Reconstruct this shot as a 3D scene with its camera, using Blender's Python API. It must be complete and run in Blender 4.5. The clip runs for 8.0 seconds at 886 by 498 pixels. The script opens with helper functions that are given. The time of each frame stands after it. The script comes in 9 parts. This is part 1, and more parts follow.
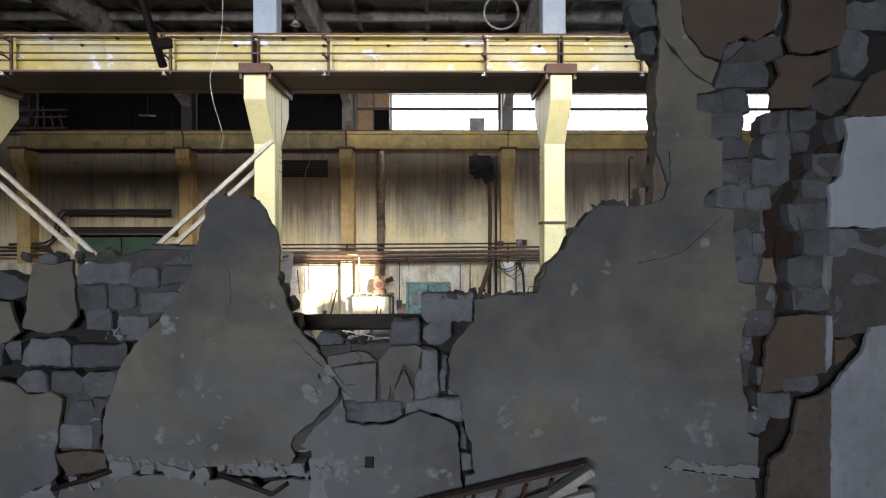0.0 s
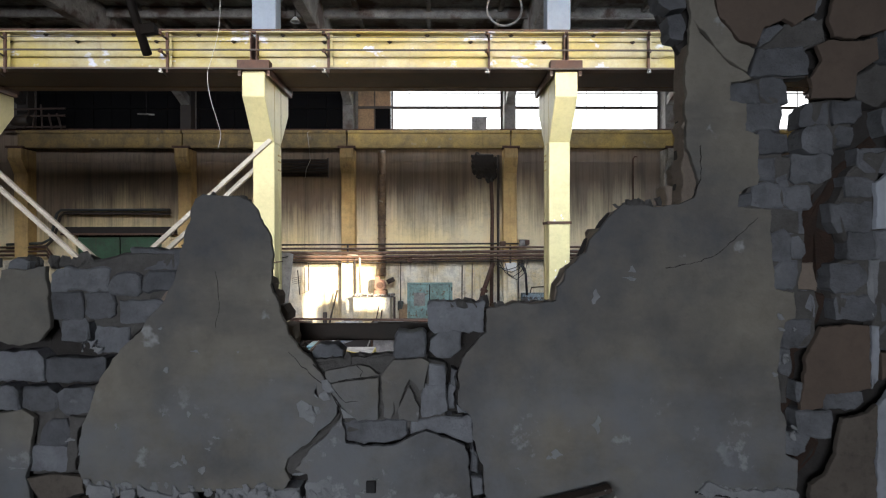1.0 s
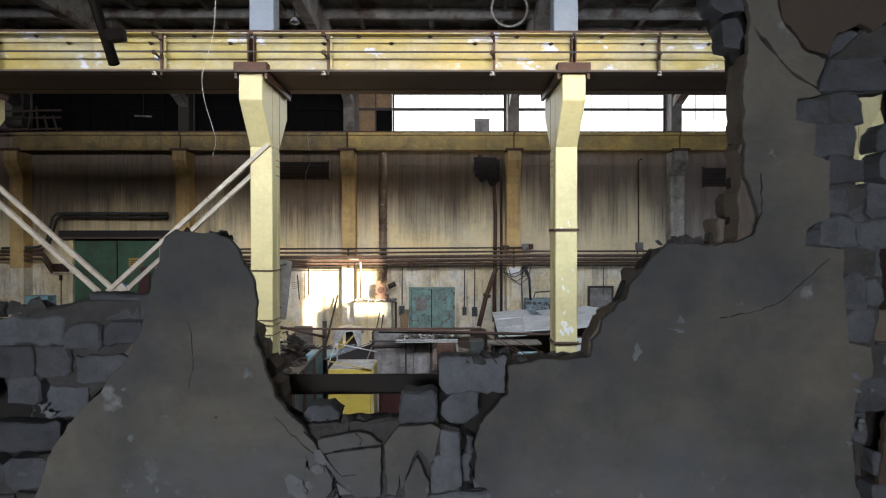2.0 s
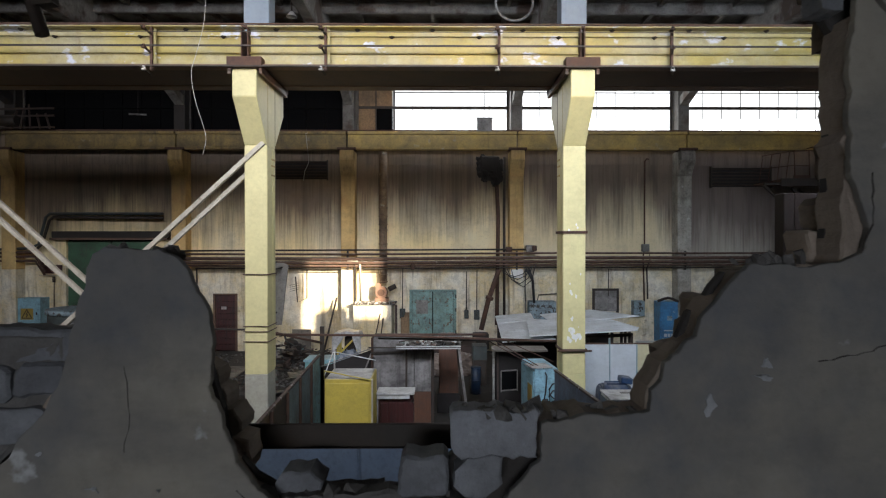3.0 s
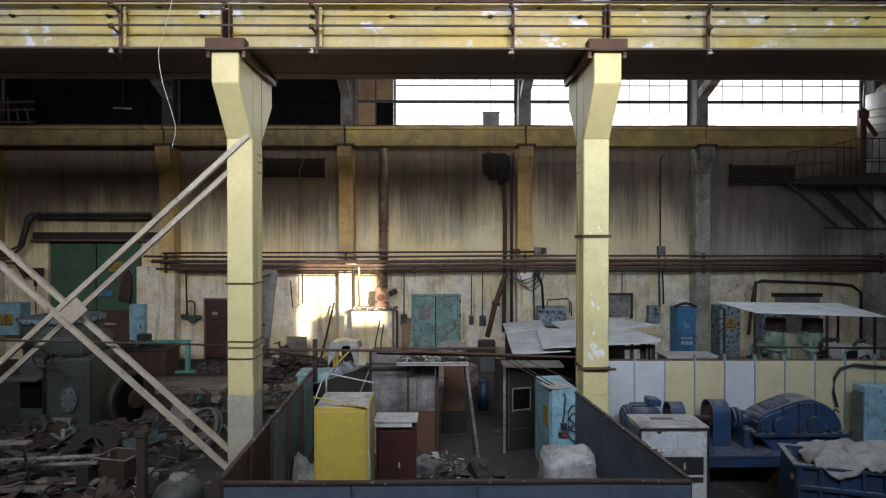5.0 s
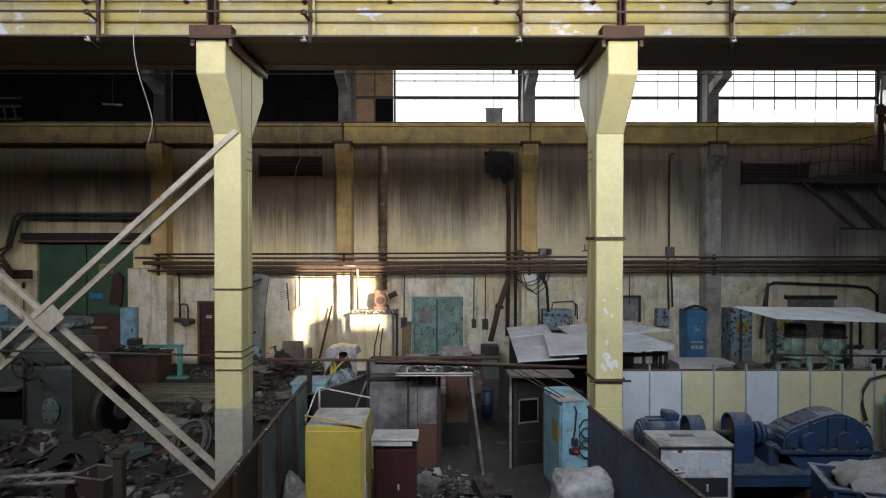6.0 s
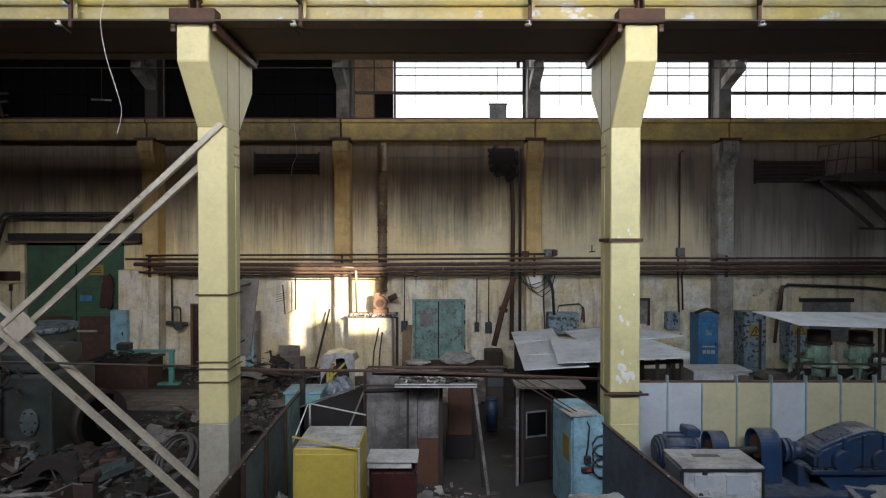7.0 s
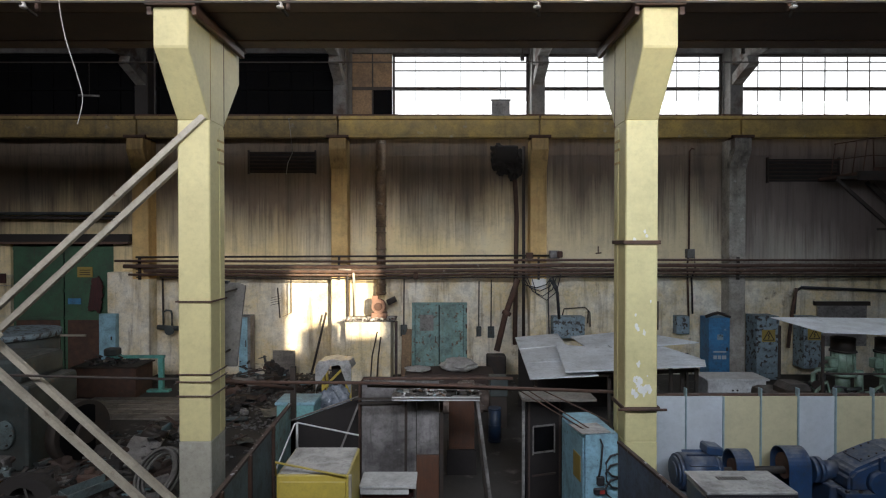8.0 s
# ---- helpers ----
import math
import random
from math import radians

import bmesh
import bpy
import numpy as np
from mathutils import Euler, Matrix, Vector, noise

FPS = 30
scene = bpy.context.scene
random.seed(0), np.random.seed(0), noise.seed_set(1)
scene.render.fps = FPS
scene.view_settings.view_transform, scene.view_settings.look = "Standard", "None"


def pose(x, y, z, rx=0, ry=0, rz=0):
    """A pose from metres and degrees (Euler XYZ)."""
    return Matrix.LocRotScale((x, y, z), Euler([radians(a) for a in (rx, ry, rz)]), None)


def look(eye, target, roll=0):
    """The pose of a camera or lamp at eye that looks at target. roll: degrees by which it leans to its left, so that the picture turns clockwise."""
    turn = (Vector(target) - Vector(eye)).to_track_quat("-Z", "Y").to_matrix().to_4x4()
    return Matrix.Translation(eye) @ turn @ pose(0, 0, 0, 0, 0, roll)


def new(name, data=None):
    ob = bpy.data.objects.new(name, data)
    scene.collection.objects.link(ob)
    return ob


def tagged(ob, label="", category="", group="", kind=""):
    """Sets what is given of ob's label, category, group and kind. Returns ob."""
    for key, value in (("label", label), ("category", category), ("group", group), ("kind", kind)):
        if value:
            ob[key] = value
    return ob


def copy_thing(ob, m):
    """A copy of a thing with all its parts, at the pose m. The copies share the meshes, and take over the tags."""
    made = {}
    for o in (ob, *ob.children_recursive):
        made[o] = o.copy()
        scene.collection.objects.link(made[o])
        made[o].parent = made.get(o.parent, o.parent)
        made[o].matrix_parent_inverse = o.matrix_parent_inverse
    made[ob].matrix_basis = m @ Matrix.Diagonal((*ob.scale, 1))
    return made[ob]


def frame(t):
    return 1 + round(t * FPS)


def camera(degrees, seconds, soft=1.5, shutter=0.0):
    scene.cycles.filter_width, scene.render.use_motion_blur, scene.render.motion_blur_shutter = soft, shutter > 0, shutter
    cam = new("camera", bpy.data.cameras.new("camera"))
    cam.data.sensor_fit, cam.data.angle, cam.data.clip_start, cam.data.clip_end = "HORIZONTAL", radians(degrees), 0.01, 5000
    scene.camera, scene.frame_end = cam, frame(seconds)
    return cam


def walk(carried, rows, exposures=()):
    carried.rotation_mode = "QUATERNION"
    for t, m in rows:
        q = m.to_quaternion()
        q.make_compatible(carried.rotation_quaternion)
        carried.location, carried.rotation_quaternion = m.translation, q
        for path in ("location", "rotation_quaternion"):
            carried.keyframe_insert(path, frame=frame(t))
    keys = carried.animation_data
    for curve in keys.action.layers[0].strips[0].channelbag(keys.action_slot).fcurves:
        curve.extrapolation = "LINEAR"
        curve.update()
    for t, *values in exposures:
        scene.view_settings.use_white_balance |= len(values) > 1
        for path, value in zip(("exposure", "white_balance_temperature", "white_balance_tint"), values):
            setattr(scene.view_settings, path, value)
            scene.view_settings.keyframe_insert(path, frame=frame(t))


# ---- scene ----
cam = camera(75.1, 8.0, soft=1.15, shutter=0.4)
PATH = [
    (0, (0.118, -0.064, 3.667), (0.141, 1.936, 3.652), -0.1),
    (0.5, (0.104, 0.033, 3.659), (0.125, 2.033, 3.644), -0.1),
    (1, (0.088, 0.166, 3.683), (0.108, 2.165, 3.667), -0.1),
    (1.5, (0.066, 0.331, 3.774), (0.084, 2.33, 3.757), -0.1),
    (3, (0.015, 1.0, 3.897), (0.03, 3.0, 3.88), -0.0),
    (3.5, (0.002, 1.267, 3.917), (0.016, 3.267, 3.899), -0.0),
    (4, (-0.019, 1.558, 3.943), (-0.006, 3.558, 3.924), -0.1),
    (4.5, (-0.04, 1.857, 3.976), (-0.028, 3.857, 3.956), -0.0),
    (6, (-0.081, 2.808, 4.067), (-0.073, 4.808, 4.042), 0.0),
    (6.5, (-0.085, 3.147, 4.085), (-0.079, 5.147, 4.06), 0.0),
    (7, (-0.089, 3.483, 4.104), (-0.086, 5.483, 4.077), -0.0),
    (7.5, (-0.098, 3.817, 4.116), (-0.095, 5.816, 4.09), 0.1),
    (8, (-0.086, 4.132, 4.13), (-0.086, 6.131, 4.104), 0.0),
]
walk(cam, [(t, look(eye, target, roll)) for t, eye, target, roll in PATH], [(0, 2.76), (1.5, 2.62), (3, 2.31), (4.5, 2.25), (8, 2.06)])

# ---- world and light ----
SUN_WAY = Vector((-0.43, 1.0, -0.281)).normalized()
world = bpy.data.worlds.new("sky")
scene.world = world
world.use_nodes = True
wn = world.node_tree.nodes
sky = wn.new("ShaderNodeTexSky")
sky.sky_type = "NISHITA"
sky.sun_disc = False
sky.sun_elevation = math.asin(-SUN_WAY.z)
sky.sun_rotation = math.atan2(-SUN_WAY.x, -SUN_WAY.y)
world.node_tree.links.new(sky.outputs[0], wn["Background"].inputs[0])
wn["Background"].inputs[1].default_value = 0.15

sun = new("sun", bpy.data.lights.new("sun", "SUN"))
sun.data.energy, sun.data.angle, sun.data.color = 3.4, radians(0.8), (1.0, 0.84, 0.62)
sun.matrix_world = look((0, 0, 0), SUN_WAY)


def window_light(name, x, y, z, w, h, watts, aim, color=(0.93, 0.96, 1.0), spread=180):
    lamp = new(name, bpy.data.lights.new(name, "AREA"))
    lamp.data.shape, lamp.data.size, lamp.data.size_y = "RECTANGLE", w, h
    lamp.data.energy, lamp.data.color = watts, color
    lamp.data.spread = radians(spread)
    lamp.matrix_world = look((x, y, z), (x + aim[0], y + aim[1], z + aim[2]))
    return lamp


# daylight through the clerestory over the annex, through the far windows and into the annex room
for wx, watts in ((-15.2, 34), (-9.2, 56), (-3.2, 104), (2.8, 90), (8.8, 19), (14.8, 8.5)):
    window_light("clerestory_daylight", wx, 2.7, 7.8, 5.2, 3.2, watts, (0, 1, -0.32 if wx < 5 else 0.12), (0.94, 0.955, 1.05) if wx < 0 else (0.81, 0.915, 1.1), 98 if wx < 5 else 58)
for wx in (0.7, 5.8, 11.8):
    window_light("far_window_daylight", wx, 21.95, 8.9, 4.4, 1.7, 22, (0, -1, -0.4))
window_light("annex_daylight", -0.8, -3.9, 3.7, 3.0, 1.2, 10.4, (0.2, 1, -0.12), (0.92, 0.96, 1.04), 120)

# ---- helpers of this scene ----
def part(name, bm, material, parent=None, label=""):
    me = bpy.data.meshes.new(name)
    bm.to_mesh(me)
    bm.free()
    me.materials.append(material)
    ob = new(name, me)
    if parent:
        ob.parent = parent
    if label:
        ob["label"] = label
    return ob


def thing(name, label, category, group="", kind="", at=None):
    ob = new(name)
    ob.empty_display_size = 0.1
    if at is not None:
        ob.matrix_basis = at
    return tagged(ob, label, category, group, kind)


def add_box(bm, x0, x1, y0, y1, z0, z1, bevel=0.0, m=None, seg=1):
    made = bmesh.ops.create_cube(bm, size=1.0)["verts"]
    t = Matrix.Translation(((x0 + x1) / 2, (y0 + y1) / 2, (z0 + z1) / 2)) @ Matrix.Diagonal((x1 - x0, y1 - y0, z1 - z0, 1))
    bmesh.ops.transform(bm, matrix=(m @ t) if m else t, verts=made)
    if bevel:
        edges = list({e for v in made for e in v.link_edges})
        bmesh.ops.bevel(bm, geom=edges, offset=bevel, segments=seg, affect="EDGES", profile=0.5)
    return bm


def box(x0, x1, y0, y1, z0, z1, bevel=0.0, m=None, seg=1):
    return add_box(bmesh.new(), x0, x1, y0, y1, z0, z1, bevel, m, seg)


def add_tube(bm, points, r, seg=8, cap=True):
    pts = [Vector(p) for p in points]
    rings = []
    for i, p in enumerate(pts):
        d = (pts[min(i + 1, len(pts) - 1)] - pts[max(i - 1, 0)]).normalized()
        a = d.cross(Vector((0, 0, 1)))
        if a.length < 0.05:
            a = d.cross(Vector((0, 1, 0)))
        a.normalize()
        b = d.cross(a)
        rings.append([bm.verts.new(p + r * (math.cos(2 * math.pi * k / seg) * a + math.sin(2 * math.pi * k / seg) * b)) for k in range(seg)])
    for p, q in zip(rings, rings[1:]):
        for k in range(seg):
            f = bm.faces.new((p[k], p[(k + 1) % seg], q[(k + 1) % seg], q[k]))
            f.smooth = True
    if cap:
        bm.faces.new(rings[0][::-1])
        bm.faces.new(rings[-1])
    return bm


def tube(points, r, seg=8, cap=True):
    return add_tube(bmesh.new(), points, r, seg, cap)


def add_bar(bm, p, q, w, h, up=(0, 0, 1), bevel=0.0):
    """A square-edged bar from p to q, w wide and h high."""
    p, q = Vector(p), Vector(q)
    d = (q - p).normalized()
    s = d.cross(Vector(up))
    if s.length < 0.05:
        s = d.cross(Vector((0, 1, 0)))
    s.normalize()
    u = s.cross(d)
    m = Matrix.Identity(4)
    for i in range(3):
        m[i][0], m[i][1], m[i][2] = s[i], d[i], u[i]
    m.translation = (p + q) / 2
    n = (q - p).length
    return add_box(bm, -w / 2, w / 2, -n / 2, n / 2, -h / 2, h / 2, bevel, m)


def bar(p, q, w, h, up=(0, 0, 1), bevel=0.0):
    return add_bar(bmesh.new(), p, q, w, h, up, bevel)


def add_angle(bm, p, q, w, t=0.008, flip=1):
    """A steel angle from p to q with legs w wide."""
    p, q = Vector(p), Vector(q)
    d = (q - p).normalized()
    n = Vector((0, -1, 0))
    s = d.cross(n).normalized() * flip
    add_bar(bm, p, q, w, t, n)
    add_bar(bm, p - s * (w / 2) + n * (-w / 2), q - s * (w / 2) + n * (-w / 2), t, w, n)
    return bm


def sheet(outline, y0, y1, rough=0.012, step=0.035, seed=0, plane="xz"):
    """A slab with a broken outline, y0 its face and y1 its back."""
    pts = []
    n = len(outline)
    for i in range(n):
        a, b = Vector(outline[i]), Vector(outline[(i + 1) % n])
        k = max(1, int((b - a).length / step))
        nrm = Vector((-(b - a).y, (b - a).x)).normalized()
        for j in range(k):
            p = a.lerp(b, j / k)
            w = noise.noise((p.x * 17 + seed, p.y * 17, seed * 1.7)) + 0.6 * noise.noise((p.x * 45, p.y * 45 + seed, 3.1))
            pts.append(p + nrm * rough * w * 1.4)
    bm = bmesh.new()
    front = [bm.verts.new((p.x, y0, p.y)) for p in pts]
    back = [bm.verts.new((p.x, y1, p.y)) for p in pts]
    m = len(pts)
    f = bm.faces.new(front)
    g = bm.faces.new(back[::-1])
    for i in range(m):
        bm.faces.new((front[i], back[i], back[(i + 1) % m], front[(i + 1) % m]))
    bmesh.ops.recalc_face_normals(bm, faces=bm.faces)
    bmesh.ops.triangulate(bm, faces=[f, g], ngon_method="EAR_CLIP")
    return bm


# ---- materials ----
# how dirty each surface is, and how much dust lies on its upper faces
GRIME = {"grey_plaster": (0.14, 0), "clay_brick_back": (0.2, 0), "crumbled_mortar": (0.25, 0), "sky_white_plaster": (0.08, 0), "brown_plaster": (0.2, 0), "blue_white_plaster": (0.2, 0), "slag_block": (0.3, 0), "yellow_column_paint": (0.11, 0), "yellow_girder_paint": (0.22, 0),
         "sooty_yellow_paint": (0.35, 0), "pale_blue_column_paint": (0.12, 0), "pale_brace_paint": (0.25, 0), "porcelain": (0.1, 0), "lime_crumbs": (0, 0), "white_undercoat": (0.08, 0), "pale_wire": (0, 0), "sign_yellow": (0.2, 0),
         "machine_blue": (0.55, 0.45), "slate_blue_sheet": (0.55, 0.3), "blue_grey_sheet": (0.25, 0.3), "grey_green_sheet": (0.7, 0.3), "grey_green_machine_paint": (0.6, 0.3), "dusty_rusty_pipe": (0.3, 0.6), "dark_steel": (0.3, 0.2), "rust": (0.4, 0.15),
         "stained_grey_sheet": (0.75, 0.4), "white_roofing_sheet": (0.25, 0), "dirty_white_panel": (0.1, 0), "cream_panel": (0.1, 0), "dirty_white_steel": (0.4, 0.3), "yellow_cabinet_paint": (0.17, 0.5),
         "dark_red_wood": (0.3, 0.03), "orange_brown_wood": (0.4, 0.06), "weathered_planks": (0.6, 0), "dusty_floor": (0.6, 0), "black_board": (0, 0), "dark_brown_door": (0.1, 0), "brown_black_soot_and_shade": (0.2, 0), "black_rubber": (0, 0.2), "stained_whitewash": (0.32, 0),
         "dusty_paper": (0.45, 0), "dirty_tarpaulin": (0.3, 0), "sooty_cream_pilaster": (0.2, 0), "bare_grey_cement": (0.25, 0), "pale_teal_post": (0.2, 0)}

def material(name, base, rough=0.8, metal=0.0, dark=None, scale=3.0, amount=0.5, spot=None, spot_scale=8.0, spot_level=0.6,
             bump=0.2, bump_scale=40.0, stretch=(1, 1, 1), vary=0.0, soft=0.12, streak=None, streak_level=0.5, streak_scale=(2.2, 2.2, 0.12), rise=None, edge=(0.35, 0.7)):
    mt = bpy.data.materials.new(name)
    mt.use_nodes = True
    nt = mt.node_tree
    nodes, link = nt.nodes, nt.links.new
    bsdf = nodes["Principled BSDF"]
    bsdf.inputs["Roughness"].default_value = rough
    bsdf.inputs["Metallic"].default_value = metal
    geo = nodes.new("ShaderNodeNewGeometry")

    def mapped(sc):
        v = nodes.new("ShaderNodeVectorMath")
        v.operation = "MULTIPLY"
        link(geo.outputs["Position"], v.inputs[0])
        v.inputs[1].default_value = sc
        return v.outputs[0]

    def noisy(vec, sc, detail=6.0, rgh=0.6):
        n = nodes.new("ShaderNodeTexNoise")
        n.inputs["Scale"].default_value, n.inputs["Detail"].default_value, n.inputs["Roughness"].default_value = sc, detail, rgh
        link(vec, n.inputs["Vector"])
        return n.outputs["Fac"]

    def ramp(value, lo, hi):
        r = nodes.new("ShaderNodeMapRange")
        r.inputs[1].default_value, r.inputs[2].default_value = lo, hi
        link(value, r.inputs[0])
        return r.outputs[0]

    def mixed(fac, a, b, blend="MIX", k=1.0):
        m = nodes.new("ShaderNodeMix")
        m.data_type, m.blend_type = "RGBA", blend
        if k != 1.0:
            s = nodes.new("ShaderNodeMath")
            s.operation = "MULTIPLY"
            link(fac, s.inputs[0])
            s.inputs[1].default_value = k
            fac = s.outputs[0]
        link(fac, m.inputs[0])
        for sock, val in ((m.inputs[6], a), (m.inputs[7], b)):
            if isinstance(val, tuple):
                sock.default_value = (*val, 1)
            else:
                link(val, sock)
        return m.outputs[2]

    dark = dark or tuple(c * 0.55 for c in base)
    vec = mapped(stretch)
    col = mixed(ramp(noisy(vec, scale), *edge), base, dark, k=amount)
    col = mixed(ramp(noisy(vec, scale * 9, 3.0), 0.3, 0.75), col, tuple(c * 0.7 for c in base), k=amount * 0.5)
    if streak:
        fac = ramp(noisy(mapped(streak_scale), 1.6, 5.0, 0.65), streak_level, streak_level + 0.25)
        if rise:
            sep = nodes.new("ShaderNodeSeparateXYZ")
            link(geo.outputs["Position"], sep.inputs[0])
            wob = nodes.new("ShaderNodeMath")
            wob.operation = "MULTIPLY_ADD"
            link(noisy(mapped((1, 1, 0.4)), 0.5, 3.0), wob.inputs[0])
            wob.inputs[1].default_value = 3.0
            link(sep.outputs[2], wob.inputs[2])
            reach = ramp(wob.outputs[0], rise[0] + 1.5, rise[1] + 1.5)
            reach.node.inputs[3].default_value = 0.25
            mul = nodes.new("ShaderNodeMath")
            mul.operation = "MULTIPLY"
            link(fac, mul.inputs[0])
            link(reach, mul.inputs[1])
            fac = mul.outputs[0]
            col = mixed(reach, col, tuple(c * 0.5 for c in base), k=0.5)
        col = mixed(fac, col, streak, k=0.85)
    if spot:
        col = mixed(ramp(noisy(vec, spot_scale, 5.0, 0.55), spot_level, spot_level + soft), col, spot)
    if vary:
        info = nodes.new("ShaderNodeObjectInfo")
        hsv = nodes.new("ShaderNodeHueSaturation")
        link(ramp(info.outputs["Random"], 0.0, 1.0), hsv.inputs["Value"])
        r = hsv.inputs["Value"].links[0].from_node
        r.inputs[3].default_value, r.inputs[4].default_value = 1 - vary, 1 + vary
        link(col, hsv.inputs["Color"])
        col = hsv.outputs[0]
    grime, dust = GRIME.get(name, (0.5, 0.0))
    if grime:
        place = mapped((1, 1, 1))
        col = mixed(ramp(noisy(place, 2.1, 9.0, 0.75), 0.46, 0.64), col, (0.05, 0.043, 0.037), k=grime)
        col = mixed(ramp(noisy(place, 17.0, 6.0, 0.75), 0.5, 0.66), col, (0.045, 0.038, 0.033), k=grime * 0.8)
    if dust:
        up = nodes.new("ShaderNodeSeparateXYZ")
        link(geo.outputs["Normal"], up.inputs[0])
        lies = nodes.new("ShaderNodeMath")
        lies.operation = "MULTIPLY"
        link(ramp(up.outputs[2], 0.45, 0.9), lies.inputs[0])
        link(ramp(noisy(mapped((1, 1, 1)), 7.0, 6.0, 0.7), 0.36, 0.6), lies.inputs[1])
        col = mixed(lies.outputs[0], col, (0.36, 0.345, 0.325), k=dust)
    link(col, bsdf.inputs["Base Color"])
    if bump:
        b = nodes.new("ShaderNodeBump")
        b.inputs["Strength"].default_value, b.inputs["Distance"].default_value = bump, 0.02
        link(noisy(vec, bump_scale, 8.0, 0.65), b.inputs["Height"])
        link(b.outputs[0], bsdf.inputs["Normal"])
    return mt


PLASTER = material("grey_plaster", (0.34, 0.315, 0.268), 0.9, dark=(0.152, 0.157, 0.165), scale=1.3, amount=1.0, edge=(0.4, 0.6), spot=(0.48, 0.49, 0.5), spot_scale=5, spot_level=0.68, soft=0.05, streak=(0.16, 0.155, 0.15), streak_level=0.5, streak_scale=(0.7, 0.7, 2.2), bump=0.3, bump_scale=30)
PLASTER_BROWN = material("brown_plaster", (0.2, 0.152, 0.122), 0.9, dark=(0.125, 0.1, 0.085), scale=3, bump=0.12, bump_scale=25)
PLASTER_BLUE = material("blue_white_plaster", (0.58, 0.62, 0.69), 0.9, dark=(0.34, 0.37, 0.43), scale=1.8, amount=0.9, spot=(0.62, 0.65, 0.7), spot_scale=4, spot_level=0.62, streak=(0.22, 0.23, 0.25), streak_level=0.56, streak_scale=(6, 6, 1.0), bump=0.15)
PLASTER_SKY = material("sky_white_plaster", (0.78, 0.84, 0.94), 0.9, dark=(0.55, 0.6, 0.68), scale=1.8, amount=0.8, streak=(0.4, 0.43, 0.47), streak_level=0.58, streak_scale=(7, 7, 0.8), bump=0.15)
PLASTER_BROWN_PALE = material("worn_brown_plaster", (0.23, 0.2, 0.17), 0.9, dark=(0.13, 0.11, 0.095), scale=2.5, amount=0.8, spot=(0.4, 0.41, 0.42), spot_scale=6, spot_level=0.68, soft=0.05, bump=0.15, bump_scale=25)
# mortar colour darkened to paint the shade deep in the joints
HEART_SHADE = material("mortar_darkened_for_shade", (0.075, 0.07, 0.068), 0.95, dark=(0.035, 0.032, 0.031), scale=9, amount=0.8, bump=0.5)
BLOCK = material("slag_block", (0.29, 0.305, 0.335), 0.95, dark=(0.14, 0.148, 0.165), scale=9, amount=0.7, spot=(0.45, 0.47, 0.5), spot_scale=12, spot_level=0.68, bump=0.6, bump_scale=45, vary=0.3)
BLOCK_BACK = material("clay_brick_back", (0.36, 0.3, 0.25), 0.95, dark=(0.19, 0.15, 0.12), scale=9, bump=0.5, bump_scale=60, vary=0.25)
MORTAR = material("rubble_mortar", (0.085, 0.05, 0.036), 0.95, dark=(0.04, 0.027, 0.022), scale=12, amount=0.8, bump=0.8, bump_scale=30)
MORTAR_GREY = material("crumbled_mortar", (0.19, 0.185, 0.18), 0.95, dark=(0.11, 0.105, 0.1), scale=12, amount=0.8, bump=0.6)
LIME = material("lime_crumbs", (0.42, 0.435, 0.46), 0.95, dark=(0.2, 0.21, 0.22), scale=14, bump=0.6)


def washed(mt, colour, height, k, patch=2.2, cut=(0.36, 0.58)):
    """The remains of a band of old wash below a height, worn away in patches."""
    nodes, link = mt.node_tree.nodes, mt.node_tree.links.new
    base = nodes["Principled BSDF"].inputs["Base Color"]
    under = base.links[0].from_socket
    geo, sep, mix = nodes.new("ShaderNodeNewGeometry"), nodes.new("ShaderNodeSeparateXYZ"), nodes.new("ShaderNodeMix")
    link(geo.outputs["Position"], sep.inputs[0])
    fac = []
    for scale, detail, lo, hi in ((1.2, 5.0, 0, 0), (patch, 8.0, *cut)):
        n = nodes.new("ShaderNodeTexNoise")
        n.inputs["Scale"].default_value, n.inputs["Detail"].default_value, n.inputs["Roughness"].default_value = scale, detail, 0.65
        link(geo.outputs["Position"], n.inputs["Vector"])
        r = nodes.new("ShaderNodeMapRange")
        if hi:
            r.inputs[1].default_value, r.inputs[2].default_value = lo, hi
            link(n.outputs["Fac"], r.inputs[0])
        else:
            a = nodes.new("ShaderNodeMath")
            a.operation = "MULTIPLY_ADD"
            link(n.outputs["Fac"], a.inputs[0])
            a.inputs[1].default_value = 1.3
            link(sep.outputs[2], a.inputs[2])
            r.inputs[1].default_value, r.inputs[2].default_value = height + 0.65 + 0.2, height + 0.65 - 0.1
            link(a.outputs[0], r.inputs[0])
        r.inputs[4].default_value = k if hi else 1.0
        fac.append(r.outputs[0])
    both = nodes.new("ShaderNodeMath")
    both.operation = "MULTIPLY"
    link(fac[0], both.inputs[0])
    link(fac[1], both.inputs[1])
    mix.data_type = "RGBA"
    link(both.outputs[0], mix.inputs[0])
    link(under, mix.inputs[6])
    mix.inputs[7].default_value = (*colour, 1)
    link(mix.outputs[2], base)


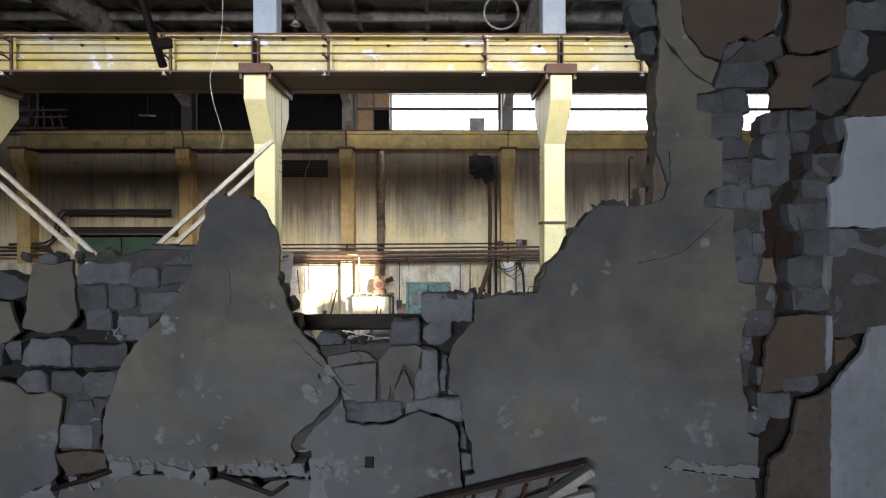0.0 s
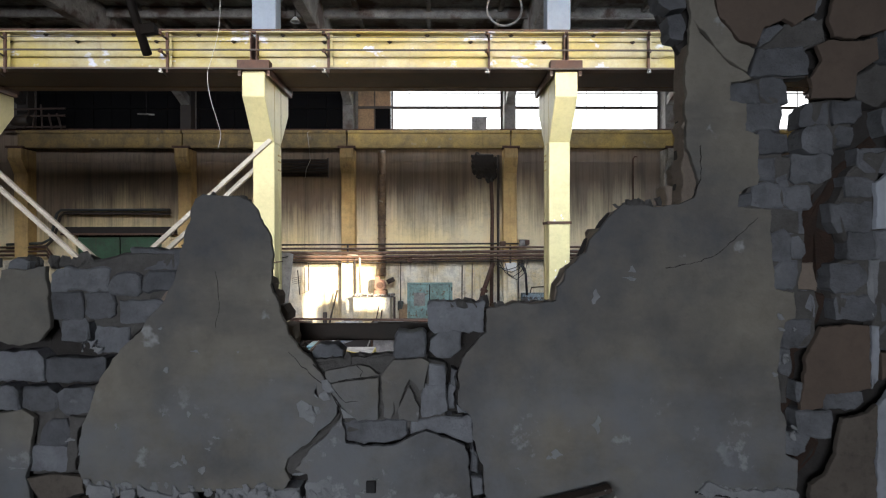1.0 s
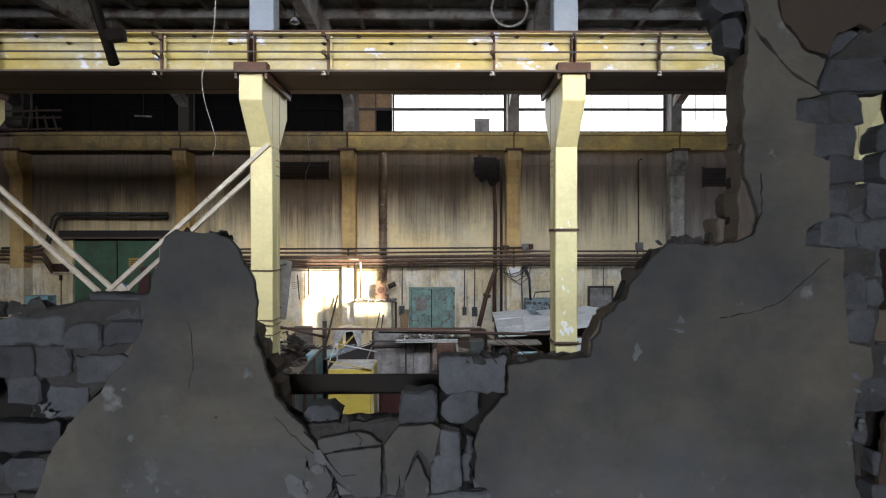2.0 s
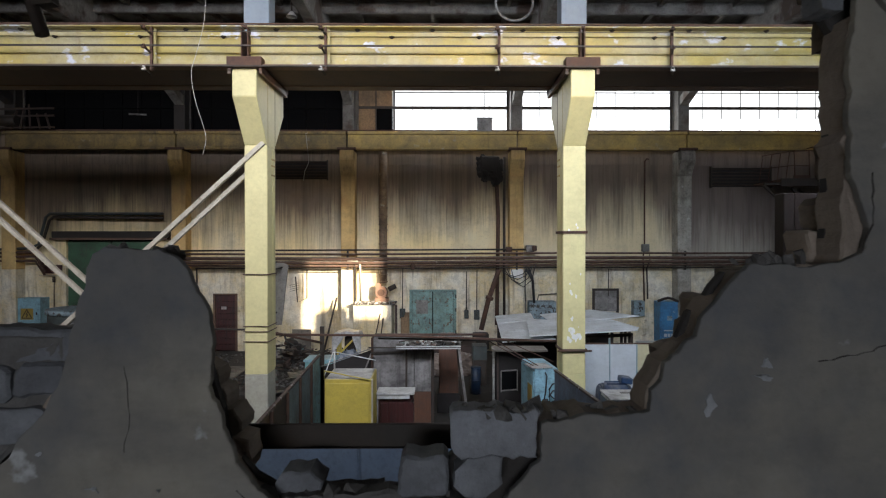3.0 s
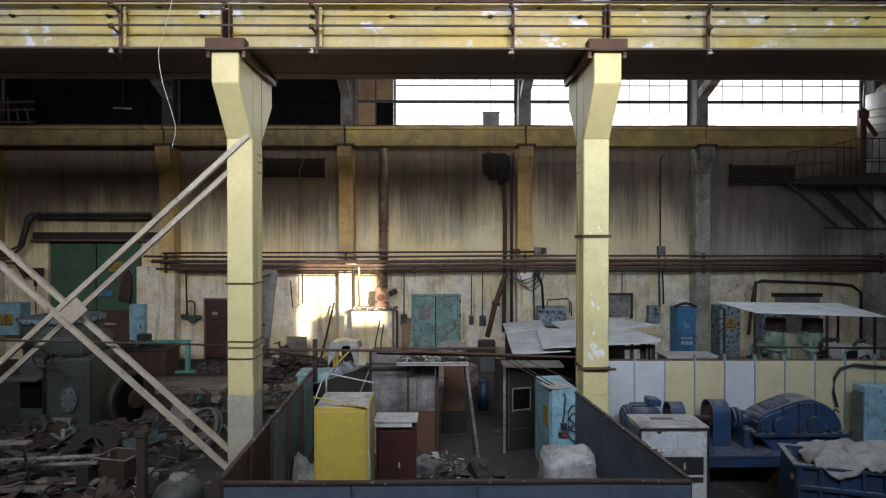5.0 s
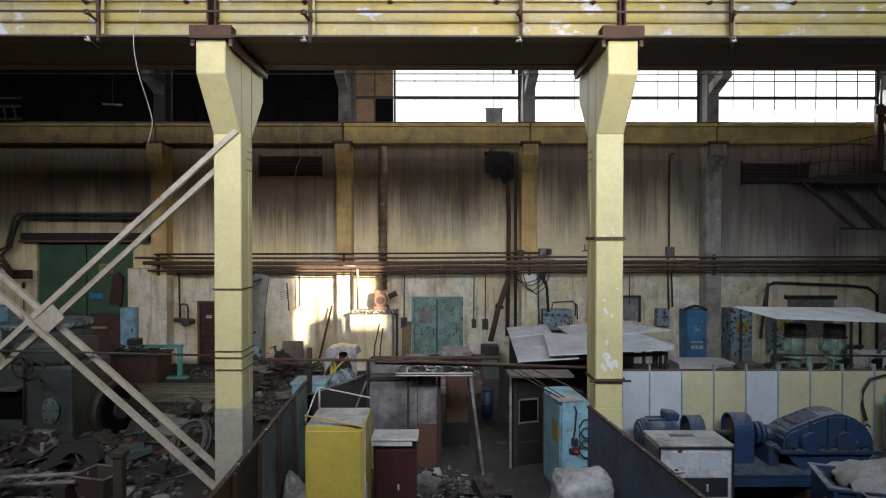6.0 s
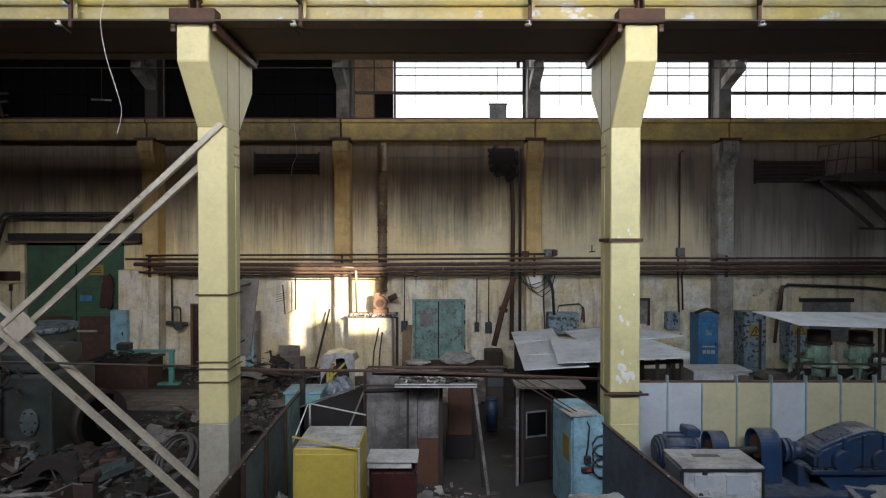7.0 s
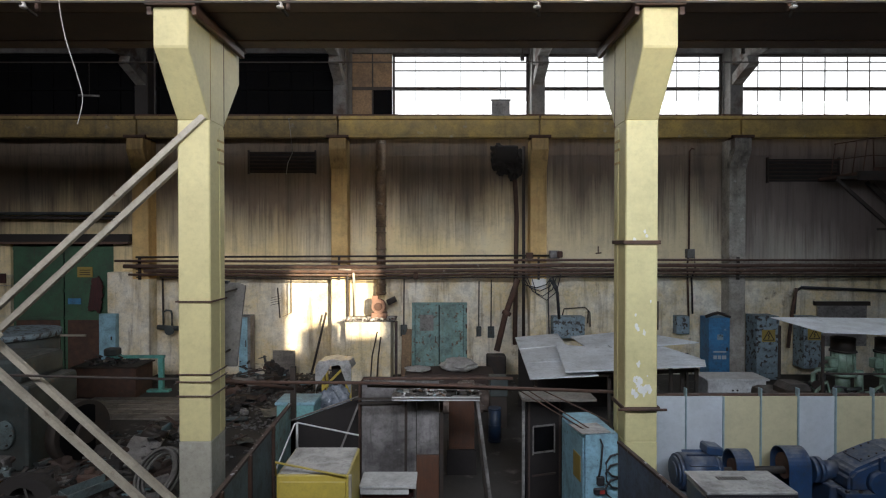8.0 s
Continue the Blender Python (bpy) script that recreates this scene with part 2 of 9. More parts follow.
washed(PLASTER, (0.25, 0.27, 0.305), 3.0, 0.75)
washed(PLASTER, (0.47, 0.485, 0.51), 3.0, 0.75, 7.0, (0.6, 0.66))
DADO = material("stained_whitewash", (0.88, 0.83, 0.7), 0.9, dark=(0.72, 0.58, 0.31), scale=0.9, amount=0.95, edge=(0.36, 0.58), streak=(0.2, 0.15, 0.1), streak_level=0.52, streak_scale=(3.2, 3.2, 0.35), spot=(0.26, 0.21, 0.15), spot_scale=3.2, spot_level=0.64, bump=0.15)
YELLOW = material("yellow_column_paint", (0.665, 0.595, 0.3), 0.55, dark=(0.57, 0.5, 0.25), scale=1.5, amount=0.6, spot=(0.78, 0.76, 0.68), spot_scale=5, spot_level=0.735, soft=0.02, bump=0.06)
GIRDER = material("yellow_girder_paint", (0.41, 0.325, 0.08), 0.5, dark=(0.4, 0.36, 0.215), scale=0.7, amount=0.95, edge=(0.42, 0.58), spot=(0.52, 0.54, 0.6), spot_scale=2.0, spot_level=0.6, soft=0.06, streak=(0.22, 0.15, 0.06), streak_level=0.58, streak_scale=(3, 3, 0.5), bump=0.06, stretch=(1, 1, 1.6))
DUCT_BROWN = material("stained_duct_metal", (0.3, 0.21, 0.13), 0.6, 0.2, dark=(0.14, 0.085, 0.055), scale=5, amount=0.9, spot=(0.42, 0.38, 0.3), spot_scale=6, spot_level=0.6, bump=0.15)
OLD_YELLOW = material("sooty_yellow_paint", (0.62, 0.43, 0.12), 0.65, dark=(0.26, 0.2, 0.11), scale=1.2, amount=0.9, spot=(0.5, 0.47, 0.38), spot_scale=2.5, spot_level=0.66, streak=(0.16, 0.12, 0.07), streak_level=0.6, bump=0.1)
# darker copy of the yellow above, for the two left beam spans
DARKER_YELLOW = material("darker_yellow_paint", (0.36, 0.25, 0.08), 0.65, dark=(0.13, 0.1, 0.06), scale=1.2, amount=0.9, spot=(0.4, 0.37, 0.3), spot_scale=2.5, spot_level=0.68, streak=(0.08, 0.06, 0.04), streak_level=0.55, bump=0.1)
PILASTER = material("sooty_cream_pilaster", (0.82, 0.58, 0.24), 0.75, dark=(0.5, 0.29, 0.11), scale=1.2, amount=0.9, streak=(0.12, 0.08, 0.05), streak_level=0.5, streak_scale=(3, 3, 0.25), rise=(4.2, 6.8), bump=0.1)
CONCRETE = material("sooty_concrete", (0.21, 0.2, 0.185), 0.95, dark=(0.085, 0.078, 0.07), scale=0.8, amount=0.9, spot=(0.10, 0.075, 0.06), spot_scale=1.4, spot_level=0.58, bump=0.2)
ROOF_SLAB = material("stained_roof_slab", (0.27, 0.26, 0.24), 0.95, dark=(0.09, 0.08, 0.07), scale=1.6, amount=1.0, spot=(0.075, 0.05, 0.038), spot_scale=1.1, spot_level=0.53, soft=0.08, streak=(0.33, 0.32, 0.3), streak_level=0.62, streak_scale=(0.3, 2.0, 1.0), bump=0.3)
FLOOR = material("dusty_floor", (0.056, 0.05, 0.044), 0.9, dark=(0.022, 0.02, 0.018), scale=0.9, amount=0.9, spot=(0.16, 0.148, 0.132), spot_scale=2.2, spot_level=0.6, bump=0.4, bump_scale=20)
PALE = material("pale_blue_column_paint", (0.27, 0.32, 0.37), 0.7, scale=2, amount=0.3, bump=0.05)
RUST = material("rust", (0.13, 0.068, 0.045), 0.85, 0.2, dark=(0.06, 0.036, 0.028), scale=6, amount=0.8, bump=0.3)
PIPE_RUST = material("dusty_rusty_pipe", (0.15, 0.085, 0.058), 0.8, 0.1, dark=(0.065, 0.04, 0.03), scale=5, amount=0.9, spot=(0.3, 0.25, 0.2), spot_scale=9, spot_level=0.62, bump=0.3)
DARK_STEEL = material("dark_steel", (0.05, 0.045, 0.04), 0.65, 0.5, dark=(0.1, 0.06, 0.04), scale=5, bump=0.15)
BROWN_PAINT = material("brown_steel_paint", (0.155, 0.083, 0.05), 0.6, dark=(0.07, 0.045, 0.035), scale=3, bump=0.1)
SOFFIT_BROWN = material("dull_brown_plate", (0.1, 0.06, 0.043), 0.7, dark=(0.06, 0.038, 0.03), scale=2, bump=0.1)
BRACE = material("pale_brace_paint", (0.5, 0.455, 0.36), 0.6, dark=(0.33, 0.285, 0.215), scale=3, amount=0.8, spot=(0.17, 0.115, 0.075), spot_scale=5, spot_level=0.64, soft=0.1, bump=0.08)
WHITE_STEEL = material("dirty_white_steel", (0.66, 0.66, 0.64), 0.55, dark=(0.45, 0.43, 0.4), scale=3, amount=0.6, spot=(0.25, 0.18, 0.12), spot_scale=9, spot_level=0.68, bump=0.05)
CHIP_WHITE = material("white_undercoat", (0.8, 0.79, 0.75), 0.8, scale=12, amount=0.3, bump=0.1)
GREY_PILASTER = material("sooty_grey_pilaster", (0.5, 0.47, 0.41), 0.85, dark=(0.33, 0.29, 0.23), scale=1.3, amount=0.9, streak=(0.10, 0.085, 0.07), streak_level=0.46, streak_scale=(3, 3, 0.25), rise=(4.6, 7.2), spot=(0.62, 0.62, 0.58), spot_scale=3, spot_level=0.64, bump=0.12)
PORCELAIN = material("porcelain", (0.5, 0.47, 0.43), 0.3, scale=20, amount=0.2, bump=0)
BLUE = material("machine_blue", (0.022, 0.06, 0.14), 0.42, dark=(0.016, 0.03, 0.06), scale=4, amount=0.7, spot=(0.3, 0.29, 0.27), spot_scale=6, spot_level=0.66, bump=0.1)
NAVY = material("grimy_navy_paint", (0.012, 0.032, 0.07), 0.5, dark=(0.008, 0.016, 0.03), scale=4, amount=0.7, bump=0.1)
BLUE_CAB = material("blue_cabinet_paint", (0.06, 0.25, 0.48), 0.55, dark=(0.05, 0.17, 0.32), scale=4, amount=0.6, spot=(0.4, 0.5, 0.55), spot_scale=7, spot_level=0.66, bump=0.08)
SKY_BLUE = material("light_blue_paint", (0.30, 0.53, 0.62), 0.55, dark=(0.2, 0.36, 0.43), scale=4, amount=0.6, spot=(0.12, 0.11, 0.1), spot_scale=9, spot_level=0.68, soft=0.03, bump=0.08)
CHEST_PAINT = material("pale_turquoise_paint", (0.24, 0.5, 0.5), 0.5, dark=(0.15, 0.33, 0.34), scale=4, amount=0.6, spot=(0.12, 0.1, 0.08), spot_scale=9, spot_level=0.66, soft=0.04, bump=0.06)
TEAL = material("peeling_teal_paint", (0.24, 0.41, 0.39), 0.65, dark=(0.17, 0.24, 0.19), scale=3, amount=0.9, spot=(0.16, 0.12, 0.085), spot_scale=9, spot_level=0.59, soft=0.05, streak=(0.2, 0.17, 0.11), streak_level=0.57, streak_scale=(6, 6, 0.6), bump=0.2)
PEELING = material("peeling_grey_blue_paint", (0.27, 0.36, 0.40), 0.7, dark=(0.2, 0.25, 0.27), scale=4, spot=(0.06, 0.055, 0.05), spot_scale=8, spot_level=0.54, soft=0.05, streak=(0.12, 0.08, 0.06), streak_level=0.55, streak_scale=(5, 5, 0.8), bump=0.25)
SLATE = material("slate_blue_sheet", (0.14, 0.185, 0.26), 0.5, 0.1, dark=(0.10, 0.13, 0.185), scale=2.5, amount=0.7, spot=(0.3, 0.28, 0.25), spot_scale=9, spot_level=0.72, bump=0.06)
SLATE_FRONT = material("blue_grey_sheet", (0.19, 0.245, 0.33), 0.5, 0.1, dark=(0.125, 0.165, 0.23), scale=1.2, amount=0.9, spot=(0.12, 0.09, 0.07), spot_scale=9, spot_level=0.7, soft=0.03, bump=0.06)
SLATE_GREEN = material("grey_green_sheet", (0.16, 0.22, 0.22), 0.5, 0.1, dark=(0.10, 0.12, 0.12), scale=3, amount=0.8, spot=(0.15, 0.08, 0.05), spot_scale=6, spot_level=0.62, bump=0.06)
SHEET_GREY = material("stained_grey_sheet", (0.33, 0.31, 0.29), 0.6, 0.1, dark=(0.14, 0.13, 0.12), scale=2.5, amount=1.0, bump=0.06)
BOOTH_BACK = material("smoked_grey_sheet", (0.27, 0.255, 0.245), 0.65, 0.05, dark=(0.055, 0.05, 0.05), scale=1.6, amount=1.0, edge=(0.4, 0.62), stretch=(1, 1, 1.2), spot=(0.36, 0.35, 0.34), spot_scale=5, spot_level=0.68, streak=(0.03, 0.027, 0.026), streak_level=0.5, streak_scale=(5, 5, 0.5), bump=0.06)
CONCRETE_BOARD = material("grey_board", (0.30, 0.28, 0.25), 0.8, dark=(0.2, 0.185, 0.165), scale=3, amount=0.7, stretch=(3, 3, 0.5), bump=0.12)
DUSTY_BLUE = material("dusty_blue_paint", (0.16, 0.17, 0.19), 0.7, dark=(0.03, 0.06, 0.12), scale=12, amount=0.8, bump=0.15)
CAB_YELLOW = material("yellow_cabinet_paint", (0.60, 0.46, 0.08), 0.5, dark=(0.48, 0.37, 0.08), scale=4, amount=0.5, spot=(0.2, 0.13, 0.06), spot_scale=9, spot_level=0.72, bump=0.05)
MAROON = material("dark_red_wood", (0.075, 0.019, 0.017), 0.5, dark=(0.03, 0.012, 0.011), scale=5, amount=0.9, stretch=(4, 4, 0.5), streak=(0.012, 0.008, 0.008), streak_level=0.52, streak_scale=(7, 7, 0.7), bump=0.15)
ORANGE_WOOD = material("orange_brown_wood", (0.125, 0.055, 0.03), 0.55, dark=(0.055, 0.024, 0.015), scale=5, stretch=(4, 4, 0.6), bump=0.1)
DUST = material("dusty_paper", (0.55, 0.53, 0.49), 0.95, dark=(0.35, 0.33, 0.3), scale=6, amount=0.7, bump=0.4)
GREEN = material("dark_green_gate_paint", (0.055, 0.14, 0.075), 0.6, dark=(0.035, 0.075, 0.045), scale=1.5, amount=0.8, streak=(0.10, 0.06, 0.045), streak_level=0.6, bump=0.1)
TURQUOISE = material("turquoise_paint", (0.13, 0.42, 0.36), 0.5, dark=(0.08, 0.28, 0.24), scale=5, bump=0.08)
PUMP_GREEN = material("pump_green_paint", (0.26, 0.38, 0.28), 0.5, dark=(0.09, 0.13, 0.1), scale=5, amount=0.8, bump=0.1)
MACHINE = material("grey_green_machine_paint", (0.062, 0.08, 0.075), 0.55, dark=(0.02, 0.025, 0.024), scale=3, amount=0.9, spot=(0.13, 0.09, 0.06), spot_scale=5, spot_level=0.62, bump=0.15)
WOOD_GREY = material("weathered_planks", (0.28, 0.25, 0.21), 0.9, dark=(0.16, 0.14, 0.12), scale=6, stretch=(1, 3, 3), bump=0.3, vary=0.25)
ROOF_SHEET = material("white_roofing_sheet", (0.83, 0.87, 0.9), 0.7, dark=(0.55, 0.56, 0.55), scale=1.6, amount=0.8, spot=(0.2, 0.19, 0.17), spot_scale=5, spot_level=0.66, bump=0.12, vary=0.08)
PANEL_WHITE = material("dirty_white_panel", (0.54, 0.575, 0.6), 0.6, dark=(0.4, 0.41, 0.4), scale=1.5, amount=0.6, bump=0.04)
PANEL_CREAM = material("cream_panel", (0.57, 0.51, 0.32), 0.6, dark=(0.42, 0.37, 0.23), scale=1.5, amount=0.6, bump=0.04)
BLACK = material("black_board", (0.004, 0.004, 0.0045), 0.85, scale=2, bump=0.05)
BLACK.node_tree.nodes["Principled BSDF"].inputs["Specular IOR Level"].default_value = 0.1
DOOR_DARK = material("dark_brown_door", (0.014, 0.01, 0.009), 0.75, scale=3, amount=0.7, bump=0.1)
OSB = material("chipboard", (0.34, 0.22, 0.12), 0.8, dark=(0.2, 0.13, 0.07), scale=18, amount=1.0, bump=0.15)
RUBBER = material("black_rubber", (0.025, 0.025, 0.027), 0.6, scale=8, bump=0.05)
TARP = material("dirty_tarpaulin", (0.46, 0.44, 0.41), 0.75, dark=(0.28, 0.27, 0.25), scale=5, amount=0.8, bump=0.3, bump_scale=15)
FILM_BLUE = material("clear_blue_film", (0.3, 0.34, 0.39), 0.22, dark=(0.07, 0.08, 0.1), scale=6, amount=0.95, spot=(0.6, 0.64, 0.7), spot_scale=8, spot_level=0.64, soft=0.06, bump=0.3, bump_scale=14)
SACKING = material("brown_paper_sacking", (0.26, 0.205, 0.17), 0.9, dark=(0.12, 0.09, 0.075), scale=6, amount=0.8, spot=(0.5, 0.46, 0.42), spot_scale=7, spot_level=0.62, bump=0.3, bump_scale=15)
POLY = material("dusty_plastic_film", (0.5, 0.5, 0.48), 0.35, dark=(0.3, 0.3, 0.3), scale=7, amount=0.8, bump=0.4, bump_scale=18)
SIGN_YELLOW = material("sign_yellow", (0.36, 0.26, 0.06), 0.5, scale=10, amount=0.3, bump=0)
RED = material("dull_red", (0.35, 0.04, 0.03), 0.5, scale=8, bump=0.05)
CASTIRON = material("orange_primer", (0.27, 0.15, 0.1), 0.7, dark=(0.17, 0.085, 0.055), scale=6, bump=0.15)
CABLE = material("pale_wire", (0.42, 0.4, 0.35), 0.5, scale=10, amount=0.3, bump=0)

SCRAP_MIX = bpy.data.materials.new("mixed_scrap_metal")
SCRAP_MIX.use_nodes = True
sm = SCRAP_MIX.node_tree
sm_geo, sm_ramp = sm.nodes.new("ShaderNodeNewGeometry"), sm.nodes.new("ShaderNodeValToRGB")
sm_ramp.color_ramp.interpolation = "CONSTANT"
for k, (at, c) in enumerate(((0.0, (0.03, 0.028, 0.027)), (0.3, (0.07, 0.045, 0.035)), (0.5, (0.07, 0.066, 0.062)), (0.68, (0.03, 0.033, 0.033)), (0.84, (0.13, 0.122, 0.11)), (0.93, (0.27, 0.25, 0.22)), (0.96, (0.12, 0.19, 0.21)))):
    el = sm_ramp.color_ramp.elements[k] if k < 2 else sm_ramp.color_ramp.elements.new(at)
    el.position, el.color = at, (*c, 1)
sm.links.new(sm_geo.outputs["Random Per Island"], sm_ramp.inputs[0])
sm.links.new(sm_ramp.outputs[0], sm.nodes["Principled BSDF"].inputs["Base Color"])
sm.nodes["Principled BSDF"].inputs["Roughness"].default_value = 0.7

LITTER = bpy.data.materials.new("mixed_litter")
LITTER.use_nodes = True
lt = LITTER.node_tree
lt_geo, lt_ramp = lt.nodes.new("ShaderNodeNewGeometry"), lt.nodes.new("ShaderNodeValToRGB")
lt_ramp.color_ramp.interpolation = "CONSTANT"
for k, (at, c) in enumerate(((0.0, (0.05, 0.045, 0.04)), (0.36, (0.12, 0.105, 0.09)), (0.6, (0.24, 0.22, 0.2)), (0.78, (0.5, 0.5, 0.48)), (0.88, (0.2, 0.13, 0.09)), (0.94, (0.3, 0.36, 0.36)))):
    el = lt_ramp.color_ramp.elements[k] if k < 2 else lt_ramp.color_ramp.elements.new(at)
    el.position, el.color = at, (*c, 1)
lt.links.new(lt_geo.outputs["Random Per Island"], lt_ramp.inputs[0])
lt.links.new(lt_ramp.outputs[0], lt.nodes["Principled BSDF"].inputs["Base Color"])
lt.nodes["Principled BSDF"].inputs["Roughness"].default_value = 0.85

BOOTH_CAP = material("chipped_rusty_capping", (0.09, 0.06, 0.048), 0.75, dark=(0.05, 0.038, 0.034), scale=6, spot=(0.5, 0.5, 0.5), spot_scale=14, spot_level=0.64, soft=0.03, bump=0.3)
TAR_BROWN = material("tarry_brown_steel", (0.055, 0.034, 0.026), 0.8, scale=3, bump=0.15)
# soot on the hopper; also painted shade in cracks and under the film
SOOT_AND_SHADE = material("brown_black_soot_and_shade", (0.035, 0.03, 0.027), 0.9, scale=4, bump=0.1)


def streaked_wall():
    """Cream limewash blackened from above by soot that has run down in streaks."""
    mt = bpy.data.materials.new("sooty_limewash")
    mt.use_nodes = True
    nt = mt.node_tree
    nodes, link = nt.nodes, nt.links.new
    bsdf = nodes["Principled BSDF"]
    bsdf.inputs["Roughness"].default_value = 0.92
    geo = nodes.new("ShaderNodeNewGeometry")
    sep = nodes.new("ShaderNodeSeparateXYZ")
    link(geo.outputs["Position"], sep.inputs[0])

    def grain(sc, scale, detail, rgh, shift=0.0):
        v = nodes.new("ShaderNodeVectorMath")
        v.operation = "MULTIPLY_ADD"
        link(geo.outputs["Position"], v.inputs[0])
        v.inputs[1].default_value = sc
        v.inputs[2].default_value = (shift, 0, shift)
        n = nodes.new("ShaderNodeTexNoise")
        n.inputs["Scale"].default_value, n.inputs["Detail"].default_value, n.inputs["Roughness"].default_value = scale, detail, rgh
        link(v.outputs[0], n.inputs["Vector"])
        return n.outputs["Fac"]

    def calc(op, a, b, c=None):
        m = nodes.new("ShaderNodeMath")
        m.operation = op
        for sock, val in zip(m.inputs, (a, b, c)):
            if val is None:
                continue
            if isinstance(val, (int, float)):
                sock.default_value = val
            else:
                link(val, sock)
        return m.outputs[0]

    def span(v, lo, hi, top=1.0):
        r = nodes.new("ShaderNodeMapRange")
        r.inputs[1].default_value, r.inputs[2].default_value, r.inputs[4].default_value = lo, hi, top
        link(v, r.inputs[0])
        return r.outputs[0]

    def blend(f, a, b):
        m = nodes.new("ShaderNodeMix")
        m.data_type = "RGBA"
        link(f, m.inputs[0])
        for sock, val in ((m.inputs[6], a), (m.inputs[7], b)):
            if isinstance(val, tuple):
                sock.default_value = (*val, 1)
            else:
                link(val, sock)
        return m.outputs[2]

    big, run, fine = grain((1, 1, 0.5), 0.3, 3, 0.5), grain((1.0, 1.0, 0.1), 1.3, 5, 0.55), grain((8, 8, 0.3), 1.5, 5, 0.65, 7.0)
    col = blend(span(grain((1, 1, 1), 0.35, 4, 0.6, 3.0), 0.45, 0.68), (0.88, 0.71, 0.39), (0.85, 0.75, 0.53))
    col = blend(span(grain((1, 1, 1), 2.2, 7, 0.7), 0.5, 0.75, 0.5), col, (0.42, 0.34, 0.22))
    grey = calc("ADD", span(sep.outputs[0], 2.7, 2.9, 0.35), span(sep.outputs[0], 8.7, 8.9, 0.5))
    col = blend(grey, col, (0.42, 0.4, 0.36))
    # offset by bay: less darkening past x -3, more past x 8.8
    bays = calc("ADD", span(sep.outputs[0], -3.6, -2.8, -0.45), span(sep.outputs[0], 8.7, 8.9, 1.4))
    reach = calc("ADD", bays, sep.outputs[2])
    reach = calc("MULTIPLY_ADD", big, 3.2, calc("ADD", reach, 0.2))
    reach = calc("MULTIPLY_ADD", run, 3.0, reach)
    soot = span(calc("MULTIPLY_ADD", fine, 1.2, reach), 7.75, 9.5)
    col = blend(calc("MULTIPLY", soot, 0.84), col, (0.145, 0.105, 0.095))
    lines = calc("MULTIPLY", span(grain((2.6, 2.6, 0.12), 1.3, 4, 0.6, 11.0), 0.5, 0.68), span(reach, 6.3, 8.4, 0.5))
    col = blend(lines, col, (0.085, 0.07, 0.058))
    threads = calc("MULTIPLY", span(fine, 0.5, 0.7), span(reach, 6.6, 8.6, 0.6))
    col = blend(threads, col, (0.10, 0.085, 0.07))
    col = blend(span(grain((1, 1, 1), 14, 5, 0.7), 0.55, 0.75, 0.4), col, (0.16, 0.13, 0.1))
    link(col, bsdf.inputs["Base Color"])
    b = nodes.new("ShaderNodeBump")
    b.inputs["Strength"].default_value, b.inputs["Distance"].default_value = 0.12, 0.02
    link(grain((1, 1, 1), 30, 6, 0.65), b.inputs["Height"])
    link(b.outputs[0], bsdf.inputs["Normal"])
    return mt


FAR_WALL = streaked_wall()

GLASS = bpy.data.materials.new("window_glass")
GLASS.use_nodes = True
GLASS.node_tree.nodes["Principled BSDF"].inputs["Transmission Weight"].default_value = 1.0
GLASS.node_tree.nodes["Principled BSDF"].inputs["Roughness"].default_value = 0.05
GLASS.node_tree.nodes["Principled BSDF"].inputs["IOR"].default_value = 1.05



def sun_filter(name, clear):
    """A filter pane added out of view: only part of the light passes straight through."""
    mt = bpy.data.materials.new(name)
    mt.use_nodes = True
    nt = mt.node_tree
    nt.nodes.remove(nt.nodes["Principled BSDF"])
    pass_, film, mix, n, r = (nt.nodes.new("ShaderNode" + k) for k in ("BsdfTransparent", "BsdfDiffuse", "MixShader", "TexNoise", "MapRange"))
    film.inputs[0].default_value = (0.5, 0.48, 0.42, 1)
    n.inputs["Scale"].default_value, n.inputs["Detail"].default_value = 3.0, 5.0
    r.inputs[3].default_value, r.inputs[4].default_value = clear * 0.6, clear * 1.4
    nt.links.new(n.outputs["Fac"], r.inputs[0])
    nt.links.new(r.outputs[0], mix.inputs[0])
    nt.links.new(film.outputs[0], mix.inputs[1])
    nt.links.new(pass_.outputs[0], mix.inputs[2])
    nt.links.new(mix.outputs[0], nt.nodes["Material Output"].inputs[0])
    return mt


FILTER_DENSE, FILTER_THIN = sun_filter("dense_sun_filter", 0.07), sun_filter("sun_filter", 0.2)
BARE = material("bare_grey_cement", (0.48, 0.46, 0.38), 0.9, dark=(0.33, 0.31, 0.235), scale=1.6, amount=0.9, spot=(0.5, 0.49, 0.43), spot_scale=4, spot_level=0.62, bump=0.15)
POST = material("pale_teal_post", (0.3, 0.4, 0.42), 0.6, scale=4, amount=0.4, bump=0)

BACKDROP = bpy.data.materials.new("bright_overcast_sky")
BACKDROP.use_nodes = True
BACKDROP.node_tree.nodes.remove(BACKDROP.node_tree.nodes["Principled BSDF"])
em = BACKDROP.node_tree.nodes.new("ShaderNodeEmission")
em.inputs[0].default_value, em.inputs[1].default_value = (0.95, 0.98, 1.0, 1), 0.5
BACKDROP.node_tree.links.new(em.outputs[0], BACKDROP.node_tree.nodes["Material Output"].inputs[0])

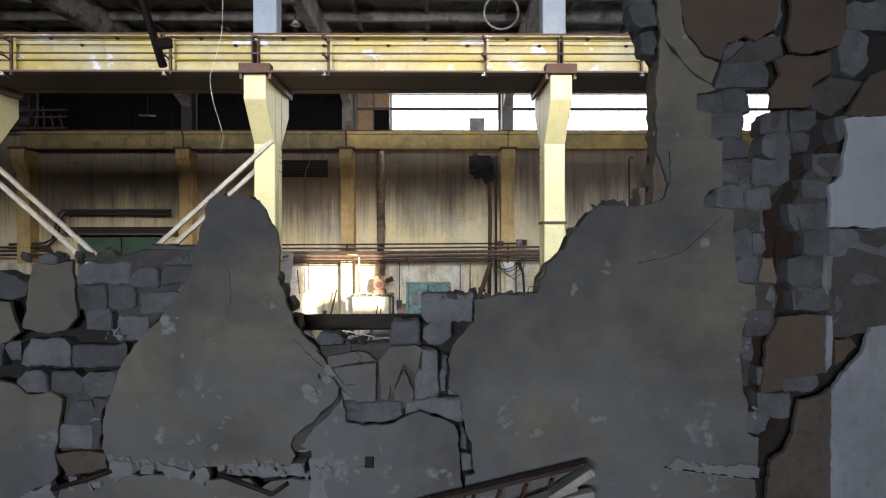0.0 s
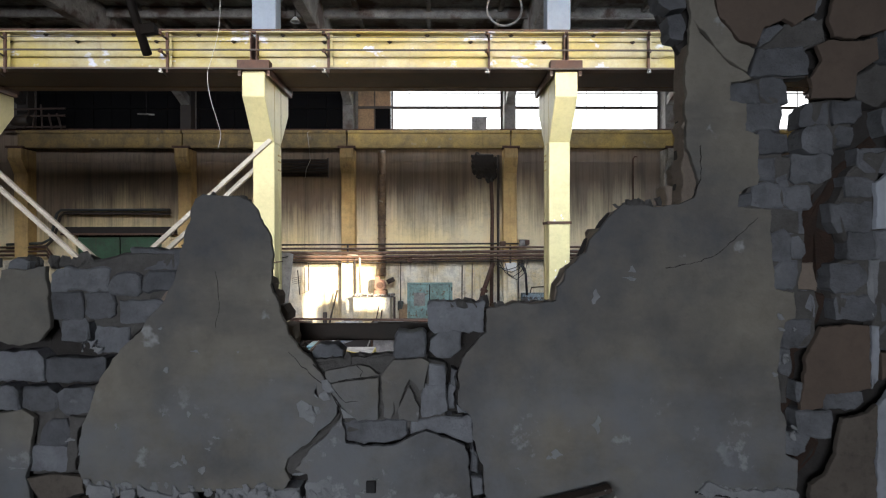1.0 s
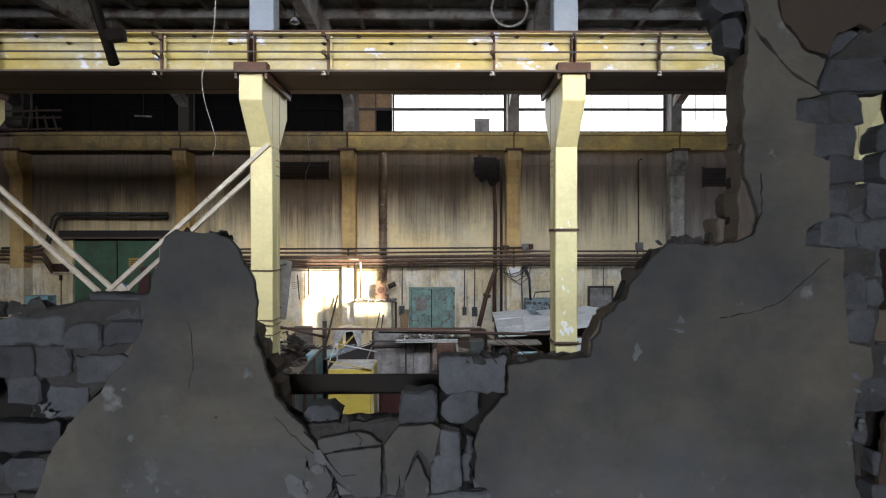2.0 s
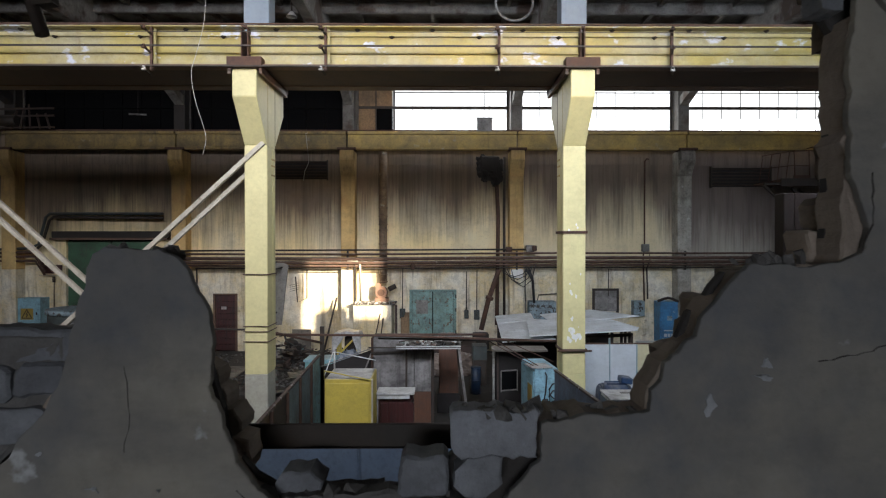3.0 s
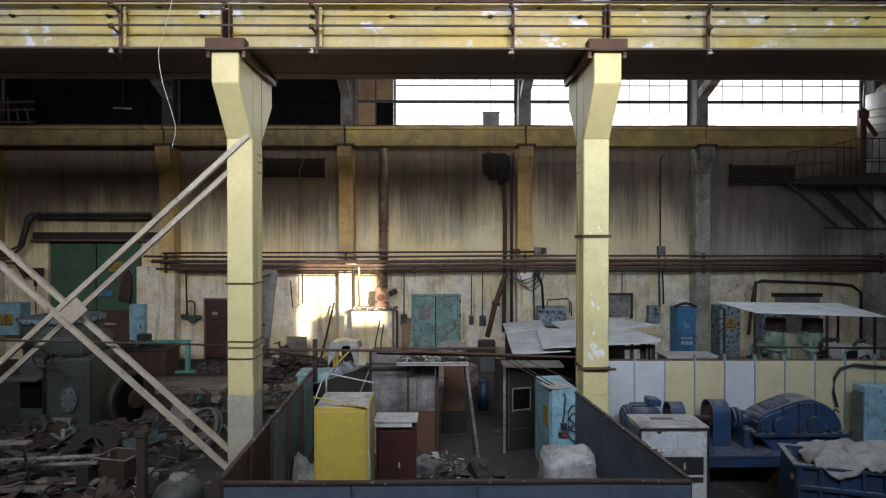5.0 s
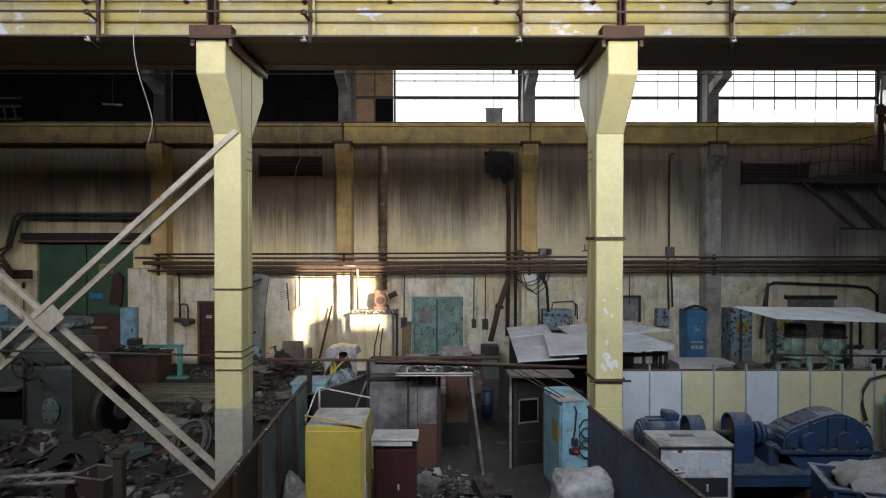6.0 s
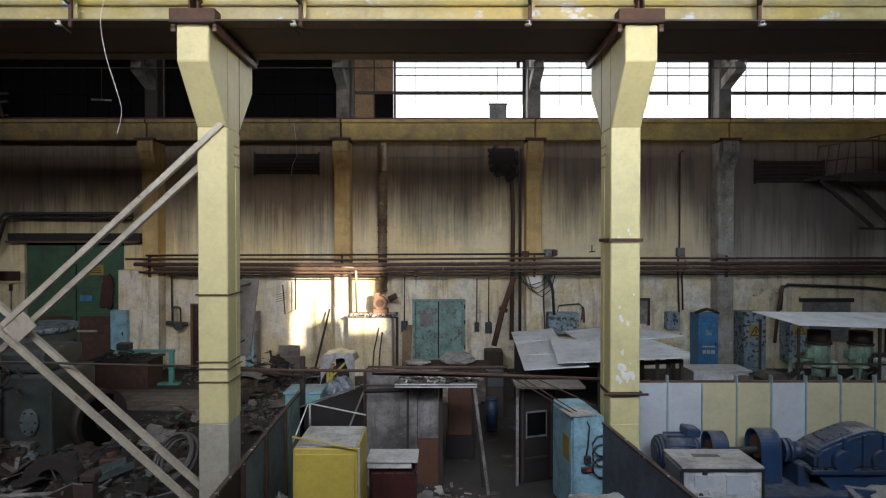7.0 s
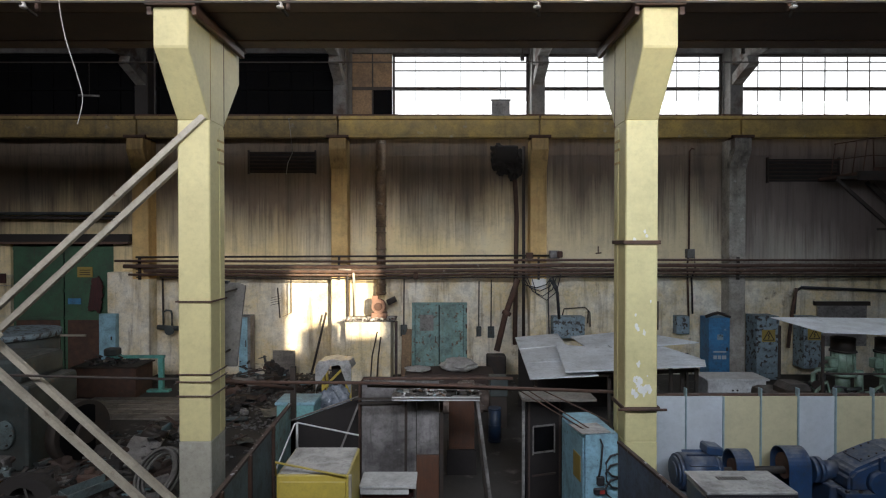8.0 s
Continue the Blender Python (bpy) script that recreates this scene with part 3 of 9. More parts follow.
# ---- the hall's shell ----
X0, X1, SOUTH, NORTH, CEIL = -21.0, 21.0, 2.53, 22.0, 10.3
tagged(part("floor", box(X0 - 0.3, X1 + 0.3, SOUTH + 0.27, NORTH + 0.3, -0.2, 0.0), FLOOR), "dusty stained concrete floor of the derelict hall", "floor", kind="structure")
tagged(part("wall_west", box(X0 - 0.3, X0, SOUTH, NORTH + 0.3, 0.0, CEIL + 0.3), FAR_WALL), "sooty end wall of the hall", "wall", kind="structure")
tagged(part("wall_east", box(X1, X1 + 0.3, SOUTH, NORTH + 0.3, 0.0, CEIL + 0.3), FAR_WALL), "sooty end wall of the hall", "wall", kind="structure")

# ribbed roof slabs
bm = box(X0 - 0.3, X1 + 0.3, SOUTH, NORTH + 0.3, CEIL, CEIL + 0.2)
for i in range(14):
    y = 3.2 + i * 1.45
    add_box(bm, X0, X1, y, y + 0.16, CEIL - 0.3, CEIL + 0.01, 0.03)
for i in range(22):
    x = -20.2 + i * 2.0
    add_box(bm, x, x + 0.12, SOUTH, NORTH, CEIL - 0.14, CEIL + 0.01)
tagged(part("ceiling", bm, ROOF_SLAB), "sooty ribbed concrete roof slabs with damp stains", "ceiling", kind="structure")

# far wall: lower dado, upper limewash, opening band for the windows
nw = thing("wall_north", "sooty limewashed wall with rust and soot streaks", "wall", kind="structure")
GATE = (-13.5, -10.3, 4.03)
part("dado", box(X0, GATE[0], NORTH, NORTH + 0.3, 0, 3.1), DADO, nw)
part("dado", box(GATE[1], -8.14, NORTH, NORTH + 0.3, 0, 3.1), DADO, nw)
part("dado", box(-8.14, -7.34, NORTH, NORTH + 0.3, 2.05, 3.1), DADO, nw)
part("dado", box(-7.34, -0.99, NORTH, NORTH + 0.3, 0, 3.1), DADO, nw)
part("dado", box(-0.99, 0.59, NORTH, NORTH + 0.3, 2.21, 3.1), DADO, nw)
part("dado", box(0.59, X1, NORTH, NORTH + 0.3, 0, 3.1), DADO, nw)
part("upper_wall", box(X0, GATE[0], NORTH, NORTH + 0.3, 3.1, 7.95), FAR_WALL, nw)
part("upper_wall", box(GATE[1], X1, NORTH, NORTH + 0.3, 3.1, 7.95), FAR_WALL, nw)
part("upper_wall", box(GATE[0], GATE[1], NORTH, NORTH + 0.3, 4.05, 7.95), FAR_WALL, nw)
part("ledge_band", box(X0, X1, NORTH - 0.02, NORTH, 6.78, 7.08), FAR_WALL, nw)
part("parapet", box(X0, X1, NORTH, NORTH + 0.3, 9.95, CEIL), CONCRETE, nw)

# pilasters and the far crane beam
PIL = [-15.21 + 6.0 * i for i in range(6)]
for i, x in enumerate(PIL):
    p = thing("pilaster", "sooty yellow concrete pilaster carrying the far crane beam", "column", "far pilasters", "structure")
    bm = box(x - 0.25, x + 0.25, 21.5, 22.0, 3.0, 7.2, 0.02)
    add_box(bm, x - 0.25, x + 0.25, 21.2, 21.55, 6.85, 7.2, 0.02)
    add_bar(bm, (x, 21.28, 6.9), (x, 21.6, 6.35), 0.5, 0.2, (0, 1, 0))
    part("shaft", bm, GREY_PILASTER if x > 8 else PILASTER, p)
    part("base", box(x - 0.25, x + 0.25, 21.5, 22.0, 0.0, 3.0, 0.02), GREY_PILASTER if x > 8 else DADO, p)
    # heads in the left bays are coloured brown-black, darker than the others
    part("head", box(x - 0.2, x + 0.2, 21.6, 22.0, 7.85, CEIL, 0.02), SOOT_AND_SHADE if x < -4 else CONCRETE, p)
    part("cap_plate", box(x - 0.32, x + 0.32, 21.17, 21.62, 7.2, 7.28), RUST, p)
fb = thing("far_crane_beam", "long sooty yellow crane beam along the wall", "beam", kind="structure")
for i, x in enumerate(PIL[:-1]):
    bm = box(x + 0.03, x + 5.97, 21.33, 21.5, 7.28, 7.8)
    add_box(bm, x + 0.03, x + 5.97, 21.22, 21.62, 7.75, 7.85, 0.01)
    add_box(bm, x + 0.03, x + 5.97, 21.28, 21.56, 7.22, 7.32, 0.01)
    part("span", bm, DARKER_YELLOW if i < 2 else OLD_YELLOW, fb)
part("rail", box(X0, X1, 21.38, 21.46, 7.852, 7.93), RUST, fb)
bm = bmesh.new()
for i in range(60):
    add_box(bm, -17 + i * 0.6, -16.94 + i * 0.6, 21.26, 21.34, 7.852, 7.89)
part("rail_clips", bm, RUST, fb)

# roof girders on the pilaster lines
for x in PIL:
    bm = box(x - 0.16, x + 0.16, SOUTH + 0.3, NORTH, 9.45, CEIL, 0.03)
    add_bar(bm, (x, 11.0, 9.3), (x, 12.05, 9.0), 0.34, 0.3)
    add_bar(bm, (x, 13.1, 9.3), (x, 12.05, 9.0), 0.34, 0.3)
    add_bar(bm, (x, 20.7, 9.35), (x, 21.9, 8.9), 0.3, 0.3)
    # the leftmost girder gets the brown-black colour instead of the slab's
    tagged(part("roof_girder", bm, SOOT_AND_SHADE if x < -14 else ROOF_SLAB), "stained concrete roof girder", "girder", "roof girders", "structure")

# far windows
def far_window(x0, x1, mode):
    w = thing("window_1", "tall steel-framed factory window with many bright panes" if mode == "glass" else "factory window blacked out with dark boards", "window", "far windows", "structure")
    z0, z1 = 7.95, 9.95
    bm = box(x0, x1, 22.08, 22.16, z0, z0 + 0.08)
    add_box(bm, x0, x1, 22.08, 22.16, z1 - 0.08, z1)
    add_box(bm, x0, x0 + 0.07, 22.08, 22.16, z0, z1)
    add_box(bm, x1 - 0.07, x1, 22.08, 22.16, z0, z1)
    part("window_frame", bm, DARK_STEEL if mode == "glass" else BLACK, w)
    part("transom", box(x0, x1, 22.06, 22.17, 8.83, 8.92), DARK_STEEL if mode == "glass" else BLACK, w)
    part("glazing_bar", box(x0, x1, 22.10, 22.14, 9.42, 9.45), DARK_STEEL if mode == "glass" else BLACK, w)
    n = max(1, round((x1 - x0) / 0.67))
    for i in range(1, n):
        x = x0 + (x1 - x0) * i / n
        part("mullion", box(x - 0.007, x + 0.007, 22.10, 22.14, z0, z1), DARK_STEEL if mode == "glass" else BLACK, w)
    for i in range(n):
        xa, xb = x0 + (x1 - x0) * i / n, x0 + (x1 - x0) * (i + 1) / n
        for za, zb in ((8.03, 8.83), (8.92, 9.42), (9.45, 9.87)):
            if mode == "glass":
                if random.random() < 0.04:
                    continue
                ob = part("pane", box(xa + 0.013, xb - 0.013, 22.115, 22.12, za, zb), GLASS, w)
                ob.visible_shadow = False
            else:
                dy = 0.02 * (i % 2)
                part("board", box(xa - 0.012, xb + 0.012, 22.145 + dy, 22.16 + dy, za - 0.03, zb + 0.032), BLACK, w)
    return w

for i, x in enumerate(PIL[:-1]):
    if i < 2:
        far_window(x + 0.22, x + 5.78, "black")
    elif i == 2:
        part("jamb", box(-2.98, -2.9, 22.0, 22.3, 7.95, 9.95), CONCRETE, nw)
        far_window(-1.65, x + 5.78, "glass")
        ow = thing("window_boarding", "chipboard sheets closing a window bay", "boarding", "", "structure")
        part("board", box(-2.9, -2.28, 22.1, 22.12, 7.95, 8.87), OSB, ow)
        part("board", box(-2.9, -2.28, 22.1, 22.12, 8.89, 9.95), OSB, ow)
        part("board", box(-2.26, -1.66, 22.1, 22.12, 8.89, 9.95), OSB, ow)
        part("board", box(-2.26, -1.66, 22.1, 22.12, 7.95, 8.86), BLACK, ow, "black board")
        part("bar", box(-2.9, -1.65, 22.04, 22.09, 8.83, 8.92), DARK_STEEL, ow)
        part("bar", box(-2.29, -2.25, 22.05, 22.09, 7.95, 9.95), DARK_STEEL, ow)
    else:
        far_window(x + 0.22, x + 5.78, "glass")
part("end_pier", box(X0, PIL[0] + 0.22, NORTH, NORTH + 0.3, 7.95, 9.95), CONCRETE, nw)
part("end_pier", box(PIL[5] - 0.2, X1, NORTH, NORTH + 0.3, 7.95, 9.95), CONCRETE, nw)
for x in PIL[1:5]:
    part("window_pier", box(x - 0.22, x + 0.22, NORTH + 0.002, NORTH + 0.3, 7.95, 9.95), CONCRETE, nw)

# unseen upper south wall over the annex with its clerestory
sw = thing("wall_south", "upper wall over the annex with a band of tall windows", "wall", kind="structure")
part("band", box(X0, X1, SOUTH, SOUTH + 0.27, 5.0, 6.1), PLASTER, sw)
part("band", box(X0, X1, SOUTH, SOUTH + 0.27, 9.5, CEIL), PLASTER, sw)
part("pier", box(X0, PIL[0], SOUTH, SOUTH + 0.27, 6.1, 9.5), PLASTER, sw)
part("pier", box(PIL[5] - 0.36, X1, SOUTH, SOUTH + 0.27, 6.1, 9.5), PLASTER, sw)
for i, x in enumerate(PIL[:-1]):
    if i != 3:
        part("pier", box(x - 0.35, x + 0.35, SOUTH, SOUTH + 0.27, 6.1, 9.5), PLASTER, sw)
    xs = [x + 0.35 + k * 0.883 for k in range(7)]
    if i == 3:
        # the open bay through which the sun falls; unseen boards are added to shape its patch
        part("boarding", box(6.02, x + 5.65, SOUTH + 0.1, SOUTH + 0.14, 6.1, 9.5), OSB, sw)
        part("boarding", box(2.43, 6.02, SOUTH + 0.1, SOUTH + 0.14, 8.55, 9.5), OSB, sw)
        part("boarding", box(2.43, 2.6, SOUTH + 0.1, SOUTH + 0.14, 6.1, 8.55), OSB, sw)
        part("boarding", box(2.6, 3.4, SOUTH + 0.1, SOUTH + 0.14, 6.1, 6.75), OSB, sw)
        # unseen panes added to fade the left side of the sun patch
        part("dusty_pane", box(2.6, 3.0, SOUTH + 0.1, SOUTH + 0.105, 6.75, 8.55), FILTER_DENSE, sw)
        part("dusty_pane", box(3.0, 3.4, SOUTH + 0.1, SOUTH + 0.105, 6.75, 8.55), FILTER_THIN, sw)
        # stepped edge cut to give the sun patch its lower outline
        part("boarding", sheet([(3.77, 6.1), (6.02, 6.1), (6.02, 6.48), (4.95, 6.48), (4.9, 6.9), (4.5, 7.05), (3.77, 6.78)], SOUTH + 0.1, SOUTH + 0.14, 0.0), OSB, sw)
    else:
        for a, b2 in zip(xs, xs[1:]):
            # opaque panes added here to keep the direct sun out
            part("dusty_pane", box(a + 0.02, b2 - 0.02, SOUTH + 0.12, SOUTH + 0.13, 6.1, 9.5), PANEL_WHITE, sw)
            part("mullion", box(a - 0.02, a + 0.02, SOUTH + 0.1, SOUTH + 0.16, 6.1, 9.5), DARK_STEEL, sw)
tagged(part("backdrop", box(-24, 26, 27.0, 27.1, 4.0, 16.0), BACKDROP), "bright overcast sky behind the windows", "sky", kind="structure")
part("lower_wall", box(X0, -2.6, SOUTH, SOUTH + 0.27, 0.0, 5.0), PLASTER, sw)
part("lower_wall", box(2.45, X1, SOUTH, SOUTH + 0.27, 0.0, 5.0), PLASTER, sw)
part("lower_wall", box(-2.6, 2.45, SOUTH, SOUTH + 0.27, 0.0, 2.36), PLASTER, sw)

# annex room behind the broken wall
an = thing("annex_room", "dim plastered annex room with one window behind", "room", kind="structure")
part("annex_floor", box(-4.0, 4.0, -4.0, SOUTH, 2.1, 2.3), FLOOR, an)
part("annex_ceiling", box(-4.0, 4.0, -4.0, SOUTH - 0.002, 5.2, 5.4), CONCRETE, an)
part("annex_wall", box(-4.2, -4.0, -4.0, SOUTH - 0.002, 2.1, 5.4), PLASTER, an)
part("annex_wall", box(4.0, 4.2, -4.0, SOUTH - 0.002, 2.1, 5.4), PLASTER, an)
part("annex_wall", box(-4.2, -2.4, -4.2, -4.0, 2.1, 5.4), PLASTER, an)
part("annex_wall", box(0.8, 4.2, -4.2, -4.0, 2.1, 5.4), PLASTER, an)
part("annex_wall", box(-2.4, 0.8, -4.2, -4.0, 2.1, 3.05), PLASTER, an)
part("annex_wall", box(-2.4, 0.8, -4.2, -4.0, 4.35, 5.4), PLASTER, an)
# unseen opaque pane, added to block the warm sky behind
part("dusty_pane", box(-2.4, 0.8, -4.12, -4.1, 3.05, 4.35), PANEL_WHITE, an)

# ---- the broken wall ----
bw = thing("broken_wall", "broken block wall with torn grey plaster and cracks", "wall", kind="structure")
rnd = random.Random(7)


def slab(outline, y0, y1, rough=0.01, step=0.03, chamfer=0.006, seed=0, swell=0.0):
    """A piece of masonry: a ragged outline, a worn edge round its face y0, and its back at y1."""
    pts, n = [], len(outline)
    for i in range(n):
        a, b = Vector(outline[i]), Vector(outline[(i + 1) % n])
        k = max(1, int((b - a).length / step))
        nrm = Vector((-(b - a).y, (b - a).x)).normalized()
        for j in range(k):
            p = a.lerp(b, j / k)
            w = noise.noise((p.x * 17 + seed, p.y * 17, seed * 1.7)) + 0.7 * noise.noise((p.x * 48, p.y * 48 + seed, 3.1))
            pts.append(p + nrm * rough * w * 1.4)
    area = sum(a.x * b.y - b.x * a.y for a, b in zip(pts, pts[1:] + pts[:1]))
    if area < 0:
        pts.reverse()
    m = len(pts)
    inner = []
    for i in range(m):
        d = (pts[(i + 1) % m] - pts[i - 1])
        nrm = Vector((-d.y, d.x)).normalized() if d.length > 1e-6 else Vector((0, 0))
        inner.append(pts[i] + nrm * chamfer * (1 + 0.5 * noise.noise((pts[i].x * 30, pts[i].y * 30, seed))))
    bm = bmesh.new()
    front = [bm.verts.new((p.x, y0 + swell * noise.noise((p.x * 6, p.y * 6, seed)), p.y)) for p in inner]
    side = [bm.verts.new((p.x, y0 + chamfer * 0.9, p.y)) for p in pts]
    back = [bm.verts.new((p.x, y1, p.y)) for p in pts]
    f = bm.faces.new(front)
    for i in range(m):
        j = (i + 1) % m
        bm.faces.new((side[i], side[j], front[j], front[i]))
        bm.faces.new((back[i], back[j], side[j], side[i]))
    bmesh.ops.recalc_face_normals(bm, faces=bm.faces)
    bmesh.ops.triangulate(bm, faces=[f], ngon_method="EAR_CLIP")
    return bm


def block(outline, y=2.548, mt=None, rough=0.008, depth=0.1):
    k = len(bw.children)
    ob = part("brick", slab(outline, y + rnd.uniform(-0.01, 0.014), y + depth, rough, 0.02, rnd.uniform(0.004, 0.008), k, 0.012), mt or BLOCK, bw)
    return ob


def plaster(outline, mt=None, proud=0.0, label="", rough=0.006):
    k = len(bw.children)
    return part("plaster_sheet", slab(outline, 2.528 - proud, 2.552, rough, 0.014, 0.0025, k), mt or PLASTER, bw, label)


def rect(x0, z0, x1, z1):
    """A block's outline, a little out of square."""
    j = lambda: rnd.uniform(-0.006, 0.006)
    x0, x1, z0, z1 = x0 - 0.002, x1 + 0.002, z0 - 0.002, z1 + 0.002
    c = [min(x1 - x0, z1 - z0) * rnd.random() ** 3 * 0.36 + 0.004 for k in range(4)]
    return [(x0 + c[0], z0 + j()), (x1 - c[1], z0 + j()), (x1 + j(), z0 + c[1]), (x1 + j(), z1 - c[2]), (x1 - c[2], z1 + j()), (x0 + c[3], z1 + j()), (x0 + j(), z1 - c[3]), (x0 + j(), z0 + c[0])]


# heart of the wall, coloured dark for the shade down the open joints; a through hole lets the daylight in
part("wall_heart", slab([(-2.354, 3.498), (-1.706, 3.447), (-1.464, 3.523), (-1.179, 3.612), (-0.968, 3.651), (-0.905, 3.841), (-0.752, 3.841), (-0.651, 3.651), (-0.574, 3.32), (-0.422, 3.18), (-0.091, 3.18), (0.087, 3.345), (0.265, 3.384), (0.596, 3.447), (0.723, 3.701), (0.824, 3.816), (1.104, 3.823), (1.119, 4.083), (1.135, 4.49), (1.028, 4.668), (1.015, 4.998), (1.524, 4.998), (1.526, 4.388), (1.542, 4.266), (1.521, 4.251), (1.549, 4.045), (1.643, 3.854), (1.643, 3.701), (1.592, 3.447), (1.575, 2.989), (1.587, 2.328), (-2.354, 2.328)], 2.625, 2.66, 0.01, 0.05), HEART_SHADE, bw)
part("wall_heart", slab([(1.524, 4.998), (2.477, 4.998), (2.477, 2.328), (1.587, 2.328), (1.575, 2.989), (1.592, 3.447), (1.643, 3.701), (1.643, 3.854), (1.674, 4.007), (1.679, 4.159), (1.699, 4.271), (1.704, 4.388), (1.694, 4.429), (1.628, 4.454), (1.562, 4.49)], 2.625, 2.66, 0.01, 0.05), HEART_SHADE, bw)


# grey mortar bedding behind the bared blocks
part("mortar_bed", slab([(-1.495, 3.574), (-1.179, 3.651), (-0.971, 3.661), (-0.991, 3.498), (-1.118, 3.35), (-1.235, 3.233), (-1.302, 3.244), (-1.337, 3.376), (-1.464, 3.279), (-1.49, 3.396)], 2.559, 2.62, 0.01, 0.03, 0.01, 2, 0.02), MORTAR_GREY, bw)
part("mortar_bed", slab([(1.287, 4.337), (1.435, 4.373), (1.531, 4.373), (1.516, 4.261), (1.531, 4.047), (1.704, 4.047), (1.704, 3.935), (1.613, 3.834), (1.603, 3.722), (1.46, 3.727), (1.46, 3.823), (1.333, 3.834), (1.399, 3.93), (1.409, 4.134), (1.364, 4.159)], 2.559, 2.62, 0.01, 0.03, 0.01, 8, 0.02), MORTAR_GREY, bw)
part("mortar_bed", slab([(1.653, 4.271), (1.831, 4.286), (1.816, 4.103), (1.72, 4.057), (1.653, 4.057)], 2.559, 2.62, 0.01, 0.03, 0.01, 16, 0.02), MORTAR_GREY, bw)
part("mortar_bed", slab([(1.745, 3.839), (1.806, 3.951), (1.857, 4.068), (1.979, 4.088), (1.918, 3.93), (1.928, 3.742), (2.477, 3.742), (2.477, 3.356), (2.02, 3.233), (1.918, 3.244), (1.918, 3.366), (1.77, 3.366), (1.74, 3.483), (1.74, 3.59), (1.811, 3.62)], 2.559, 2.62, 0.01, 0.03, 0.01, 1, 0.02), MORTAR_GREY, bw)
part("mortar_bed", slab([(1.422, 4.495), (1.562, 4.612), (1.699, 4.627), (1.709, 4.525), (1.628, 4.495), (1.628, 4.378), (1.384, 4.368)], 2.559, 2.62, 0.01, 0.03, 0.01, 10, 0.02), MORTAR_GREY, bw)
part("mortar_bed", slab([(-0.432, 3.188), (-0.091, 3.228), (0.049, 3.223), (0.049, 2.933), (-0.305, 2.9), (-0.33, 3.015)], 2.559, 2.62, 0.01, 0.03, 0.01, 12, 0.02), MORTAR_GREY, bw)
part("mortar_bed", slab([(-0.31, 2.959), (0.036, 3.213), (0.117, 3.188), (0.128, 2.974), (0.229, 2.969), (0.229, 2.867), (0.036, 2.918), (-0.305, 2.877)], 2.559, 2.62, 0.01, 0.03, 0.01, 9, 0.02), MORTAR_GREY, bw)
part("mortar_bed", slab([(-0.32, 2.994), (-0.305, 2.847), (-0.422, 2.715), (-0.46, 2.72), (-0.549, 2.72), (-0.544, 2.786), (-0.422, 2.888)], 2.559, 2.62, 0.01, 0.03, 0.01, 5, 0.02), MORTAR_GREY, bw)
part("mortar_bed", slab([(-1.612, 3.015), (-1.312, 3.111), (-1.337, 2.989), (-1.383, 2.913), (-1.373, 2.735), (-1.591, 2.735), (-1.571, 2.888)], 2.559, 2.62, 0.01, 0.03, 0.01, 7, 0.02), MORTAR_GREY, bw)
part("mortar_bed", slab([(1.475, 3.727), (1.628, 3.727), (1.603, 3.488), (1.679, 3.488), (1.669, 3.254), (1.562, 3.244), (1.552, 3.015), (1.516, 3.015), (1.501, 3.244), (1.562, 3.376), (1.481, 3.498)], 2.559, 2.62, 0.01, 0.03, 0.01, 14, 0.02), MORTAR_GREY, bw)

# blocks bared on the low side of the wall
for x0, z0, x1, z1 in ((-1.439, 3.495, -1.261, 3.592), (-1.497, 3.495, -1.436, 3.584), (-1.492, 3.381, -1.363, 3.49), (-1.36, 3.381, -1.24, 3.49), (-1.464, 3.287, -1.347, 3.378), (-1.253, 3.475, -1.131, 3.569), (-1.124, 3.495, -0.986, 3.574), (-1.179, 3.577, -0.971, 3.671), (-1.215, 3.356, -1.037, 3.457), (-1.312, 3.244, -1.179, 3.345)):
    block(rect(x0, z0, x1, z1))
for x0, z0, x1, z1 in ((-1.744, 3.127, -1.53, 3.244), (-1.523, 3.111, -1.289, 3.218), (-1.764, 3.005, -1.632, 3.101), (-1.624, 2.994, -1.487, 3.101), (-1.469, 2.987, -1.332, 3.091), (-1.833, 3.152, -1.759, 3.228), (-1.581, 2.75, -1.434, 2.852), (-1.986, 3.244, -1.846, 3.396), (-2.354, 3.117, -1.841, 3.218)):
    block(rect(x0, z0, x1, z1))
block([(-1.546, 2.857), (-1.535, 2.933), (-1.495, 2.969), (-1.439, 2.969), (-1.421, 2.918), (-1.426, 2.857)])
block([(-1.846, 3.554), (-1.775, 3.531), (-1.713, 3.493), (-1.724, 3.432), (-1.795, 3.422), (-1.846, 3.437), (-1.973, 3.447), (-1.973, 3.523)])
block([(-1.688, 3.584), (-1.678, 3.62), (-1.642, 3.635), (-1.596, 3.615), (-1.596, 3.579)])
block([(-1.347, 3.376), (-1.246, 3.376), (-1.235, 3.345), (-1.317, 3.249), (-1.347, 3.269)], 2.585)
block([(-1.164, 3.493), (-0.981, 3.493), (-1.032, 3.457), (-1.164, 3.46)], 2.57)

# blocks and cracked plaster round the low gap
for x0, z0, x1, z1 in ((-0.091, 3.213, 0.036, 3.32), (0.049, 3.322, 0.28, 3.437), (0.056, 3.213, 0.181, 3.32), (0.049, 3.091, 0.117, 3.183), (0.023, 2.974, 0.123, 3.101)):
    block(rect(x0, z0, x1, z1))
block([(-0.307, 2.954), (-0.035, 2.956), (-0.03, 2.893), (-0.066, 2.872), (-0.116, 2.862), (-0.218, 2.857), (-0.3, 2.877)])
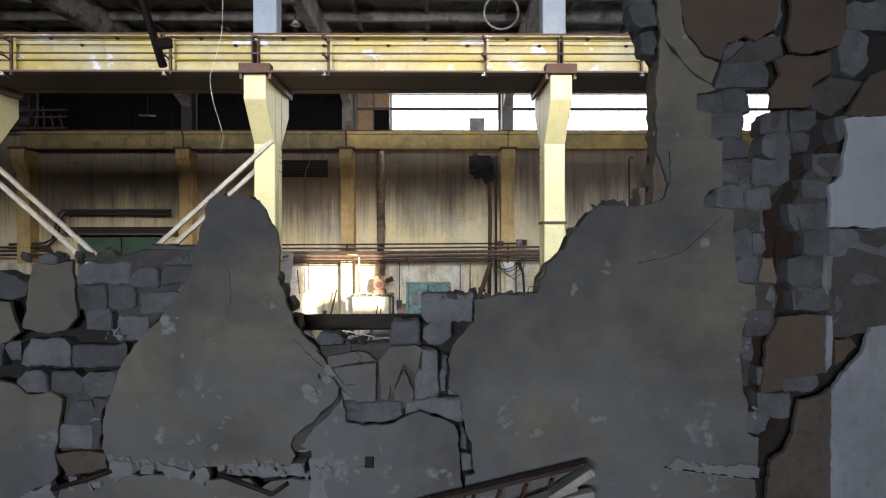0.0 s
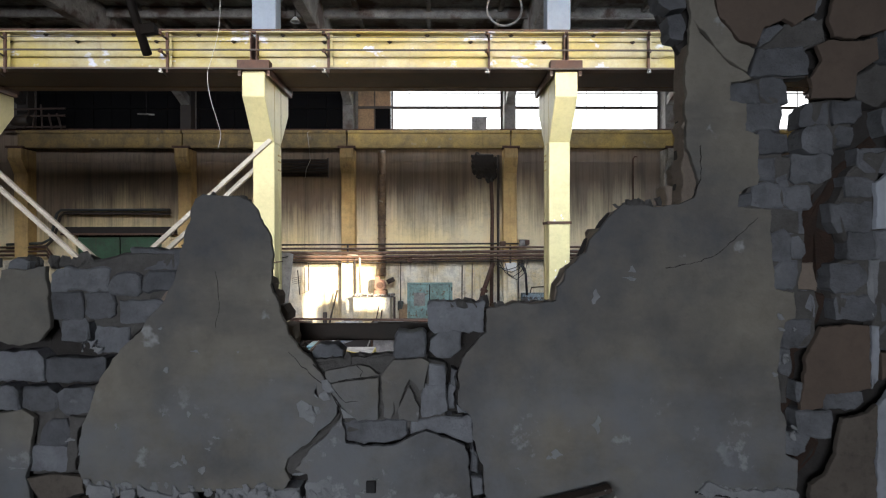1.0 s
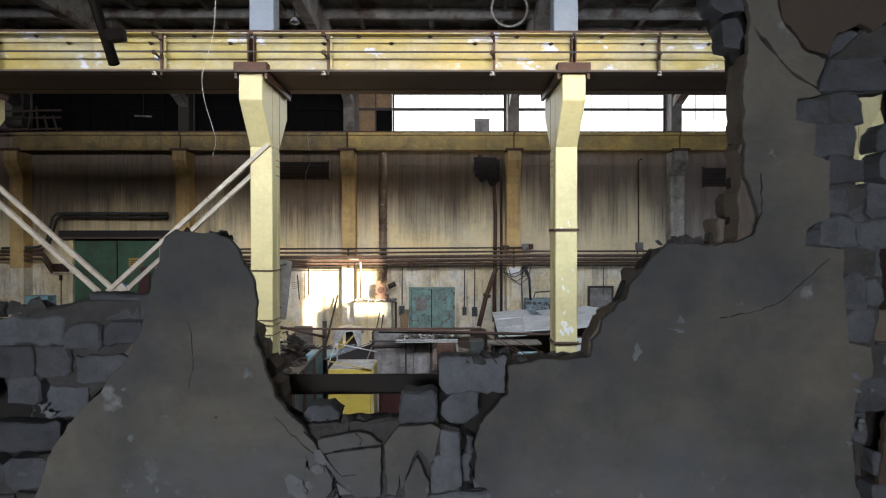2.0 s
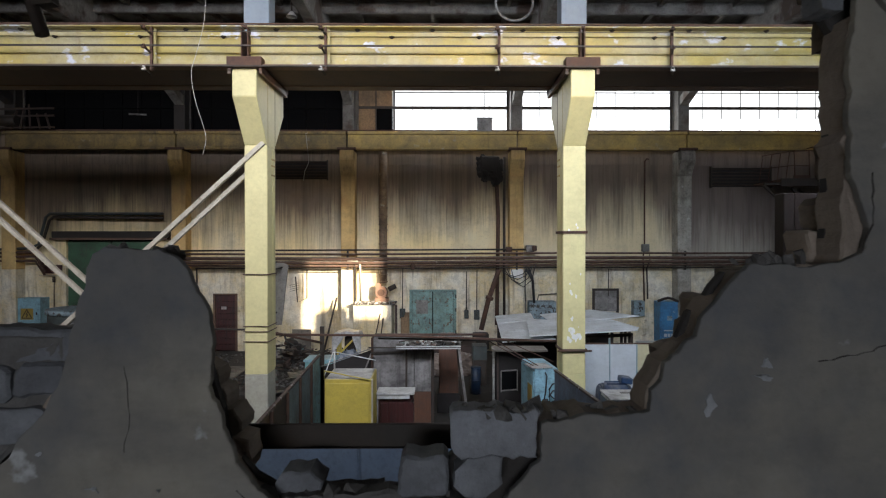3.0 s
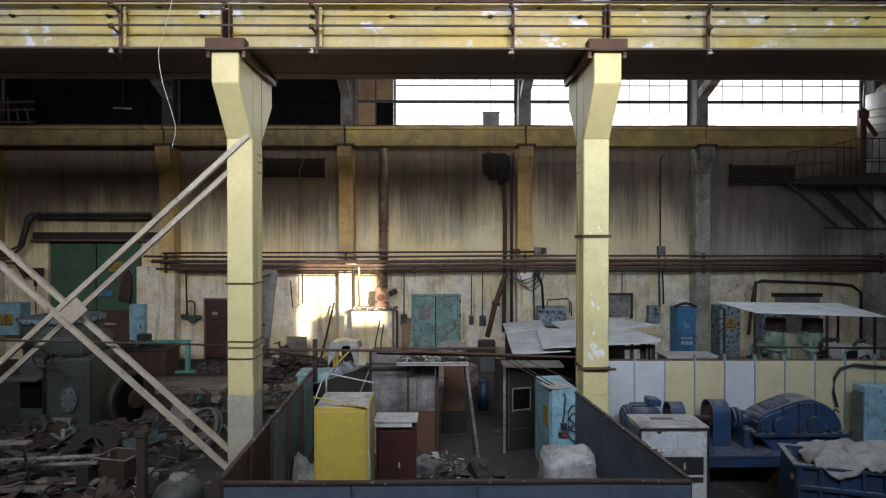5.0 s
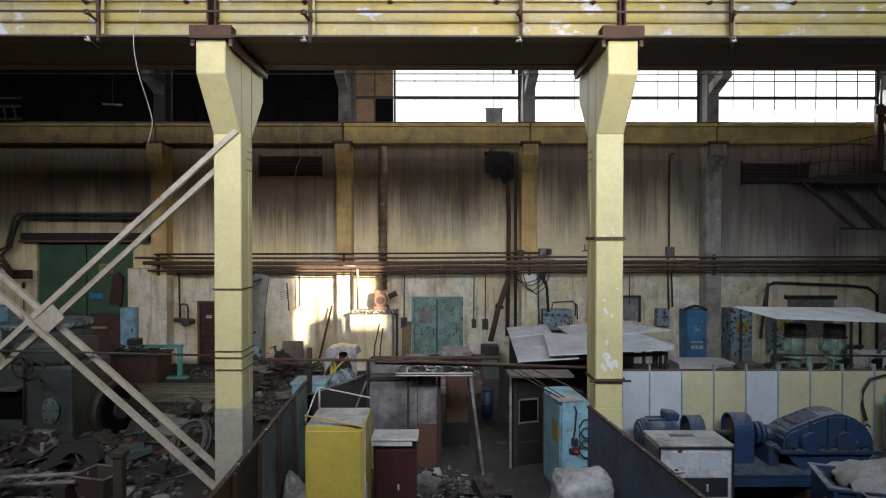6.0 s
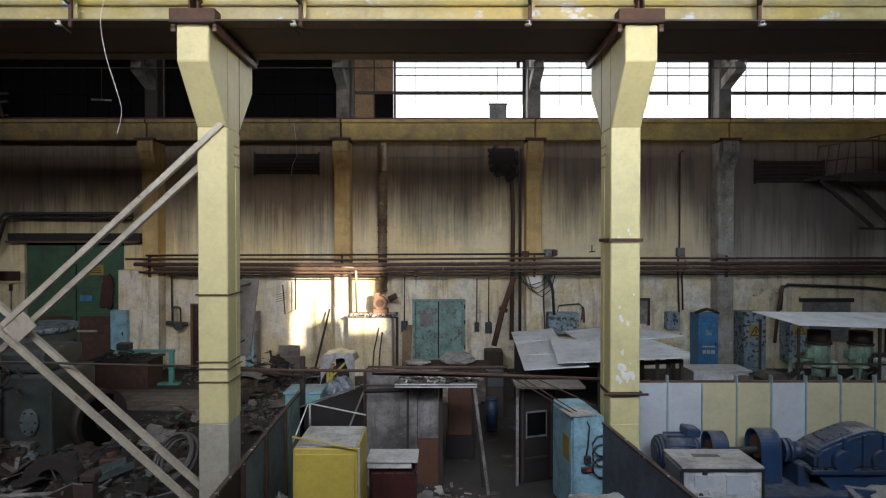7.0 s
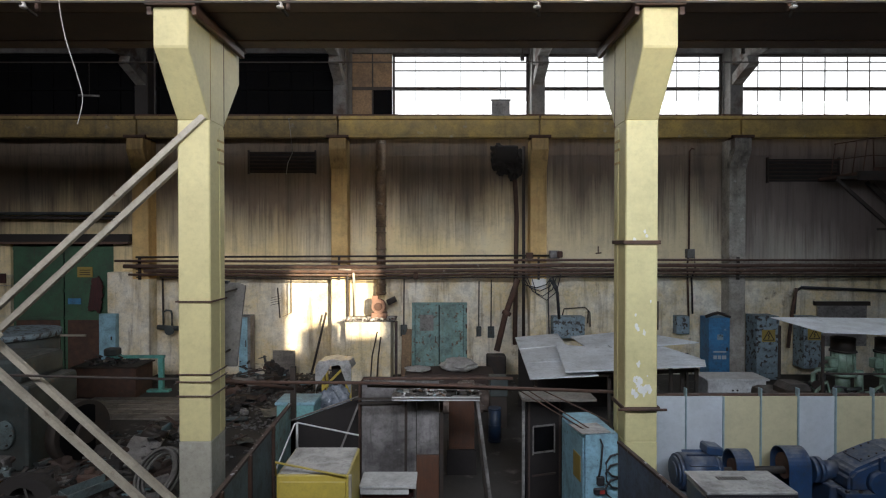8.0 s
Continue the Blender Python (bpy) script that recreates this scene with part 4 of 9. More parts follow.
block([(-0.02, 2.959), (0.229, 2.974), (0.234, 2.862), (0.189, 2.862), (0.112, 2.898), (0.041, 2.923), (-0.02, 2.898)])
block([(-0.518, 2.76), (-0.472, 2.786), (-0.452, 2.755), (-0.457, 2.725), (-0.513, 2.725)], mt=LIME)
block([(-0.829, 2.684), (-0.478, 2.679), (-0.472, 2.626), (-0.651, 2.618), (-0.829, 2.633)], mt=LIME)
block([(0.219, 2.837), (0.24, 2.847), (0.262, 2.786), (0.255, 2.735), (0.224, 2.745)])
block([(0.224, 2.72), (0.275, 2.715), (0.28, 2.644), (0.234, 2.638)])
block([(0.145, 3.172), (0.173, 3.157), (0.163, 3.091), (0.14, 3.101)])
block([(0.163, 3.015), (0.219, 2.984), (0.168, 2.984)])
block([(-0.442, 3.228), (-0.422, 3.259), (-0.345, 3.264), (-0.305, 3.233), (-0.32, 3.198), (-0.422, 3.188)], 2.6)
block([(-0.442, 3.203), (-0.142, 3.218), (-0.137, 3.188), (-0.345, 3.167)], 2.575, mt=MORTAR_GREY)
block([(0.128, 3.081), (0.163, 3.117), (0.161, 2.989), (0.133, 2.989)], 2.6)
plaster([(-0.371, 3.162), (-0.32, 3.178), (-0.228, 3.188), (-0.193, 3.178), (-0.15, 3.147), (-0.218, 3.137), (-0.32, 3.122), (-0.366, 3.117)], rough=0.004)
plaster([(-0.366, 3.109), (-0.32, 3.117), (-0.218, 3.129), (-0.152, 3.139), (-0.157, 2.969), (-0.239, 2.959), (-0.305, 3.015)], rough=0.004)
plaster([(-0.31, 3.015), (-0.239, 2.969), (-0.3, 2.969)], LIME, label='white lime smear', rough=0.004)
plaster([(-0.142, 3.142), (-0.122, 3.172), (-0.091, 3.208), (0.021, 3.216), (0.056, 3.198), (0.041, 3.142), (0.036, 3.091), (0.013, 3.081), (-0.025, 3.127), (-0.05, 3.081), (-0.081, 2.989), (-0.091, 3.04), (-0.101, 2.969), (-0.132, 2.974)], rough=0.004)
plaster([(-0.068, 2.964), (-0.073, 3.01), (-0.027, 3.101), (-0.01, 3.066), (0.013, 3.01), (0.008, 2.954)], rough=0.004)

# blocks along the tall cracked pier
for x0, z0, x1, z1 in ((1.292, 4.268, 1.427, 4.35), (1.435, 4.268, 1.549, 4.368), (1.364, 4.149, 1.516, 4.263), (1.419, 4.057, 1.536, 4.144), (1.409, 3.946, 1.496, 4.047), (1.503, 3.915, 1.552, 3.996), (1.554, 3.933, 1.72, 4.05), (1.333, 3.836, 1.394, 3.895), (1.399, 3.836, 1.526, 3.93), (1.536, 3.831, 1.648, 3.923), (1.473, 3.719, 1.618, 3.831), (1.603, 4.179, 1.725, 4.271)):
    block(rect(x0, z0, x1, z1))
for x0, z0, x1, z1 in ((1.732, 4.185, 1.847, 4.279), (1.608, 4.055, 1.735, 4.169), (1.742, 4.093, 1.826, 4.169), (1.842, 3.979, 1.976, 4.083), (1.791, 3.879, 1.913, 3.966), (1.73, 3.737, 1.928, 3.854), (1.796, 3.62, 1.91, 3.734), (1.475, 3.61, 1.564, 3.74), (1.559, 3.628, 1.618, 3.706), (1.486, 3.493, 1.592, 3.612), (1.575, 3.373, 1.664, 3.483), (1.526, 3.251, 1.648, 3.371)):
    block(rect(x0, z0, x1, z1))
for x0, z0, x1, z1 in ((1.506, 3.137, 1.562, 3.246), (1.516, 3.022, 1.547, 3.129), (1.725, 3.48, 1.875, 3.6), (1.755, 3.366, 1.918, 3.467), (1.928, 3.483, 2.477, 3.605), (1.941, 3.356, 2.111, 3.473), (1.918, 3.239, 2.02, 3.35), (1.592, 2.877, 1.732, 2.989), (1.692, 2.989, 1.87, 3.066), (1.913, 3.612, 2.477, 3.74), (1.575, 3.022, 1.61, 3.104)):
    block(rect(x0, z0, x1, z1))
block([(1.419, 4.485), (1.6, 4.502), (1.633, 4.444), (1.628, 4.383), (1.379, 4.373)])
block([(1.43, 4.556), (1.46, 4.586), (1.516, 4.604), (1.557, 4.586), (1.557, 4.51), (1.435, 4.5)])
block([(1.567, 4.515), (1.567, 4.556), (1.653, 4.627), (1.694, 4.602), (1.704, 4.525)])
block([(1.674, 4.642), (1.653, 4.642), (1.669, 4.769), (1.694, 4.82), (1.704, 4.719)])
block([(1.002, 4.749), (1.053, 4.769), (1.109, 4.749), (1.119, 4.668), (1.053, 4.647), (1.008, 4.678)])
block([(1.043, 4.632), (1.104, 4.642), (1.127, 4.581), (1.114, 4.53), (1.063, 4.541)])
block([(0.985, 4.871), (1.079, 4.886), (1.104, 4.769), (0.997, 4.759)])
block([(1.943, 4.632), (2.02, 4.647), (2.091, 4.612), (2.086, 4.49), (2.02, 4.419), (1.964, 4.449)])
block([(1.969, 4.652), (1.984, 4.759), (2.477, 4.82), (2.477, 4.632), (2.045, 4.642)])
block([(1.821, 4.383), (1.908, 4.434), (1.948, 4.424), (2.065, 4.408), (2.009, 4.322), (1.928, 4.251), (1.826, 4.281)], mt=MORTAR_GREY)
block([(1.536, 2.806), (1.536, 2.903), (1.587, 2.908), (1.643, 2.877), (1.628, 2.811), (1.587, 2.791)])
block([(1.933, 4.251), (2.02, 4.251), (1.994, 4.179), (1.954, 4.134), (1.933, 4.185)])
block([(1.608, 3.595), (1.689, 3.605), (1.699, 3.488), (1.613, 3.483)], 2.59, mt=BLOCK_BACK)
block([(1.892, 3.62), (1.923, 3.62), (1.928, 3.478), (1.898, 3.381), (1.882, 3.478)], mt=LIME)

# red-brown filling in the wide part of the crack
part("crack_filling", slab([(1.628, 3.93), (1.725, 3.951), (1.816, 4.027), (1.892, 4.103), (1.938, 4.139), (1.969, 4.103), (1.816, 3.976), (1.776, 3.874), (1.72, 3.849), (1.709, 3.742), (1.781, 3.722), (1.786, 3.61), (1.709, 3.564), (1.704, 3.483), (1.75, 3.467), (1.714, 3.356), (1.674, 3.244), (1.618, 3.213), (1.618, 3.117), (1.592, 2.989), (1.536, 2.9), (1.536, 3.142), (1.562, 3.244), (1.664, 3.269), (1.676, 3.473), (1.598, 3.498), (1.592, 3.62), (1.628, 3.727)], 2.612, 2.63, 0.012, 0.04, 0.01, 9, 0.03), MORTAR, bw, "crumbling red-brown filling")
part("crack_filling", slab([(1.542, 2.9), (1.643, 2.877), (1.72, 2.867), (1.735, 2.822), (1.669, 2.735), (1.623, 2.694), (1.623, 2.603), (1.592, 2.328), (1.536, 2.328), (1.552, 2.735)], 2.612, 2.63, 0.012, 0.04, 0.01, 9, 0.03), MORTAR, bw, "crumbling red-brown filling")

# blocks behind the plaster, bared at the torn edge of the breach
part("block_core", slab([(-0.961, 3.62), (-0.9, 3.823), (-0.869, 3.854), (-0.778, 3.854), (-0.737, 3.823), (-0.701, 3.778), (-0.671, 3.701), (-0.651, 3.615), (-0.656, 3.493), (-0.61, 3.396), (-0.589, 3.345), (-0.549, 3.295), (-0.493, 3.233), (-0.432, 3.183), (-0.396, 3.142), (-0.422, 2.939), (-0.574, 2.735), (-1.083, 2.735), (-1.286, 2.786), (-1.337, 2.989), (-1.286, 3.117), (-1.108, 3.345)], 2.556, 2.664, 0.012, 0.03, 0.006, 10, 0.01), BLOCK_BACK, bw)
part("block_core", slab([(0.295, 3.295), (0.295, 3.406), (0.412, 3.437), (0.57, 3.447), (0.59, 3.508), (0.621, 3.574), (0.713, 3.645), (0.733, 3.712), (0.83, 3.818), (0.977, 3.834), (1.104, 3.839), (1.114, 4.083), (1.114, 4.388), (1.13, 4.515), (1.17, 4.541), (1.333, 4.388), (1.297, 4.159), (1.384, 3.93), (1.308, 3.823), (1.435, 3.701), (1.46, 3.345), (1.46, 2.379), (0.341, 2.379), (0.316, 2.735), (0.265, 2.989), (0.204, 3.142)], 2.556, 2.664, 0.012, 0.03, 0.006, 10, 0.01), BLOCK_BACK, bw)

# the plaster that still clings
plaster([(-0.9, 3.874), (-0.869, 3.887), (-0.727, 3.884), (-0.681, 3.859), (-0.64, 3.813), (-0.595, 3.732), (-0.582, 3.645), (-0.589, 3.574), (-0.595, 3.518), (-0.559, 3.427), (-0.539, 3.376), (-0.523, 3.315), (-0.483, 3.264), (-0.432, 3.213), (-0.386, 3.157), (-0.366, 3.111), (-0.32, 3.03), (-0.325, 2.984), (-0.376, 2.933), (-0.432, 2.877), (-0.523, 2.806), (-0.539, 2.76), (-0.518, 2.72), (-0.544, 2.679), (-0.727, 2.679), (-0.829, 2.679), (-0.981, 2.659), (-1.134, 2.654), (-1.246, 2.654), (-1.347, 2.669), (-1.378, 2.76), (-1.38, 2.857), (-1.363, 2.949), (-1.332, 3.015), (-1.307, 3.111), (-1.235, 3.218), (-1.118, 3.345), (-1.037, 3.447), (-0.986, 3.534), (-0.961, 3.651)])
plaster([(-1.703, 3.498), (-1.688, 3.584), (-1.591, 3.584), (-1.515, 3.595), (-1.5, 3.498), (-1.49, 3.345), (-1.535, 3.295), (-1.617, 3.269), (-1.729, 3.3), (-1.713, 3.422)])
plaster([(-2.354, 3.422), (-1.846, 3.422), (-1.79, 3.414), (-1.769, 3.345), (-1.739, 3.279), (-1.79, 3.233), (-1.846, 3.228), (-2.354, 3.233)])
plaster([(-2.354, 3.081), (-1.846, 3.066), (-1.759, 3.04), (-1.713, 2.997), (-1.612, 3.01), (-1.556, 2.979), (-1.576, 2.857), (-1.591, 2.735), (-1.576, 2.638), (-1.607, 2.608), (-1.693, 2.572), (-1.846, 2.481), (-2.354, 2.481)])
plaster([(-1.591, 2.73), (-1.515, 2.743), (-1.368, 2.735), (-1.357, 2.664), (-1.541, 2.633)], PLASTER_BROWN_PALE, label='dark crumbling undercoat')
plaster([(-1.418, 2.984), (-1.347, 2.974), (-1.383, 2.918), (-1.388, 2.76), (-1.429, 2.75), (-1.429, 2.852), (-1.413, 2.923)], MORTAR_GREY, label='crumbling grey undercoat')
plaster([(-1.571, 2.567), (-1.464, 2.603), (-1.337, 2.638), (-1.134, 2.638), (-0.981, 2.628), (-0.9, 2.613), (-0.829, 2.618), (-0.727, 2.613), (-0.676, 2.567), (-0.625, 2.608), (-0.498, 2.613), (-0.439, 2.608), (-0.432, 2.328), (-1.591, 2.328)])
plaster([(-0.305, 2.974), (-0.289, 2.867), (-0.218, 2.849), (-0.091, 2.855), (-0.025, 2.888), (0.041, 2.916), (0.117, 2.888), (0.204, 2.855), (0.214, 2.811), (0.219, 2.735), (0.229, 2.633), (0.245, 2.328), (-0.427, 2.328), (-0.429, 2.613), (-0.45, 2.623), (-0.45, 2.735), (-0.498, 2.76), (-0.442, 2.832), (-0.376, 2.898), (-0.33, 2.939)])
plaster([(0.285, 3.32), (0.29, 3.417), (0.341, 3.427), (0.412, 3.442), (0.494, 3.437), (0.575, 3.452), (0.58, 3.508), (0.611, 3.534), (0.616, 3.584), (0.707, 3.651), (0.723, 3.712), (0.819, 3.823), (0.855, 3.846), (0.977, 3.839), (1.079, 3.844), (1.145, 3.874), (1.17, 3.93), (1.114, 4.088), (1.109, 4.388), (1.125, 4.525), (1.135, 4.617), (1.18, 4.541), (1.277, 4.439), (1.384, 4.363), (1.297, 4.347), (1.292, 4.271), (1.364, 4.261), (1.358, 4.149), (1.414, 4.134), (1.409, 3.93), (1.333, 3.895), (1.328, 3.839), (1.394, 3.829), (1.47, 3.823), (1.465, 3.752), (1.475, 3.61), (1.486, 3.498), (1.567, 3.483), (1.567, 3.376), (1.521, 3.356), (1.501, 3.244), (1.496, 3.142), (1.511, 3.015), (1.531, 2.933), (1.531, 2.811), (1.582, 2.786), (1.572, 2.679), (1.552, 2.328), (0.25, 2.328), (0.25, 2.628), (0.285, 2.633), (0.27, 2.76), (0.24, 2.883), (0.219, 2.979), (0.179, 3.015), (0.173, 3.142), (0.189, 3.213)])
plaster([(1.13, 4.617), (1.119, 4.719), (1.104, 4.998), (1.206, 4.998), (1.216, 4.744), (1.247, 4.612), (1.328, 4.515), (1.399, 4.485), (1.364, 4.388), (1.277, 4.449), (1.186, 4.551)], PLASTER)
plaster([(1.214, 4.998), (1.221, 4.744), (1.247, 4.617), (1.333, 4.52), (1.409, 4.495), (1.43, 4.566), (1.516, 4.609), (1.562, 4.581), (1.643, 4.632), (1.674, 4.795), (1.684, 4.998)], PLASTER_BROWN, label='brown painted plaster')
plaster([(1.714, 4.998), (1.969, 4.998), (1.974, 4.658), (1.943, 4.566), (1.872, 4.546), (1.816, 4.528), (1.72, 4.536), (1.704, 4.602), (1.72, 4.719)], PLASTER_BROWN, label='brown painted plaster')
plaster([(1.653, 4.5), (1.72, 4.52), (1.816, 4.518), (1.903, 4.536), (1.913, 4.444), (1.821, 4.388), (1.811, 4.286), (1.714, 4.286), (1.628, 4.281), (1.633, 4.363), (1.674, 4.434)], PLASTER_BROWN, label='brown painted plaster')
plaster([(2.086, 4.434), (2.477, 4.536), (2.477, 4.246), (2.02, 4.246), (1.969, 4.251), (2.009, 4.312)], PLASTER_BROWN, label='brown painted plaster')
plaster([(2.025, 4.246), (2.477, 4.251), (2.477, 3.742), (1.898, 3.742), (1.903, 3.93), (1.954, 3.976), (1.989, 4.169), (1.969, 4.23)], PLASTER_SKY, label='pale blue limewashed plaster')
plaster([(1.679, 3.34), (1.877, 3.345), (1.882, 3.081), (1.816, 3.071), (1.694, 3.061), (1.684, 3.0), (1.592, 2.994), (1.613, 3.213)], PLASTER_BROWN, label='brown painted plaster')
plaster([(1.885, 3.345), (1.915, 3.34), (1.918, 3.239), (1.913, 3.117), (1.887, 3.081)], PLASTER_BLUE, label='pale plaster edge', rough=0.004)
plaster([(1.745, 2.867), (1.765, 2.959), (1.872, 2.979), (1.908, 3.015), (1.903, 2.328), (1.603, 2.328), (1.633, 2.684), (1.694, 2.725), (1.74, 2.811)], PLASTER_BROWN_PALE, label='worn brown plaster')
plaster([(1.913, 3.005), (1.969, 3.081), (2.055, 3.172), (2.091, 3.295), (2.477, 3.35), (2.477, 2.328), (1.91, 2.328)], PLASTER_BLUE, label='pale blue limewashed plaster')
plaster([(1.923, 3.233), (1.999, 3.233), (2.025, 3.203), (1.969, 3.142), (1.933, 3.117)], PLASTER_BROWN, label='brown painted plaster', rough=0.006)

# lime ridges and smears
plaster([(-1.347, 2.684), (-1.327, 2.705), (-1.246, 2.694), (-1.235, 2.654), (-1.302, 2.618), (-1.347, 2.628)], LIME, proud=0.014, label='crumbling white lime ridge', rough=0.012)
plaster([(-1.205, 2.684), (-1.154, 2.689), (-1.149, 2.649), (-1.2, 2.649)], LIME, proud=0.014, label='crumbling white lime ridge', rough=0.012)
plaster([(-1.129, 2.674), (-1.057, 2.679), (-0.968, 2.664), (-0.981, 2.608), (-1.083, 2.618)], LIME, proud=0.014, label='crumbling white lime ridge', rough=0.012)
plaster([(-0.966, 2.674), (-0.925, 2.679), (-0.89, 2.633), (-0.925, 2.582), (-0.971, 2.613)], LIME, proud=0.014, label='crumbling white lime ridge', rough=0.012)
plaster([(1.145, 2.659), (1.191, 2.694), (1.308, 2.674), (1.46, 2.669), (1.572, 2.664), (1.577, 2.608), (1.435, 2.618), (1.216, 2.644)], LIME, proud=0.014, label='crumbling white lime ridge', rough=0.012)
plaster([(-1.744, 2.527), (-1.693, 2.577), (-1.602, 2.608), (-1.591, 2.532), (-1.617, 2.43), (-1.769, 2.404)], LIME, proud=0.014, label='crumbling white lime ridge', rough=0.012)
plaster([(-0.452, 2.705), (-0.356, 2.72), (-0.34, 2.659), (-0.381, 2.582), (-0.371, 2.455), (-0.452, 2.455)], LIME, proud=0.002, label='white lime smear', rough=0.014)
plaster([(-0.32, 2.674), (-0.279, 2.684), (-0.269, 2.654), (-0.31, 2.649)], LIME, proud=0.002, label='white lime smear', rough=0.014)
plaster([(-0.254, 2.72), (-0.233, 2.725), (-0.233, 2.699), (-0.254, 2.699)], LIME, proud=0.002, label='white lime smear', rough=0.014)
plaster([(-0.472, 3.04), (-0.432, 3.03), (-0.406, 2.974), (-0.417, 2.933), (-0.457, 2.974), (-0.483, 3.01)], LIME, proud=0.002, label='white lime smear', rough=0.014)
plaster([(-0.417, 3.117), (-0.396, 3.091), (-0.401, 3.05), (-0.422, 3.066)], LIME, proud=0.002, label='white lime smear', rough=0.014)


def crack(points, w=0.005):
    """A hairline crack: thin dark strips on the plaster stand in for its shaded gap."""
    bm = bmesh.new()
    for (xa, za), (xb, zb) in zip(points, points[1:]):
        n = max(2, int(math.hypot(xb - xa, zb - za) / 0.02))
        last = None
        for i in range(n + 1):
            x, z = xa + (xb - xa) * i / n, za + (zb - za) * i / n
            if 0 < i < n:
                x, z = x + rnd.uniform(-1, 1) * 0.004, z + rnd.uniform(-1, 1) * 0.004
            if last:
                add_bar(bm, (last[0], 2.5275, last[1]), (x, 2.5275, z), w * rnd.uniform(0.4, 1.2), 0.002, (0, -1, 0))
            last = (x, z)
    part("crack", bm, SOOT_AND_SHADE, bw)


crack([(1.409, 3.79), (1.323, 3.714), (1.231, 3.635), (1.13, 3.6), (1.028, 3.584)], 0.003)
crack([(1.17, 4.088), (1.173, 3.951), (1.145, 3.879)], 0.004)
crack([(-0.422, 3.193), (-0.381, 3.152), (-0.361, 3.117)], 0.006)
crack([(-0.361, 3.111), (-0.335, 3.05), (-0.31, 3.005)], 0.004)
crack([(-0.35, 3.104), (-0.33, 3.081), (-0.289, 3.035), (-0.239, 3.04)], 0.003)
crack([(-0.32, 3.122), (-0.218, 3.137)], 0.003)
crack([(-0.244, 3.188), (-0.218, 3.162), (-0.228, 3.142)], 0.003)
crack([(-0.523, 3.244), (-0.422, 3.142), (-0.381, 3.111)], 0.003)
crack([(-0.818, 3.574), (-0.803, 3.447), (-0.818, 3.345)], 0.002)


def flake(x, z, w, h, mt, seed):
    pts = [(x + w * math.cos(a) * (0.6 + 0.4 * math.sin(3 * a + seed)), z + h * math.sin(a) * (0.7 + 0.3 * math.cos(2 * a + seed * 2))) for a in [2 * math.pi * k / 12 for k in range(12)]]
    part("lime_flake", slab(pts, 2.5245, 2.53, 0.007, 0.012, 0.001, seed), mt, bw)


for k, (x, z, w, h) in enumerate(((-1.322, 3.279, 0.023, 0.036), (-1.302, 3.254, 0.025, 0.015), (-1.357, 3.269, 0.013, 0.025), (-1.373, 2.837, 0.01, 0.031), (-0.9, 3.249, 0.025, 0.01), (-1.019, 3.172, 0.01, 0.01), (-1.042, 3.34, 0.008, 0.008), (-0.93, 2.989, 0.008, 0.015), (-1.032, 2.989, 0.01, 0.008), (-0.981, 2.786, 0.031, 0.02), (-0.951, 2.806, 0.015, 0.023), (-0.849, 2.847, 0.018, 0.01), (-0.874, 2.76, 0.015, 0.023), (-0.818, 2.893, 0.02, 0.008), (-1.223, 2.939, 0.013, 0.015), (-1.413, 2.888, 0.025, 0.01))):
    flake(x, z, w, h, LIME, k)
for k, (x, z, w, h) in enumerate(((-1.632, 2.773, 0.046, 0.01), (0.738, 3.467, 0.023, 0.036), (0.888, 3.579, 0.018, 0.031), (0.88, 3.544, 0.036, 0.013), (-0.218, 2.669, 0.023, 0.013), (-0.167, 2.72, 0.02, 0.008), (-0.6, 2.669, 0.025, 0.008), (0.575, 2.816, 0.031, 0.02), (0.545, 2.806, 0.013, 0.013), (0.418, 2.76, 0.015, 0.008), (0.748, 2.939, 0.025, 0.041), (-0.727, 3.244, 0.008, 0.008), (1.481, 3.142, 0.015, 0.013), (1.562, 3.33, 0.013, 0.01))):
    flake(x, z, w, h, LIME, k + 20)


# the rear skin of the wall: rough brown bricks standing proud of the torn plaster at the breach

for x0, z0, x1, z1 in ((0.858, 3.742, 0.982, 3.825), (0.771, 3.678, 0.911, 3.737), (0.746, 3.603, 0.841, 3.695), (0.718, 3.54, 0.827, 3.603), (0.678, 3.495, 0.771, 3.603), (0.616, 3.397, 0.729, 3.487), (0.463, 3.335, 0.673, 3.4), (0.337, 3.335, 0.456, 3.416), (0.175, 3.329, 0.33, 3.4), (-0.71, 3.484, -0.626, 3.554), (-0.738, 3.414, -0.603, 3.481), (-0.696, 3.335, -0.567, 3.419), (-0.752, 3.245, -0.612, 3.335), (-0.626, 3.245, -0.53, 3.329)):
    block(rect(x0, z0, x1, z1), 2.664, BLOCK_BACK, 0.012, 0.11)
for x0, z0, x1, z1 in ((1.185, 4.342, 1.302, 4.464), (1.200, 4.210, 1.363, 4.332), (1.185, 4.083, 1.312, 4.200), (1.170, 4.485, 1.287, 4.617), (1.124, 4.637, 1.261, 4.769)):
    block(rect(x0, z0, x1, z1), 2.664, BLOCK_BACK, 0.012, 0.11)
for x0, z0, x1, z1 in ((1.09, 3.85, 1.23, 3.93), (1.13, 3.94, 1.27, 4.03), (1.04, 3.79, 1.18, 3.845)):
    block(rect(x0, z0, x1, z1), 2.664, BLOCK_BACK, 0.012, 0.11)
